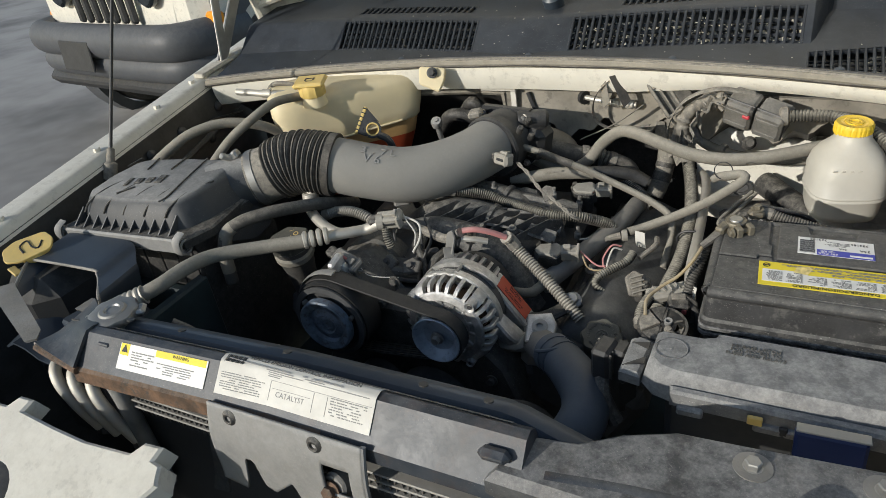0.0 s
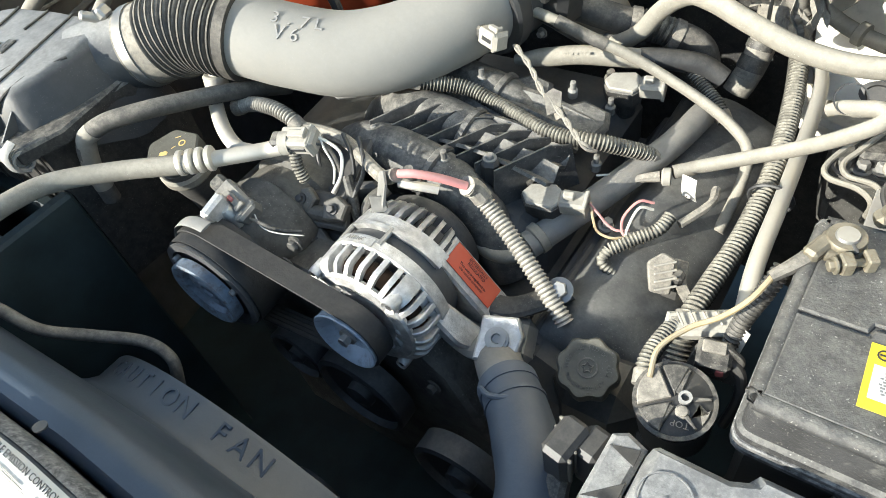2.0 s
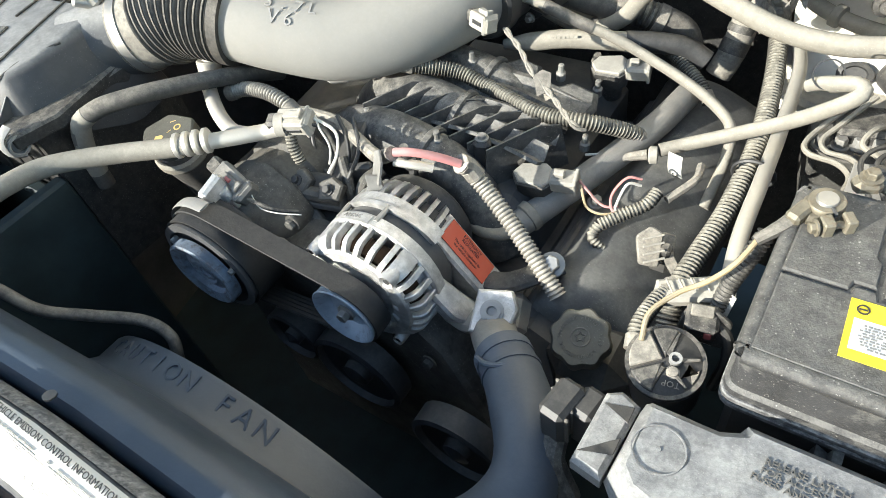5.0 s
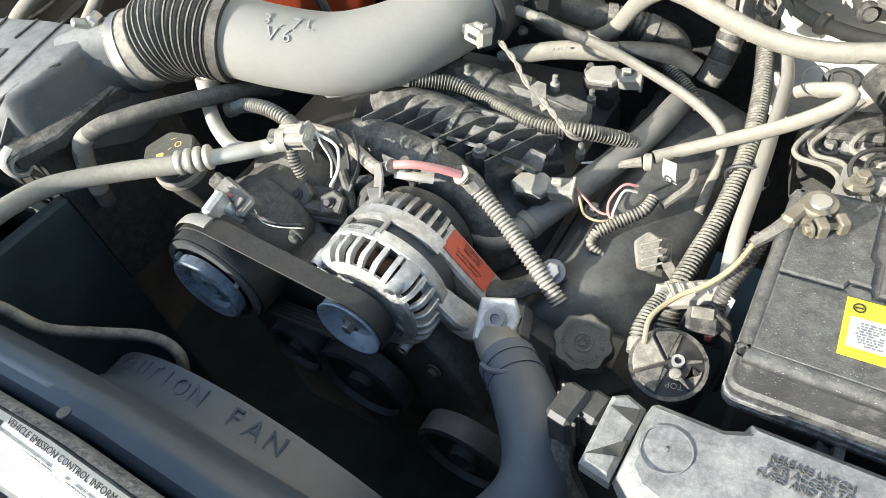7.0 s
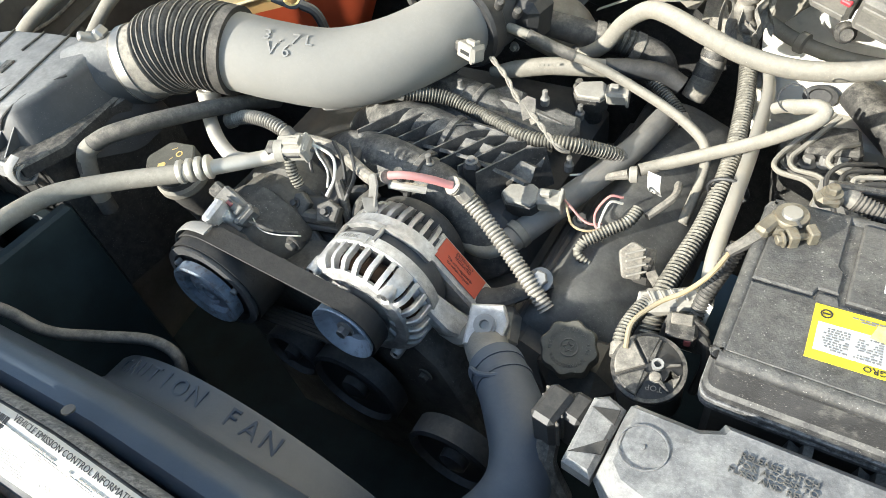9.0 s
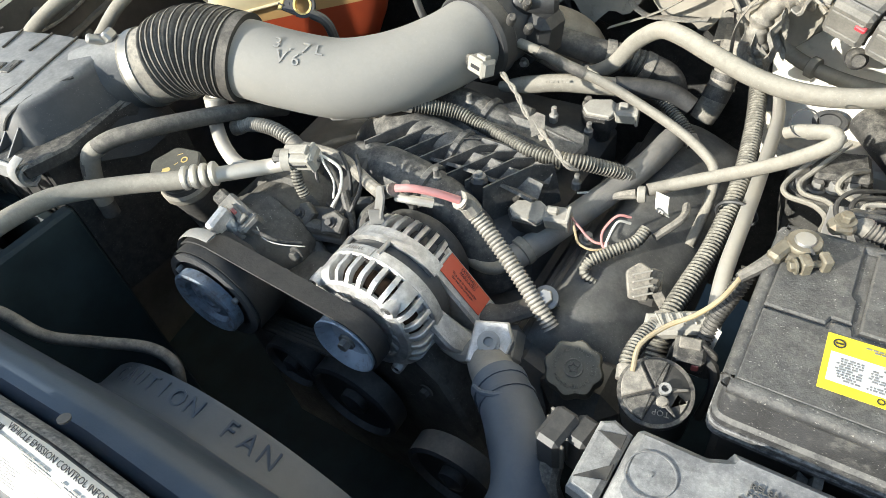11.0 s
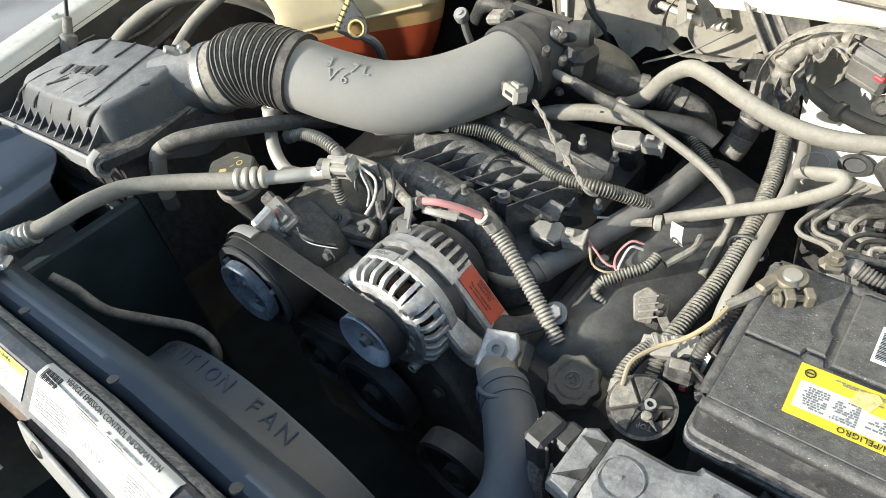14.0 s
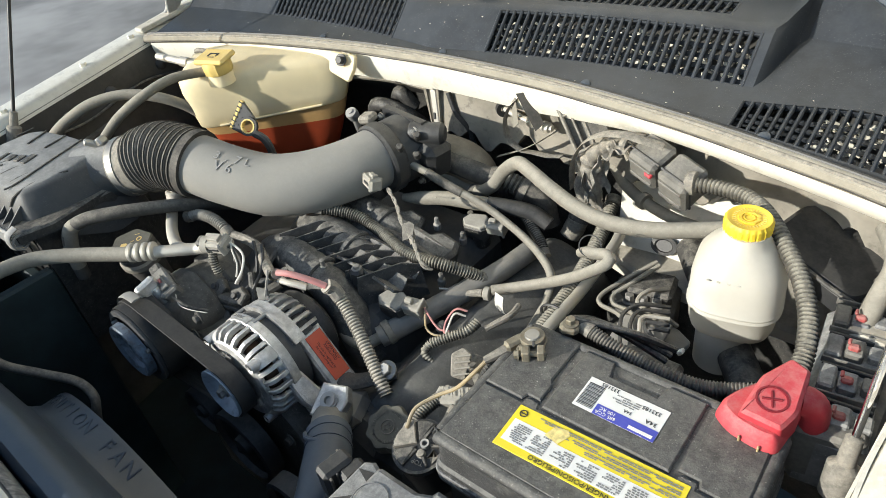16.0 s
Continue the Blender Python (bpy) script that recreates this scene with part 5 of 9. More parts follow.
part("seam", sweep([bottle_pt(a, 0.0865, 0.943 + 0.06 * a) for a in np.linspace(-0.10, 0.10, 8)], 0.0022, 8, 0.01), M_BOTTLE, dg)
part("stained_band", stack([bottle_ring(0.914, 0.134, 0.078, e=7), bottle_ring(0.9385, 0.1428, 0.0825, tilt=0.06, e=7)]), M_AMBER, dg, "amber stained plastic above the fluid", 60)
part("coolant", stack([bottle_ring(0.80, 0.08, 0.05, e=5), bottle_ring(0.83, 0.100, 0.062, e=5), bottle_ring(0.88, 0.122, 0.072, e=7), bottle_ring(0.9145, 0.134, 0.078, e=7)]), M_COOLANT, dg, "orange-red coolant showing through the lower part", 60)
ear = part("ear", prism(rounded_poly([(-0.028, -0.012), (0.012, -0.030), (0.024, -0.006), (0.026, 0.016), (-0.026, 0.022)], 0.006), -0.004, 0.004, frame_at((-0.529, 1.188, 1.041), (0.25, -0.9, 0.35), (1, 0.25, 0)), 0.002), M_BOTTLE, dg, "pale moulded mounting ear")
part("ear_bolt", bolt(0.007, 0.010, frame_at((-0.527, 1.184, 1.051), (0.25, -0.9, 0.35))), M_BLACK_CLEAN, ear, "black mounting bolt")
mk = frame_at((-0.742, 1.078, 1.030), (0.05, -0.08, 1), (0.9, 0.35, 0))
part("neck", lathe([(0.026, -0.01), (0.024, 0.0), (0.022, 0.012)], mk, 28), M_BOTTLE, dg)
cp = part("cap", lathe([(0.0245, 0.010), (0.026, 0.013), (0.026, 0.030), (0.024, 0.034), (0, 0.034)], mk, 30, lambda a, r, h: r * (1 + 0.04 * math.cos(12 * a)) if r > 0.02 else r), M_YELLOW_FADED, dg, "faded yellow pressure cap")
part("grip", box((0.062, 0.05, 0.010), 0.004, mk @ T(0, 0, 0.036)), M_YELLOW_FADED, cp)
part("symbol", join(box((0.018, 0.003, 0.0008), 0.0002, mk @ T(0, 0.004, 0.0414)), box((0.003, 0.012, 0.0008), 0.0002, mk @ T(-0.008, 0, 0.0414)), box((0.003, 0.012, 0.0008), 0.0002, mk @ T(0.008, 0, 0.0414)), box((0.014, 0.002, 0.0008), 0.0002, mk @ T(0, -0.009, 0.0414))), M_INK, cp)
# dipstick handle
dp = thing("dipstick", (-0.55, 0.99, 0.95), "black dipstick with a yellow ring handle", "dipstick")
md = frame_at((-0.555, 0.990, 1.010), (0.45, -0.75, 0.45), (0.5, 0.6, 0.3))
part("handle", join(ring(0.0115, 0.0155, -0.0035, 0.0035, md, 28), prism([(-0.027, 0.012), (-0.016, -0.004), (-0.012, 0.010), (0.0, 0.0155), (0.012, 0.010), (0.017, 0.004), (0.014, 0.038)], -0.003, 0.003, md, 0.001), prism([(-0.016, -0.006), (0.004, -0.020), (0.010, -0.014), (0.0, -0.0125), (-0.012, -0.006)], -0.003, 0.003, md, 0.001)), M_BLACK_CLEAN, dp)
part("ring_edge", ring(0.0095, 0.0118, -0.004, 0.0042, md, 28), M_YELLOW_FADED, dp, "pale yellow ring edge")
part("grip", prism([(-0.030, 0.013), (-0.026, 0.010), (0.015, 0.036), (0.012, 0.041)], -0.004, 0.004, md, 0.001), M_YELLOW_FADED, dp, "yellow ribbed edge")
for k in range(6):
    part("grip_rib", box((0.0022, 0.008, 0.009), 0.0006, md @ T(-0.022 + 0.0066 * k, 0.0155 + 0.0042 * k, 0, 0, 0, 32)), M_BLACK_CLEAN, dp)
part("shaft", sweep([tuple(md @ Vector((0.003, -0.014, 0))), tuple(md @ Vector((0.012, -0.035, -0.004))), (-0.52, 1.0, 0.94), (-0.50, 1.01, 0.85)], 0.0065, 10, 0.005), M_BLACK_CLEAN, dp)

# hoses at the wing
solid("vapour_hose", sweep([(-0.985, 0.822, 0.945), (-0.976, 0.836, 0.968), (-0.951, 0.859, 0.992), (-0.918, 0.904, 1.016), (-0.882, 0.954, 1.020), (-0.839, 0.994, 1.006), (-0.811, 1.031, 0.975), (-0.80, 1.06, 0.93)], 0.0098, 14, 0.006), M_HOSE, "grey dusty hose arching beside the coolant bottle", "hose")
solid("bottle_hose", sweep([(-0.845, 0.872, 0.975), (-0.815, 0.905, 1.012), (-0.785, 0.952, 1.040), (-0.779, 1.003, 1.048), (-0.772, 1.045, 1.043), (-0.757, 1.070, 1.040)], 0.0085, 14, 0.006), M_HOSE, "long grey dusty hose from the bottle neck", "hose")
ln = thing("ac_service_port", (-0.89, 1.08, 1.02), "aluminium service line with a crimped collar", "service port")
part("line", sweep([(-0.93, 1.065, 1.045), (-0.89, 1.075, 1.04), (-0.85, 1.085, 1.035), (-0.80, 1.12, 1.03)], 0.007, 12, 0.006), M_ALU, ln)
part("collar", lathe([(0.0095, 0), (0.0095, 0.018)], frame_at((-0.872, 1.079, 1.038), (0.9, 0.25, -0.1)), 14), M_ALU, ln)
for k, pts in enumerate((((-0.90, 1.13, 1.03), (-0.87, 1.12, 1.045), (-0.83, 1.13, 1.04), (-0.81, 1.16, 1.01)), ((-0.88, 1.14, 1.02), (-0.86, 1.13, 1.04), (-0.845, 1.15, 1.03), (-0.80, 1.17, 1.0)))):
    solid("wiring_cable", sweep(pts, 0.005, 8, 0.005), M_TAPE, "taped wiring by the wing", "cable", "wiring by the wing")

# ---- engine ----
eng = thing("engine_block", (-0.36, 0.95, 0.35), "grimy dark cast engine block and timing cover", "engine")
part("block", join(box((0.40, 0.42, 0.30), 0.03, T(-0.36, 0.98, 0.60)), box((0.19, 0.12, 0.16), 0.02, T(-0.372, 0.83, 0.75)), box((0.26, 0.32, 0.16), 0.03, T(-0.33, 1.03, 0.75))), M_DARK, eng)
part("head", box((0.17, 0.44, 0.12), 0.02, T(-0.56, 0.98, 0.755, 0, -28)), M_DARK, eng)
part("head", box((0.17, 0.44, 0.12), 0.02, T(-0.12, 0.98, 0.70, 0, 28)), M_DARK, eng)
part("timing_cover", prism([(-0.54, 0.45), (-0.20, 0.45), (-0.17, 0.62), (-0.22, 0.76), (-0.30, 0.84), (-0.42, 0.84), (-0.52, 0.80), (-0.56, 0.66)], 0, 0.05, frame_at((0, 0.775, 0), (0, -1, 0), (1, 0, 0)), 0.006), M_GRIME, eng)
part("bracket", prism([(-0.50, 0.78), (-0.42, 0.77), (-0.39, 0.84), (-0.41, 0.875), (-0.46, 0.88), (-0.51, 0.85)], 0, 0.02, frame_at((0, 0.80, 0), (0, -1, 0.3), (1, 0, 0)), 0.004), M_DARK, eng)
part("web", box((0.05, 0.04, 0.012), 0.003, T(-0.41, 0.80, 0.855, 35, 10, 20)), M_DARK, eng)
part("web", box((0.07, 0.09, 0.010), 0.003, T(-0.43, 0.845, 0.865, 15, -20, 5)), M_DARK, eng)
part("web", box((0.035, 0.010, 0.05), 0.003, T(-0.385, 0.835, 0.855, 10, 0, 30)), M_DARK, eng)
for x, y, z in ((-0.41, 0.775, 0.845), (-0.46, 0.78, 0.80), (-0.24, 0.77, 0.74), (-0.35, 0.772, 0.80), (-0.385, 0.78, 0.885)):
    part("bolt", bolt(0.006, 0.008, frame_at((x, y - 0.05, z), (0, -1, 0.1))), M_GRIME, eng)

# valve cover on the battery side
def vcf(u, v):
    """A long rounded cover, lying along the car and leaning outward."""
    s = -1.0 + 2.0 * v
    w = 0.066
    h = 0.052 * (1 - abs(s) ** 3.5) ** 0.45 if abs(s) < 1 else 0
    e = min(1, min(u, 1 - u) * 9)
    h *= (1 - (1 - e) ** 2) ** 0.5
    c = Vector((-0.105 + 0.02 * u, 0.80 + 0.41 * u, 0.748 + 0.012 * u))
    ax, up = Vector((0.90, 0, -0.43)), Vector((0.43, 0, 0.90))
    p = c + ax * (s * w) + up * h
    return tuple(p)


vc = thing("valve_cover", (-0.10, 1.0, 0.72), "dark grey rounded valve cover beside the battery", "valve cover")
part("cover", grid(vcf, 50, 26, 0.003), M_VALVE, vc, "", 60)
part("flange", box((0.15, 0.43, 0.012), 0.003, T(-0.10, 1.005, 0.751, 0, 25.5)), M_DARK, vc)
for x, y, z in ((-0.165, 0.83, 0.80), (-0.155, 0.95, 0.80), (-0.15, 1.08, 0.805), (-0.05, 0.83, 0.755)):
    part("bolt", bolt(0.006, 0.012, frame_at((x, y, z), (0.3, 0, 1))), M_CAST_DIRTY, vc)
vcl = thing("valve_cover", (-0.575, 1.0, 0.78), "dark grey valve cover under the intake tube", "valve cover")
part("cover", moved(grid(lambda u, v: tuple(Vector(vcf(u, v)) - Vector((-0.105, 0, 0.765))), 30, 20, 0.003), Matrix.Translation((-0.555, 0.02, 0.79)) @ Matrix.Scale(-1, 4, (1, 0, 0))), M_DARK, vcl, "", 60)

# intake manifold runners
mf = thing("intake_manifold", (-0.32, 1.0, 0.78), "black ribbed plastic intake manifold, dusty on top", "intake manifold")
for i in range(3):
    y = 0.893 + 0.072 * i
    part("runner", sweep([(-0.500, y + 0.03, 0.80), (-0.462, y + 0.020, 0.840), (-0.41, y + 0.010, 0.864), (-0.345, y + 0.002, 0.866), (-0.290, y - 0.004, 0.845), (-0.255, y - 0.01, 0.80), (-0.24, y - 0.01, 0.76)], 0.030, 20, 0.007, radius=lambda u: 1 + 0.06 * math.cos(5 * u)), M_MANIFOLD, mf)
    part("collar", lathe([(0.031, 0), (0.0335, 0.002), (0.0335, 0.008), (0.031, 0.010)], frame_at((-0.335, y + 0.001, 0.863), (0.93, -0.05, -0.25)), 24), M_MANIFOLD, mf)
for i in range(8):
    part("rib", prism([(-0.055, -0.05), (0.052, -0.05), (0.046, 0.006), (0.02, 0.016), (-0.045, 0.012)], -0.0011, 0.0011, frame_at((-0.400 + 0.0235 * i, 0.944, 0.884 - 0.0025 * i), (0.82, -0.55, 0.1), (0.55, 0.83, 0.0)), 0.0004), M_MANIFOLD, mf)
part("saddle", grid(lambda u, v: (-0.43 + 0.22 * u, 0.925 + 0.12 * v, 0.868 + 0.010 * math.sin(math.pi * u) - 0.03 * max(0, u - 0.7) + 0.006 * math.cos(26 * v)), 18, 18, 0.004), M_MANIFOLD, mf)
tw = part("bolt_tower", box((0.020, 0.020, 0.05), 0.005, T(-0.275, 0.918, 0.858, 0, 6, 20)), M_BLACK_CLEAN, mf)
part("bolt", bolt(0.005, 0.006, T(-0.273, 0.919, 0.882)), M_CAST_DIRTY, tw)
for x, y, z, s in ((-0.255, 0.95, 0.862, 0.8), (-0.225, 1.035, 0.862, 1.0), (-0.30, 1.055, 0.872, 0.8)):
    part("boss_plate", prism([(-0.028, -0.02), (0.018, -0.026), (0.032, -0.008), (0.034, 0.014), (0.004, 0.03), (-0.026, 0.018)], -0.02, 0.004, frame_at((x, y, z), (0.25, -0.2, 0.95), (0.9, 0.4, 0)) @ Matrix.Scale(s, 4), 0.007), M_MANIFOLD, mf)
for x, y, z in ((-0.315, 0.895, 0.878), (-0.35, 1.03, 0.885), (-0.21, 1.08, 0.845), (-0.255, 1.075, 0.86), (-0.19, 1.0, 0.83), (-0.42, 0.905, 0.872)):
    part("stud", lathe([(0.006, 0), (0.006, 0.010), (0.0035, 0.012), (0.0035, 0.022), (0, 0.023)], frame_at((x, y, z), (0.1, -0.1, 1)), 10), M_CAST_DIRTY, mf)

# injector rail pipes
fr = thing("fuel_rail", (-0.18, 0.98, 0.80), "grey metal fuel rail along the manifold", "fuel rail")
part("rail", sweep([(-0.215, 0.885, 0.805), (-0.19, 0.93, 0.815), (-0.155, 1.0, 0.828), (-0.13, 1.06, 0.835), (-0.115, 1.12, 0.84)], 0.0155, 16, 0.006), M_CAST_DIRTY, fr)
part("end_collar", lathe([(0.014, 0), (0.018, 0.003), (0.018, 0.012), (0.014, 0.015)], frame_at((-0.212, 0.892, 0.806), (0.4, 0.85, 0.2)), 18), M_HOSE, fr)
part("feed_pipe", sweep([(-0.213, 0.89, 0.805), (-0.228, 0.868, 0.800), (-0.25, 0.86, 0.806), (-0.275, 0.868, 0.815), (-0.32, 0.885, 0.835), (-0.345, 0.90, 0.84)], 0.0085, 12, 0.005), M_HOSE, fr)


def coil_unit(o, d, up, label):
    """An ignition coil: dark body with dusty pale cover and plug."""
    m = frame_at(o, up, d)
    t = thing("ignition_coil", tuple(m @ Vector((0, 0, -0.02))), label, "ignition coil", "ignition coils")
    part("body", join(prism([(-0.026, -0.013), (0.004, -0.016), (0.012, -0.008), (0.012, 0.010), (0.002, 0.016), (-0.026, 0.013), (-0.034, 0)], -0.018, 0.006, m, 0.003), lathe([(0.013, -0.045), (0.014, -0.018)], m @ T(-0.008, 0, 0), 18)), M_BLACK, t)
    part("cover", prism([(-0.024, -0.012), (0.004, -0.015), (0.010, -0.008), (0.010, 0.009), (0.002, 0.015), (-0.024, 0.012), (-0.032, 0)], 0.006, 0.010, m, 0.0015), M_BEIGE, t, "dust-caked top")
    p = part("plug", box((0.030, 0.021, 0.020), 0.003, m @ T(0.024, 0, 0.002)), M_BEIGE, t)
    part("latch", box((0.012, 0.008, 0.008), 0.0015, m @ T(0.020, 0, 0.015)), M_BEIGE, p)
    part("ridge", box((0.004, 0.023, 0.022), 0.001, m @ T(0.037, 0, 0.002)), M_BEIGE, p)
    part("ear", join(box((0.014, 0.012, 0.006), 0.002, m @ T(-0.028, 0.018, -0.012)), bolt(0.0055, 0.014, m @ T(-0.028, 0.018, -0.010))), M_BLACK, t)
    return t


coil_unit((-0.205, 0.925, 0.842), (0.95, 0.20, 0.0), (0.05, -0.25, 1), "dusty ignition coil on the front of the engine")
coil_unit((-0.200, 1.118, 0.858), (0.96, 0.20, 0.02), (0.05, -0.25, 1), "dusty ignition coil at the back of the engine")
plug((-0.47, 0.738, 0.900), (0.85, -0.2, -0.2), (0.15, -0.45, 0.9), (0.050, 0.024, 0.020), M_CONN, "grey wiring plug with a red tab above the compressor", [(M_BLACK, [(-0.43, 0.73, 0.893), (-0.415, 0.735, 0.885), (-0.40, 0.75, 0.875)], 0.002), (M_WIRE_W, [(-0.43, 0.728, 0.89), (-0.41, 0.73, 0.888), (-0.385, 0.742, 0.884)], 0.0007)])
solid("plug_lock", box((0.008, 0.004, 0.003), 0.0008, frame_at((-0.468, 0.731, 0.9125), (0.15, -0.45, 0.9), (0.85, -0.2, -0.2))), M_RED_OLD, "small dull red lock tab on the compressor plug", "connector")

# alternator
alt = thing("alternator", (-0.27, 0.79, 0.75), "cast aluminium alternator with finned vents, copper inside", "alternator")
AX = Vector((-0.01, 1, -0.02)).normalized()
ma = frame_at((-0.302, 0.715, 0.8285), AX, (1, 0, 0))
HR = 0.071


def turn(a):
    """The alternator's frame turned by a degrees, downwards from its battery side."""
    return ma @ Matrix.Rotation(radians(a), 4, "Z")


def arc_band(r, h0, h1, a0, a1, thick):
    """Part of a round band between two angles."""
    return moved(grid(lambda u, v: (r * math.cos(radians(a0 + (a1 - a0) * u)), r * math.sin(radians(a0 + (a1 - a0) * u)), h0 + (h1 - h0) * v), 40, 3, thick), ma)


part("front_housing", join(ring(0.026, 0.036, 0.003, 0.008, ma, 40), lathe([(0.0455, 0.005), (0.0460, 0.000), (0.048, -0.0015), (0.0575, 0.0000), (0.0600, 0.0025), (0.058, 0.0065), (0.0455, 0.0065)], ma, 56), lathe([(0.056, 0.037), (HR - 0.001, 0.0315), (HR + 0.0012, 0.0335), (HR + 0.0012, 0.046), (0.060, 0.046)], ma, 56)), M_CAST, alt)
spoke = prism([(0.035, 0.003), (0.0465, 0.001), (0.0465, 0.005), (0.035, 0.008)], -0.0025, 0.0025, frame_at((0, 0, 0), (0, -1, 0), (1, 0, 0)), 0.0008)
fin_front = prism([(0.0570, 0.0012), (0.0620, 0.0028), (0.0680, 0.0075), (0.0708, 0.0135), (0.0714, 0.034), (0.065, 0.034), (0.0635, 0.015), (0.060, 0.010), (0.0570, 0.007)], -0.0029, 0.0029, frame_at((0, 0, 0), (0, -1, 0), (1, 0, 0)), 0.0010)
fin_rear = prism([(0.070, 0.074), (0.070, 0.090), (0.066, 0.103), (0.058, 0.110), (0.050, 0.110), (0.050, 0.104), (0.058, 0.098), (0.062, 0.088), (0.062, 0.074)][::-1], -0.0025, 0.0025, frame_at((0, 0, 0), (0, -1, 0), (1, 0, 0)), 0.0010)
for i in range(28):
    part("fin", moved(fin_front, turn(360 * (i + 0.5) / 28)), M_CAST, alt)
for i in range(14):
    part("spoke", moved(spoke, turn(360 * (i + 0.3) / 14)), M_CAST, alt)
def cast_web(a0, a1):
    """Solid stretch of the front housing between two angles."""
    prof = [(0.0572, 0.0012), (0.0622, 0.0030), (0.0682, 0.0078), (0.0712, 0.0140), (0.0716, 0.034)]

    def f(u, v):
        a = radians(a0 + (a1 - a0) * u)
        r, h = np.interp(v * 4, range(5), [p[0] for p in prof]), np.interp(v * 4, range(5), [p[1] for p in prof])
        return (r * math.cos(a), r * math.sin(a), h)
    return moved(grid(f, 12, 12, 0.004), ma)


for a0, a1 in ((-53, -38), (-156, -121), (30, 62)):
    part("web", cast_web(a0, a1), M_CAST, alt, "solid cast web between the fins")
part("winding", lathe([(0.040, 0.008), (0.056, 0.010), (0.058, 0.02), (0.058, 0.030), (0.052, 0.034), (0.036, 0.030)], ma, 80, lambda a, r, h: r * (1 + 0.03 * math.cos(36 * a))), M_COPPER, alt, "dark copper windings")
part("stator", lathe([(HR - 0.004, 0.040), (HR - 0.004, 0.066)], ma, 56), M_DARK, alt, "dark laminated core")
part("rear_housing", arc_band(HR + 0.001, 0.060, 0.077, 78, 324, 0.008), M_CAST, alt)
part("rear_ledge", arc_band(HR + 0.0022, 0.059, 0.064, 160, 322, 0.006), M_CAST, alt, "raised worn rim")
for i in range(32):
    if 80 < 360 * i / 32 < 318:
        part("fin", moved(fin_rear, turn(360 * i / 32)), M_CAST, alt)
part("rear_ring", ring(0.030, 0.052, 0.103, 0.111, ma, 40), M_CAST, alt)
part("rear_inside", lathe([(0.058, 0.066), (0.058, 0.098), (0, 0.100)], ma, 30), M_DARK, alt)
part("rear_cover", lathe([(0.052, 0.100), (0.057, 0.109), (0.057, 0.124), (0.047, 0.132), (0, 0.132)], ma, 36), M_BLACK_CLEAN, alt, "black end cover")
for a, r, s in ((-46, 0.062, 1.0), (-140, 0.066, 0.8), (60, 0.066, 0.8)):
    bo = part("boss", lathe([(0.0035 * s, 0.000), (0.0075 * s, -0.003), (0.0085 * s, 0.002), (0.0085 * s, 0.016)], turn(a) @ T(r, 0, 0), 18), M_CAST, alt)
    part("boss_bore", lathe([(0.0036 * s, -0.002), (0, -0.0019)], turn(a) @ T(r, 0, 0), 14), M_DARK, bo)
pad = part("number_pad", arc_band(HR + 0.0024, 0.033, 0.0435, -122, -88, 0.003), M_CAST, alt, "smooth cast number pad")
mnp = turn(-105) @ T(HR + 0.0026, 0, 0.0385, 0, 90, 0)
part("number", lettering("A1826C", 0.0052, 0.0005, mnp @ Matrix.Rotation(radians(90), 4, "Z")), M_CAST_DIRTY, pad)
for a in (-128, -84):
    part("through_bolt", lathe([(0.0030, 0.040), (0.0030, 0.062)], turn(a) @ T(HR, 0, 0), 10), M_STEEL, alt)
# cast web and box on the battery side; the box carries the orange sticker
mw = frame_at((-0.247, 0.753, 0.853), (0.80, -0.10, 0.58), (0.59, 0.0, -0.81))
part("side_web", prism(rounded_poly([(-0.030, -0.012), (0.060, -0.010), (0.084, 0.004), (0.078, 0.024), (0.02, 0.012), (-0.030, 0.006)], 0.008), -0.018, 0.0, mw, 0.003), M_CAST, alt)
ms_ = frame_at((-0.2315, 0.808, 0.8315), (0.80, -0.02, 0.60), (0.60, 0.0, -0.80))
part("side_casting", prism([(-0.040, -0.022), (0.052, -0.022), (0.064, -0.008), (0.060, 0.016), (-0.040, 0.016)], -0.05, -0.0006, ms_, 0.003), M_CAST, alt)
stk = part("sticker", prism([(-0.0345, -0.0130), (0.0345, -0.0130), (0.0345, 0.0125), (-0.0345, 0.0125)], 0, 0.0008, ms_, 0.0002), M_ORANGE, alt, "orange regulator sticker")
mtxt = ms_ @ T(0, 0, 0.001)
part("text", lettering("EXTERNALLY\nREGULATED", 0.0036, 0.0003, mtxt @ T(0.0, 0.0062, 0)), M_INK, stk)
part("text", lettering("This unit is regulated by\nthe vehicle computer", 0.0032, 0.0003, mtxt @ T(0.0, -0.0045, 0)), M_INK, stk)
part("mount_arm", sweep([(-0.225, 0.805, 0.795), (-0.19, 0.81, 0.80), (-0.155, 0.835, 0.812), (-0.145, 0.845, 0.815)], 0.014, 10, 0.006, squash=0.5), M_GRIME, alt)
part("mount_bolt", bolt(0.009, 0.012, frame_at((-0.150, 0.835, 0.822), (0.1, -0.5, 0.85))), M_STEEL, alt)
part("lower_arm", sweep([(-0.24, 0.775, 0.775), (-0.205, 0.765, 0.785), (-0.185, 0.765, 0.80)], 0.02, 12, 0.006, squash=0.6), M_CAST_DIRTY, alt)
ap = part("pulley", lathe([(0, 0.004), (0.012, 0.002), (0.024, -0.001), (0.0340, -0.0135), (0.0362, -0.0145), (0.0375, -0.0135), (0.0365, -0.011), (0.0365, 0.010), (0.03, 0.012), (0, 0.012)], frame_at((-0.303, 0.697, 0.828), AX), 44), M_PULLEY, alt, "blue-grey dished pulley")
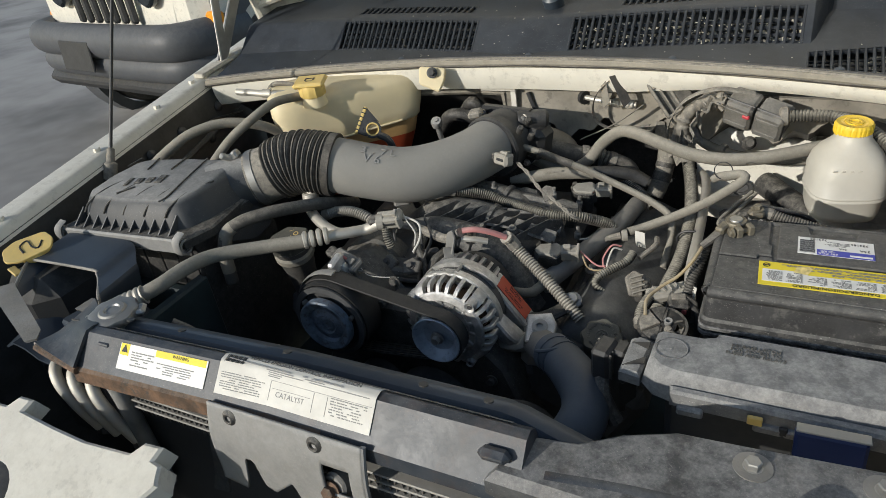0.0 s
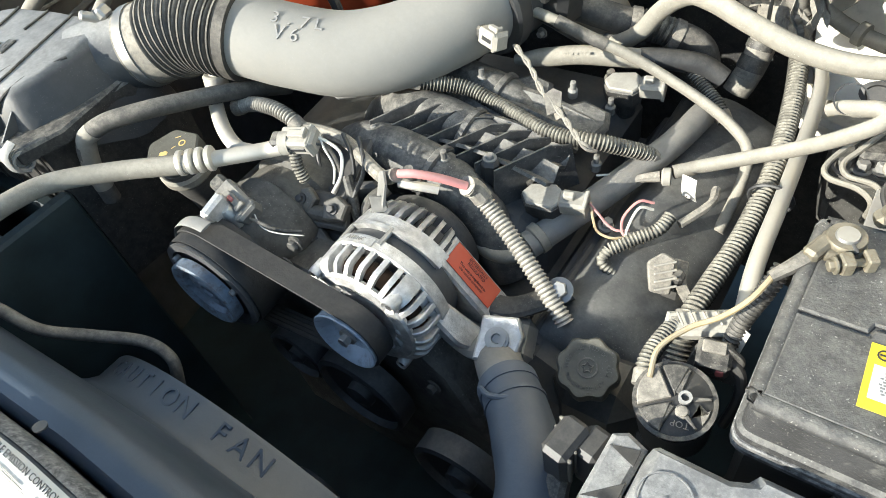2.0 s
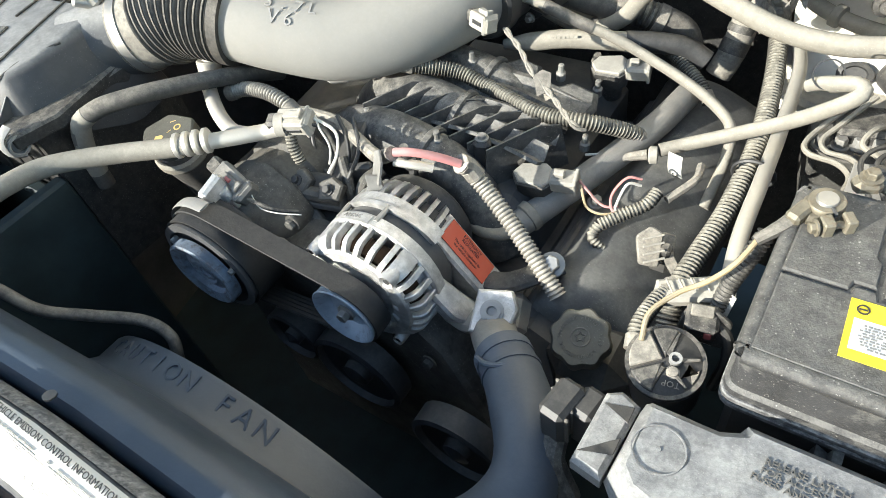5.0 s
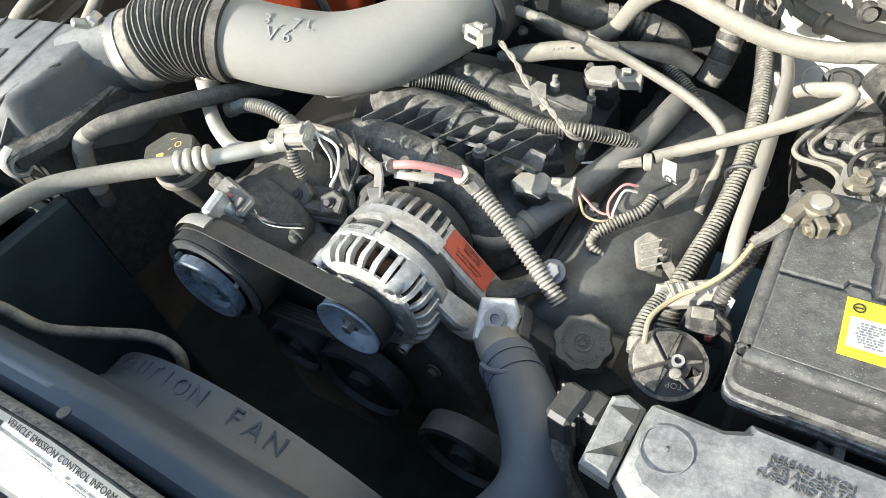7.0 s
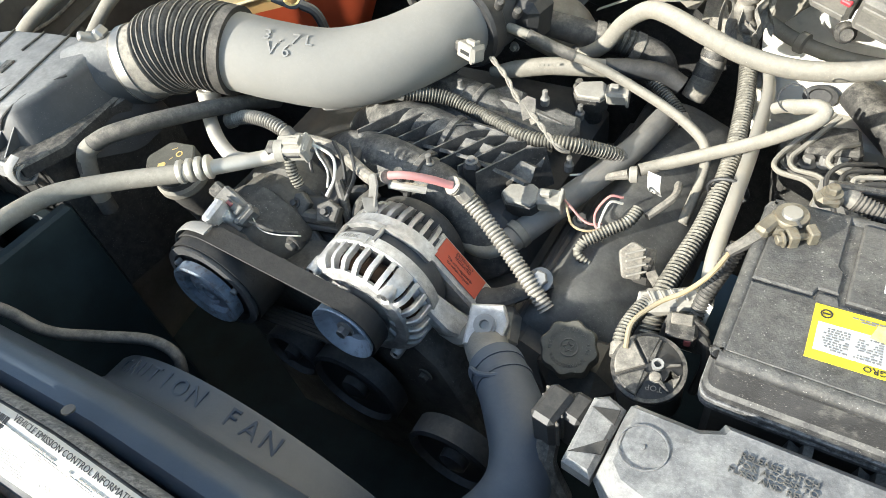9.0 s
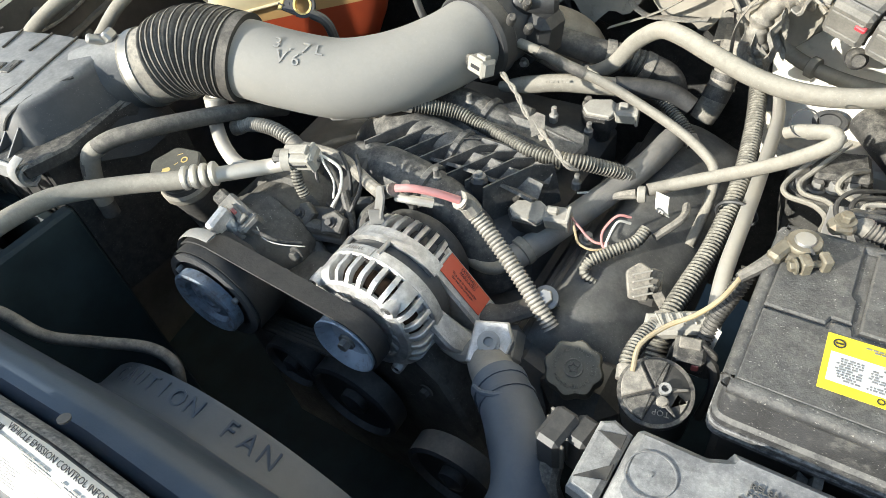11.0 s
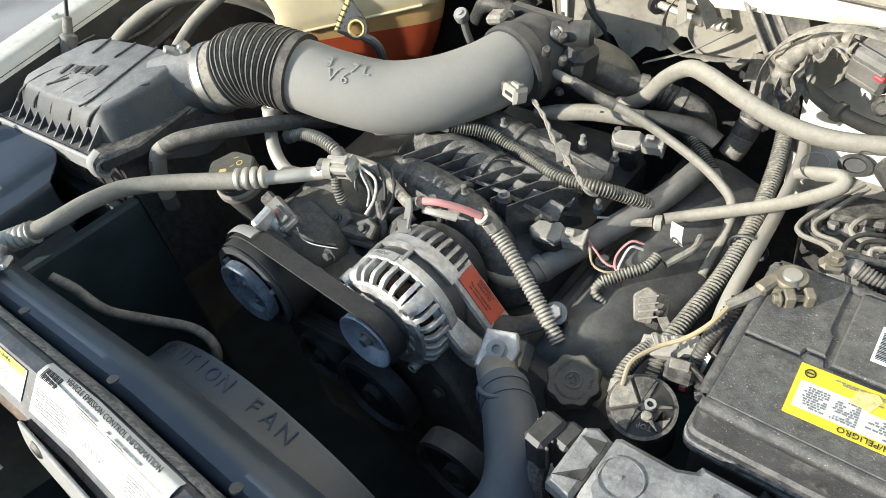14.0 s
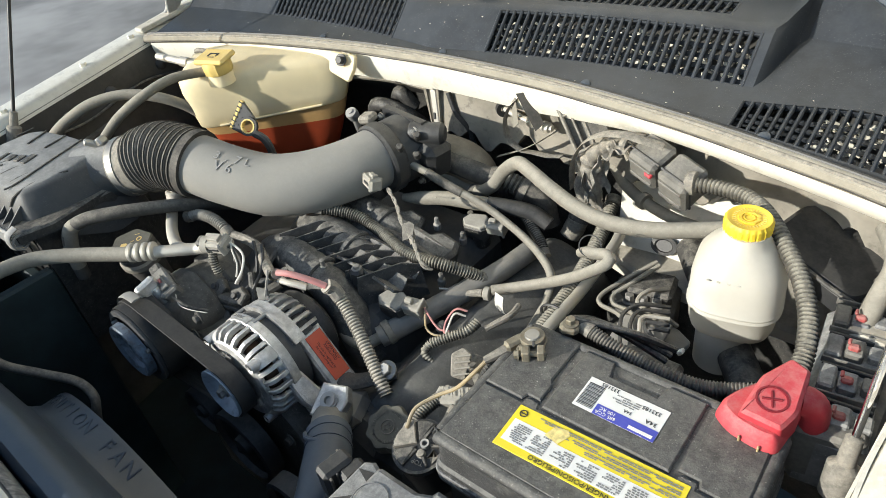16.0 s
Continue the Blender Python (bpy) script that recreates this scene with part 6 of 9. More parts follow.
part("nut", bolt(0.0065, 0.010, frame_at((-0.3035, 0.691, 0.828), -AX)), M_STEEL, ap)

# clutter on the front of the engine: bracket arms, clips and short hoses
for pts, r, mt_ in (([(-0.50, 0.80, 0.855), (-0.47, 0.785, 0.865), (-0.43, 0.785, 0.862), (-0.39, 0.80, 0.85)], 0.009, M_GRIME), ([(-0.47, 0.83, 0.885), (-0.44, 0.815, 0.875), (-0.43, 0.80, 0.845), (-0.44, 0.785, 0.81)], 0.007, M_BLACK), ([(-0.40, 0.83, 0.885), (-0.385, 0.815, 0.865), (-0.375, 0.80, 0.83), (-0.385, 0.785, 0.79)], 0.006, M_BLACK), ([(-0.36, 0.845, 0.87), (-0.37, 0.82, 0.86), (-0.36, 0.80, 0.83)], 0.008, M_GRIME)):
    part("stay", sweep(pts, r, 10, 0.006), mt_, eng)
for x, y, z, a in ((-0.435, 0.79, 0.872, 10), (-0.395, 0.795, 0.868, 50), (-0.46, 0.80, 0.878, -30), (-0.415, 0.77, 0.835, 20)):
    part("lug", prism([(-0.014, -0.010), (0.010, -0.014), (0.018, 0.002), (0.006, 0.014), (-0.012, 0.010)], -0.006, 0.004, frame_at((x, y, z), (0.1, -0.6, 0.8), (math.cos(radians(a)), 0.2, math.sin(radians(a)) * 0.3)), 0.002), M_GRIME, eng)
    part("lug_bolt", bolt(0.0045, 0.006, frame_at((x, y - 0.003, z + 0.003), (0.1, -0.6, 0.8))), M_DARK, eng)

# compressor clutch pulley, idler and belt
cpz = thing("compressor_pulley", (-0.468, 0.67, 0.78), "blue-grey grooved compressor pulley with clutch plate", "pulley")
mp = frame_at((-0.471, 0.700, 0.840), (0.02, -1, 0))
mf_ = mp @ T(0, 0, 0.010)
mk_ = mp @ T(0, 0, 0.012) @ Matrix.Scale(0.92, 4)
part("rim", lathe([(0.03, -0.01), (0.058, -0.01)] + [(0.058 - 0.003 * (i % 2), -0.008 + 0.0025 * i) for i in range(11)] + [(0.060, 0.022), (0.060, 0.025), (0.052, 0.026), (0.05, 0.018), (0.03, 0.018)], mf_, 48), M_DARK, cpz)
part("clutch_plate", lathe([(0.012, 0.030), (0.018, 0.034), (0.030, 0.030), (0.033, 0.036), (0.044, 0.040), (0.047, 0.038), (0.047, 0.026), (0.02, 0.024)], mk_, 48), M_CLUTCH, cpz)
part("hub", lathe([(0.016, 0.02), (0.016, 0.030), (0.013, 0.033), (0.009, 0.033), (0.008, 0.026), (0, 0.026)], mk_, 24), M_CLUTCH, cpz)
for i in range(3):
    part("rivet", lathe([(0.004, 0.034), (0.004, 0.042), (0, 0.043)], mk_ @ Matrix.Rotation(radians(20 + 120 * i), 4, "Z") @ T(0.05, 0, -0.012), 10), M_STEEL, cpz)
part("tin_guard", ring(0.0605, 0.0625, -0.012, 0.030, mp @ Matrix.Rotation(0, 4, "Z"), 40), M_BELT, cpz)
part("compressor_body", lathe([(0.045, -0.15), (0.058, -0.14), (0.058, -0.11), (0.053, -0.105), (0.053, -0.08), (0.058, -0.076), (0.058, -0.05), (0.05, -0.03), (0.04, -0.012)], mp, 36, lambda a, r, h: r * (1 + 0.05 * (1 if math.cos(5 * a) > 0.6 else 0))), M_GRIME, cpz)
BELT_Y = 0.705
R1, R2 = 0.064, 0.0388
c1, c2 = Vector((-0.471, BELT_Y - 0.012, 0.840)), Vector((-0.303, BELT_Y - 0.007, 0.828))
d12 = c2 - c1
th0 = math.atan2(d12.z, d12.x)
phi = math.acos((R1 - R2) / d12.length)
loop = []
for a in np.linspace(th0 + phi, th0 + 2 * math.pi - phi, 26):
    loop.append((c1.x + R1 * math.cos(a), c1.y, c1.z + R1 * math.sin(a)))
for a in np.linspace(th0 - phi, th0 + phi, 18):
    loop.append((c2.x + R2 * math.cos(a), c2.y, c2.z + R2 * math.sin(a)))
nb = len(loop)


def belt_strip(off, w, lift, th):
    """One closed strip along the belt: its place across, half width, height over the middle and half thickness."""
    v, f = [], []
    for i, p in enumerate(loop):
        tn = (Vector(loop[(i + 1) % nb]) - Vector(loop[i - 1])).normalized()
        nn = Vector((-tn.z, 0, tn.x))
        for dy, dn in ((-w, 0.0), (-w * 0.95, th), (w * 0.95, th), (w, 0.0), (w * 0.95, -th), (-w * 0.95, -th)):
            v.append(tuple(Vector(p) + nn * (dn + lift) + Vector((0, dy + off, 0))))
    for i in range(nb):
        k = (i + 1) % nb
        f += [(i * 6 + j, i * 6 + (j + 1) % 6, k * 6 + (j + 1) % 6, k * 6 + j) for j in range(6)]
    return v, f


belt = thing("drive_belt", (c1.x, c1.y, c1.z - R1), "black ribbed drive belt between compressor and alternator", "belt")
part("band", belt_strip(0, 0.012, 0.0, 0.0013), M_BELT, belt)
for k in range(5):
    part("rib", belt_strip(-0.0092 + 0.0046 * k, 0.0015, 0.0018, 0.0010), M_BELT, belt)
idl = thing("belt_guard", (-0.50, 0.67, 0.86), "tan worn sheet-metal lip around the compressor belt", "guard")
part("lip", sweep([(-0.466 + 0.071 * math.cos(a), 0.690, 0.842 + 0.071 * math.sin(a)) for a in np.linspace(radians(85), radians(175), 9)], 0.0075, 8, 0.006, squash=0.2), M_CAST_DIRTY, idl)
part("stay", box((0.012, 0.03, 0.035), 0.003, T(-0.472, 0.715, 0.905, 12)), M_CAST, idl, "bright little stay")
part("stay", lathe([(0.010, 0), (0.012, 0.01), (0.006, 0.03), (0, 0.03)], frame_at((-0.465, 0.728, 0.88), (-0.1, -0.3, 1)), 14), M_CAST, idl, "bright fitting")
# lower pulleys, in the dark
for (x, y, z, r, lab) in ((-0.335, 0.70, 0.685, 0.062, "dark grooved crank pulley deep in the engine bay"), (-0.175, 0.67, 0.70, 0.055, "dark tensioner pulley deep in the engine bay"), (-0.43, 0.70, 0.70, 0.04, "small dark idler pulley deep in the engine bay")):
    lp = thing("lower_pulley", (x, y, z), lab, "pulley", "lower pulleys")
    m0 = frame_at((x, y, z), (0, -1, 0))
    part("rim", lathe([(r * 0.85, -0.012), (r, -0.012), (r, 0.012), (r * 0.9, 0.014), (r * 0.86, 0.006), (r * 0.3, 0.004)], m0, 40), M_BLACK_CLEAN, lp)
    part("hub", lathe([(r * 0.3, 0), (r * 0.28, 0.014), (r * 0.14, 0.016), (0, 0.02)], m0, 20), M_BLACK_CLEAN, lp)

# oil filler
of = thing("oil_filler", (-0.595, 0.79, 0.78), "dusty black oil filler neck with cap", "oil filler")
moc = frame_at((-0.597, 0.760, 0.908), (0.08, -0.20, 1), (0.80, 0.60, 0.05))
part("neck", lathe([(0.022, -0.14), (0.024, -0.07), (0.028, -0.045), (0.030, -0.02), (0.030, -0.010)], moc, 28), M_RUBBER, of)
part("collar", lathe([(0.030, -0.034), (0.033, -0.030), (0.033, -0.022), (0.030, -0.018)], moc, 28), M_HOSE, of)
part("cap", prism(rounded_poly([(0.036 * math.cos(a_) * (1 if k_ % 2 else 0.86), 0.031 * math.sin(a_) * (1 if k_ % 2 else 0.86)) for k_, a_ in enumerate(np.linspace(0, 2 * math.pi, 13)[:-1])], 0.006), -0.012, 0.006, moc, 0.002), M_OILCAP, of, "scalloped dark cap")
part("cap_symbol", prism(rounded_poly([(-0.007, -0.004), (0.005, -0.005), (0.008, 0.0), (0.004, 0.005), (-0.006, 0.004)], 0.0015), 0.0058, 0.0064, moc @ T(-0.010, -0.004, 0)), M_YELLOW_FADED, of, "faded yellow oil-can mark")
part("cap_symbol", ring(0.003, 0.0045, 0.0058, 0.0064, moc @ T(0.012, 0.006, 0), 14), M_YELLOW_FADED, of, "faded yellow ring mark")
for k_ in range(3):
    part("cap_print", box((0.010 - 0.002 * k_, 0.0012, 0.0006), 0.0001, moc @ T(0.006 - 0.004 * k_, 0.016 - 0.014 * k_, 0.0062, 0, 0, 8 + 25 * k_) @ Matrix.Scale(0.7, 4)), M_YELLOW_FADED, of, "faded yellow print")

# air conditioning hose with crimped collar
ac = thing("ac_hose", (-0.6, 0.70, 0.9), "dusty air conditioning hose with crimped aluminium fitting", "hose")
part("rubber", sweep([(-0.765, 0.500, 0.875), (-0.735, 0.500, 0.915), (-0.693, 0.516, 0.934), (-0.662, 0.552, 0.944), (-0.654, 0.601, 0.946), (-0.643, 0.646, 0.941), (-0.600, 0.695, 0.932), (-0.550, 0.730, 0.929), (-0.53, 0.744, 0.929)], 0.0108, 16, 0.006), M_HOSE, ac)
for i in range(4):
    part("crimp", lathe([(0.0108, 0), (0.0138, 0.002), (0.0138, 0.006), (0.0108, 0.008)], frame_at((-0.545 + 0.0085 * i, 0.735 + 0.0065 * i, 0.9295), (0.78, 0.6, -0.02)), 18), M_ALU, ac)
part("coil_sleeve", sweep([(-0.722, 0.503, 0.922), (-0.693, 0.516, 0.934), (-0.672, 0.536, 0.9405)], 0.0145, 12, ribs=0.002, pitch=0.008), M_ALU, ac)
part("pipe", sweep([(-0.515, 0.757, 0.928), (-0.487, 0.785, 0.924), (-0.470, 0.802, 0.922), (-0.442, 0.804, 0.935), (-0.420, 0.818, 0.936)], 0.0088, 14, 0.005), M_ALU, ac)
part("branch", sweep([(-0.618, 0.868, 0.945), (-0.625, 0.858, 0.925), (-0.605, 0.838, 0.915), (-0.565, 0.812, 0.912), (-0.525, 0.795, 0.912), (-0.49, 0.79, 0.92)], 0.0088, 14, 0.005), M_ALU, ac)
part("branch_nut", lathe([(0.012, 0), (0.0145, 0.002), (0.0145, 0.014), (0.012, 0.016)], frame_at((-0.622, 0.861, 0.925), (0, 0.2, 1)), 16), M_ALU, ac)
plug((-0.430, 0.812, 0.939), (0.9, 0.3, -0.05), (0.0, -0.3, 1), (0.042, 0.024, 0.020), M_BEIGE, "pale dusty wiring plug at the pipe end", [(M_BLACK, [(-0.400, 0.820, 0.933), (-0.385, 0.812, 0.909), (-0.390, 0.800, 0.889)], 0.002), (M_WIRE_W, [(-0.402, 0.822, 0.939), (-0.384, 0.820, 0.931), (-0.380, 0.808, 0.913), (-0.388, 0.796, 0.895)], 0.0017), (M_WIRE_W, [(-0.402, 0.816, 0.937), (-0.386, 0.808, 0.923), (-0.386, 0.800, 0.905)], 0.0012)])
solid("tie_band", ring(0.0105, 0.0125, -0.005, 0.005, frame_at((-0.444, 0.804, 0.937), (0.85, 0.45, 0)), 20), M_BEIGE, "pale plastic tie band around the pipe end", "tie")
solid("wiring_sleeve", sweep([(-0.436, 0.804, 0.929), (-0.432, 0.798, 0.913), (-0.426, 0.796, 0.897)], 0.0068, 10, ribs=0.0012, pitch=0.0036), M_LOOM, "short ribbed sleeve hanging under the plug", "wiring loom")
hh = thing("heater_hose", (-0.655, 0.69, 0.87), "bent dusty hose beside the air box", "hose")
part("hose", sweep([(-0.690, 0.700, 0.85), (-0.689, 0.703, 0.900), (-0.683, 0.713, 0.934), (-0.663, 0.733, 0.949), (-0.639, 0.760, 0.951), (-0.618, 0.793, 0.946), (-0.591, 0.861, 0.925), (-0.58, 0.93, 0.89)], 0.0105, 16, 0.006), M_RUBBER, hh)
# paler dusty stretch over the bend: sunlight put into the hose's colour
part("worn_end", sweep([(-0.690, 0.701, 0.87), (-0.689, 0.703, 0.900), (-0.683, 0.713, 0.934), (-0.673, 0.723, 0.944)], 0.0110, 16, 0.006), M_HOSE, hh, "tan bend, coloured paler for the sun on it")


def loom(name, pts, r, label, mat=None, ribs=None, group="corrugated looms"):
    t = thing(name, tuple(min(pts, key=lambda p: p[2])), label, "wiring loom", group)
    part("sleeve", sweep(pts, r, 12, ribs=ribs or r * 0.2, pitch=max(0.0034, r * 0.42)), mat or M_LOOM, t, "", 60)
    d = spline(pts, 0.004)[0]
    part("tape_end", sweep([tuple(p) for p in d[:4]], r * 1.06, 12, 0.004), M_TAPE, t)
    part("tape_end", sweep([tuple(p) for p in d[-4:]], r * 1.06, 12, 0.004), M_TAPE, t)
    return t


loom("wiring_loom", [(-0.599, 0.857, 0.901), (-0.576, 0.866, 0.907), (-0.544, 0.869, 0.909), (-0.517, 0.869, 0.902), (-0.502, 0.868, 0.891)], 0.0095, "short pale corrugated loom under the intake tube", M_LOOM_PALE)
solid("taped_cable", sweep([(-0.51, 0.868, 0.892), (-0.47, 0.875, 0.89), (-0.43, 0.868, 0.895), (-0.39, 0.85, 0.90), (-0.345, 0.83, 0.905), (-0.315, 0.822, 0.925)], 0.0075, 10, 0.006), M_TAPE, "taped cable running to the alternator", "cable")
for pts in ([(-0.42, 0.86, 0.915), (-0.40, 0.845, 0.90), (-0.395, 0.83, 0.875), (-0.41, 0.82, 0.86)], [(-0.45, 0.845, 0.905), (-0.44, 0.83, 0.885), (-0.425, 0.82, 0.868), (-0.40, 0.815, 0.862)], [(-0.395, 0.858, 0.92), (-0.375, 0.835, 0.90), (-0.385, 0.815, 0.87)]):
    solid("thin_cable", sweep(pts, 0.0024, 8, 0.004), M_BLACK_CLEAN, "thin black wire in front of the manifold", "cable", "thin wires")
# alternator feed: pink wire into a corrugated loom
af = thing("alternator_cable", (-0.27, 0.84, 0.80), "pink cable running into a pale corrugated loom", "cable")
part("pink_wire", sweep([(-0.311, 0.821, 0.929), (-0.293, 0.827, 0.930), (-0.273, 0.839, 0.921), (-0.255, 0.851, 0.908)], 0.0044, 12, 0.005), M_PINK, af)
part("loom", sweep([(-0.255, 0.851, 0.908), (-0.250, 0.858, 0.896), (-0.236, 0.857, 0.880), (-0.21, 0.848, 0.862), (-0.179, 0.834, 0.842), (-0.150, 0.820, 0.822), (-0.133, 0.812, 0.808)], 0.0095, 14, ribs=0.002, pitch=0.0046), M_LOOM_PALE, af, "", 60)
part("sleeve", sweep([(-0.255, 0.851, 0.908), (-0.252, 0.858, 0.900), (-0.244, 0.859, 0.888)], 0.0104, 10, 0.005), M_TAPE, af)
part("bracket", prism([(-0.018, -0.02), (0.016, -0.024), (0.02, 0.012), (0.004, 0.026), (-0.016, 0.018)], 0, 0.004, frame_at((-0.328, 0.812, 0.912), (-0.6, -0.7, 0.35), (0.6, -0.4, 0.2)) @ Matrix.Scale(0.7, 4), 0.001), M_CAST_DIRTY, af)
part("bracket", prism([(-0.012, -0.03), (0.012, -0.028), (0.010, 0.015), (-0.012, 0.018)], 0, 0.004, frame_at((-0.327, 0.800, 0.898), (0.5, -0.8, 0.2), (1, 0.5, 0)) @ Matrix.Scale(0.7, 4), 0.001), M_CAST_DIRTY, af)
part("terminal", lathe([(0.009, 0), (0.009, 0.012), (0.005, 0.014), (0.005, 0.03), (0, 0.03)], frame_at((-0.305, 0.835, 0.905), (0.1, -0.3, 1)), 12), M_BLACK, af)
part("side_tube", sweep([(-0.315, 0.822, 0.915), (-0.298, 0.828, 0.912), (-0.280, 0.838, 0.905)], 0.005, 10, 0.004), M_ALU, af, "short bright metal tube")
# loom across the manifold
loom("wiring_loom", [(-0.410, 0.972, 0.912), (-0.362, 1.004, 0.894), (-0.322, 1.008, 0.880), (-0.287, 1.000, 0.877), (-0.253, 0.990, 0.876), (-0.225, 0.989, 0.874), (-0.187, 0.997, 0.872), (-0.150, 1.020, 0.853), (-0.135, 1.035, 0.835)], 0.0095, "long corrugated loom lying across the manifold")
tc = thing("throttle_cable_wires", (-0.25, 1.0, 0.87), "twisted grey wire pair with tape scraps at the throttle plug", "cable")
tw_pts = spline([(-0.300, 1.030, 0.946), (-0.277, 1.020, 0.931), (-0.254, 1.003, 0.916), (-0.223, 0.989, 0.902), (-0.190, 0.967, 0.892), (-0.178, 0.972, 0.882)], 0.003)[0]
for k in (0, math.pi):
    part("wire", sweep([(p[0] + 0.0016 * math.cos(i * 0.55 + k), p[1] + 0.0010 * math.sin(i * 0.55 + k), p[2] + 0.0016 * math.sin(i * 0.55 + k)) for i, p in enumerate(tw_pts)], 0.0019, 7, 0.003), M_TAPE, tc)
part("tape_scrap", prism([(-0.008, -0.014), (0.009, -0.010), (0.012, 0.012), (0.002, 0.018), (-0.010, 0.012)], 0, 0.0012, frame_at((-0.238, 0.996, 0.909), (0.2, -0.6, 0.75), (0.8, 0.5, 0)) @ Matrix.Scale(0.9, 4), 0.0004), M_RUBBER, tc)
part("tape_scrap", prism([(-0.006, -0.010), (0.007, -0.012), (0.006, 0.012), (-0.004, 0.008)], 0, 0.0012, frame_at((-0.235, 1.0, 0.898), (-0.2, -0.6, 0.75), (0.6, 0.7, 0)), 0.0004), M_TAPE, tc)

# thermostat housing, coolant hose, clamp
th = thing("thermostat_housing", (-0.172, 0.76, 0.78), "cast aluminium coolant outlet with a bolted square flange", "coolant outlet")
mh = frame_at((-0.174, 0.757, 0.824), (0.15, -0.42, 0.9), (0.92, 0.35, 0.0))
part("flange", prism([(-0.022, -0.020), (0.014, -0.024), (0.024, 0.004), (0.018, 0.022), (-0.016, 0.022)], -0.012, 0.004, mh, 0.002), M_CAST, th)
part("washer", ring(0.006, 0.0115, 0.004, 0.007, mh, 24), M_STEEL, th)
part("socket_bolt", lathe([(0.009, 0.004), (0.009, 0.009), (0.005, 0.009), (0.0045, 0.005), (0, 0.005)], mh, 20), M_STEEL, th)
part("spout", sweep([(-0.185, 0.772, 0.785), (-0.174, 0.752, 0.802), (-0.156, 0.733, 0.811), (-0.138, 0.717, 0.816)], 0.0225, 24, 0.005), M_CAST_DIRTY, th)
part("foot", box((0.055, 0.05, 0.06), 0.01, T(-0.185, 0.785, 0.77, 15, 10, 20)), M_CAST_DIRTY, th)
uh = thing("radiator_hose", (-0.13, 0.66, 0.70), "thick black upper radiator hose with a spring clamp", "hose")
part("hose", sweep([(-0.150, 0.728, 0.813), (-0.129, 0.710, 0.818), (-0.103, 0.682, 0.822), (-0.082, 0.653, 0.820), (-0.075, 0.623, 0.812), (-0.090, 0.592, 0.791), (-0.124, 0.566, 0.764), (-0.165, 0.555, 0.735), (-0.21, 0.545, 0.70)], 0.0262, 28, 0.006, radius=lambda u: 1.0 + 0.10 * min(1, u * 5)), M_COOLHOSE, uh)
part("clamp", sweep([(-0.147, 0.7255, 0.8135), (-0.139, 0.7185, 0.8155)], 0.0282, 28, 0.002), M_COOLHOSE, uh)
part("clamp", sweep([(-0.129, 0.710, 0.818), (-0.1265, 0.7075, 0.8185)], 0.0286, 28, 0.002), M_COOLHOSE, uh)
part("clamp_ear", sweep([(-0.160, 0.704, 0.830), (-0.147, 0.698, 0.838), (-0.130, 0.701, 0.8435), (-0.121, 0.710, 0.841), (-0.124, 0.718, 0.838)], 0.0028, 8, 0.004), M_COOLHOSE, uh)

# power steering reservoir
ps = thing("steering_fluid_reservoir", (-0.09, 0.775, 0.70), "black power steering reservoir with a lobed cap", "fluid reservoir")
mq = frame_at((-0.091, 0.774, 0.812), (0.08, -0.34, 0.94), (1, 0.08, 0)) @ Matrix.Scale(0.93, 4)
part("body", box((0.085, 0.075, 0.11), 0.02, T(-0.085, 0.79, 0.735)), M_BLACK_CLEAN, ps)
part("neck", lathe([(0.024, -0.05), (0.024, -0.012)], mq, 24), M_BLACK_CLEAN, ps)
pc = part("cap", lathe([(0.026, -0.016), (0.0295, -0.012), (0.0305, 0.004), (0.028, 0.009), (0.024, 0.0095), (0.022, 0.0085), (0.0, 0.0085)], mq, 64, lambda a, r, h: r * (1 + (0.055 * math.cos(8 * a) if r > 0.025 else 0))), M_OILCAP, ps, "lobed dark cap with raised lettering")


def arc_text(text, r, a0, step, size, m, depth=0.0012):
    gs = []
    for i, ch in enumerate(text):
        if ch != " ":
            a = radians(a0 - step * i)
            gs.append(lettering(ch, size, depth, m @ T(r * math.cos(a), r * math.sin(a), 0) @ Matrix.Rotation(a - math.pi / 2, 4, "Z")))
    return join(*gs)


part("raised_lettering", arc_text("POWER STEERING FLUID", 0.0195, 260, 10.5, 0.0040, mq @ T(0, 0, 0.009), 0.0007), M_RUBBER, pc)
part("raised_lettering", arc_text("USE APPROVED", 0.0195, 20, 11.5, 0.0040, mq @ T(0, 0, 0.009), 0.0007), M_RUBBER, pc)
part("symbol", join(ring(0.0085, 0.0100, 0.0085, 0.0096, mq, 28), sweep([tuple(mq @ Vector((0.006 * math.cos(a) * (1 if i % 2 else 0.5), 0.006 * math.sin(a) * (1 if i % 2 else 0.5), 0.009))) for i, a in enumerate(np.linspace(0, 2 * math.pi, 11))], 0.0008, 5, 0.002)), M_RUBBER, pc)
# splash tray closes the bay below, with the gap by the radiator hose
tray = thing("splash_tray", (-0.2, 0.75, 0.297), "dark tray closing the engine bay below", "tray", kind="structure")
for sx_, sy_, tx_, ty_, tz_ in ((0.82, 1.30, -0.64, 0.75, 0.30), (0.46, 0.86, 0.03, 0.97, 0.30), (0.20, 0.44, 0.16, 0.32, 0.30), (0.25, 1.32, 0.385, 0.76, 0.304)):
    part("panel", box((sx_, sy_, 0.006), 0.001, T(tx_, ty_, tz_)), M_TRAY, tray)
solid("side_closing_panel", join(box((0.30, 0.02, 0.55), 0.004, T(-0.88, 0.655, 0.58)), box((0.02, 0.22, 0.60), 0.004, T(-0.715, 0.56, 0.58))), M_TRAY, "dark panel beside the radiator", "panel", kind="structure")

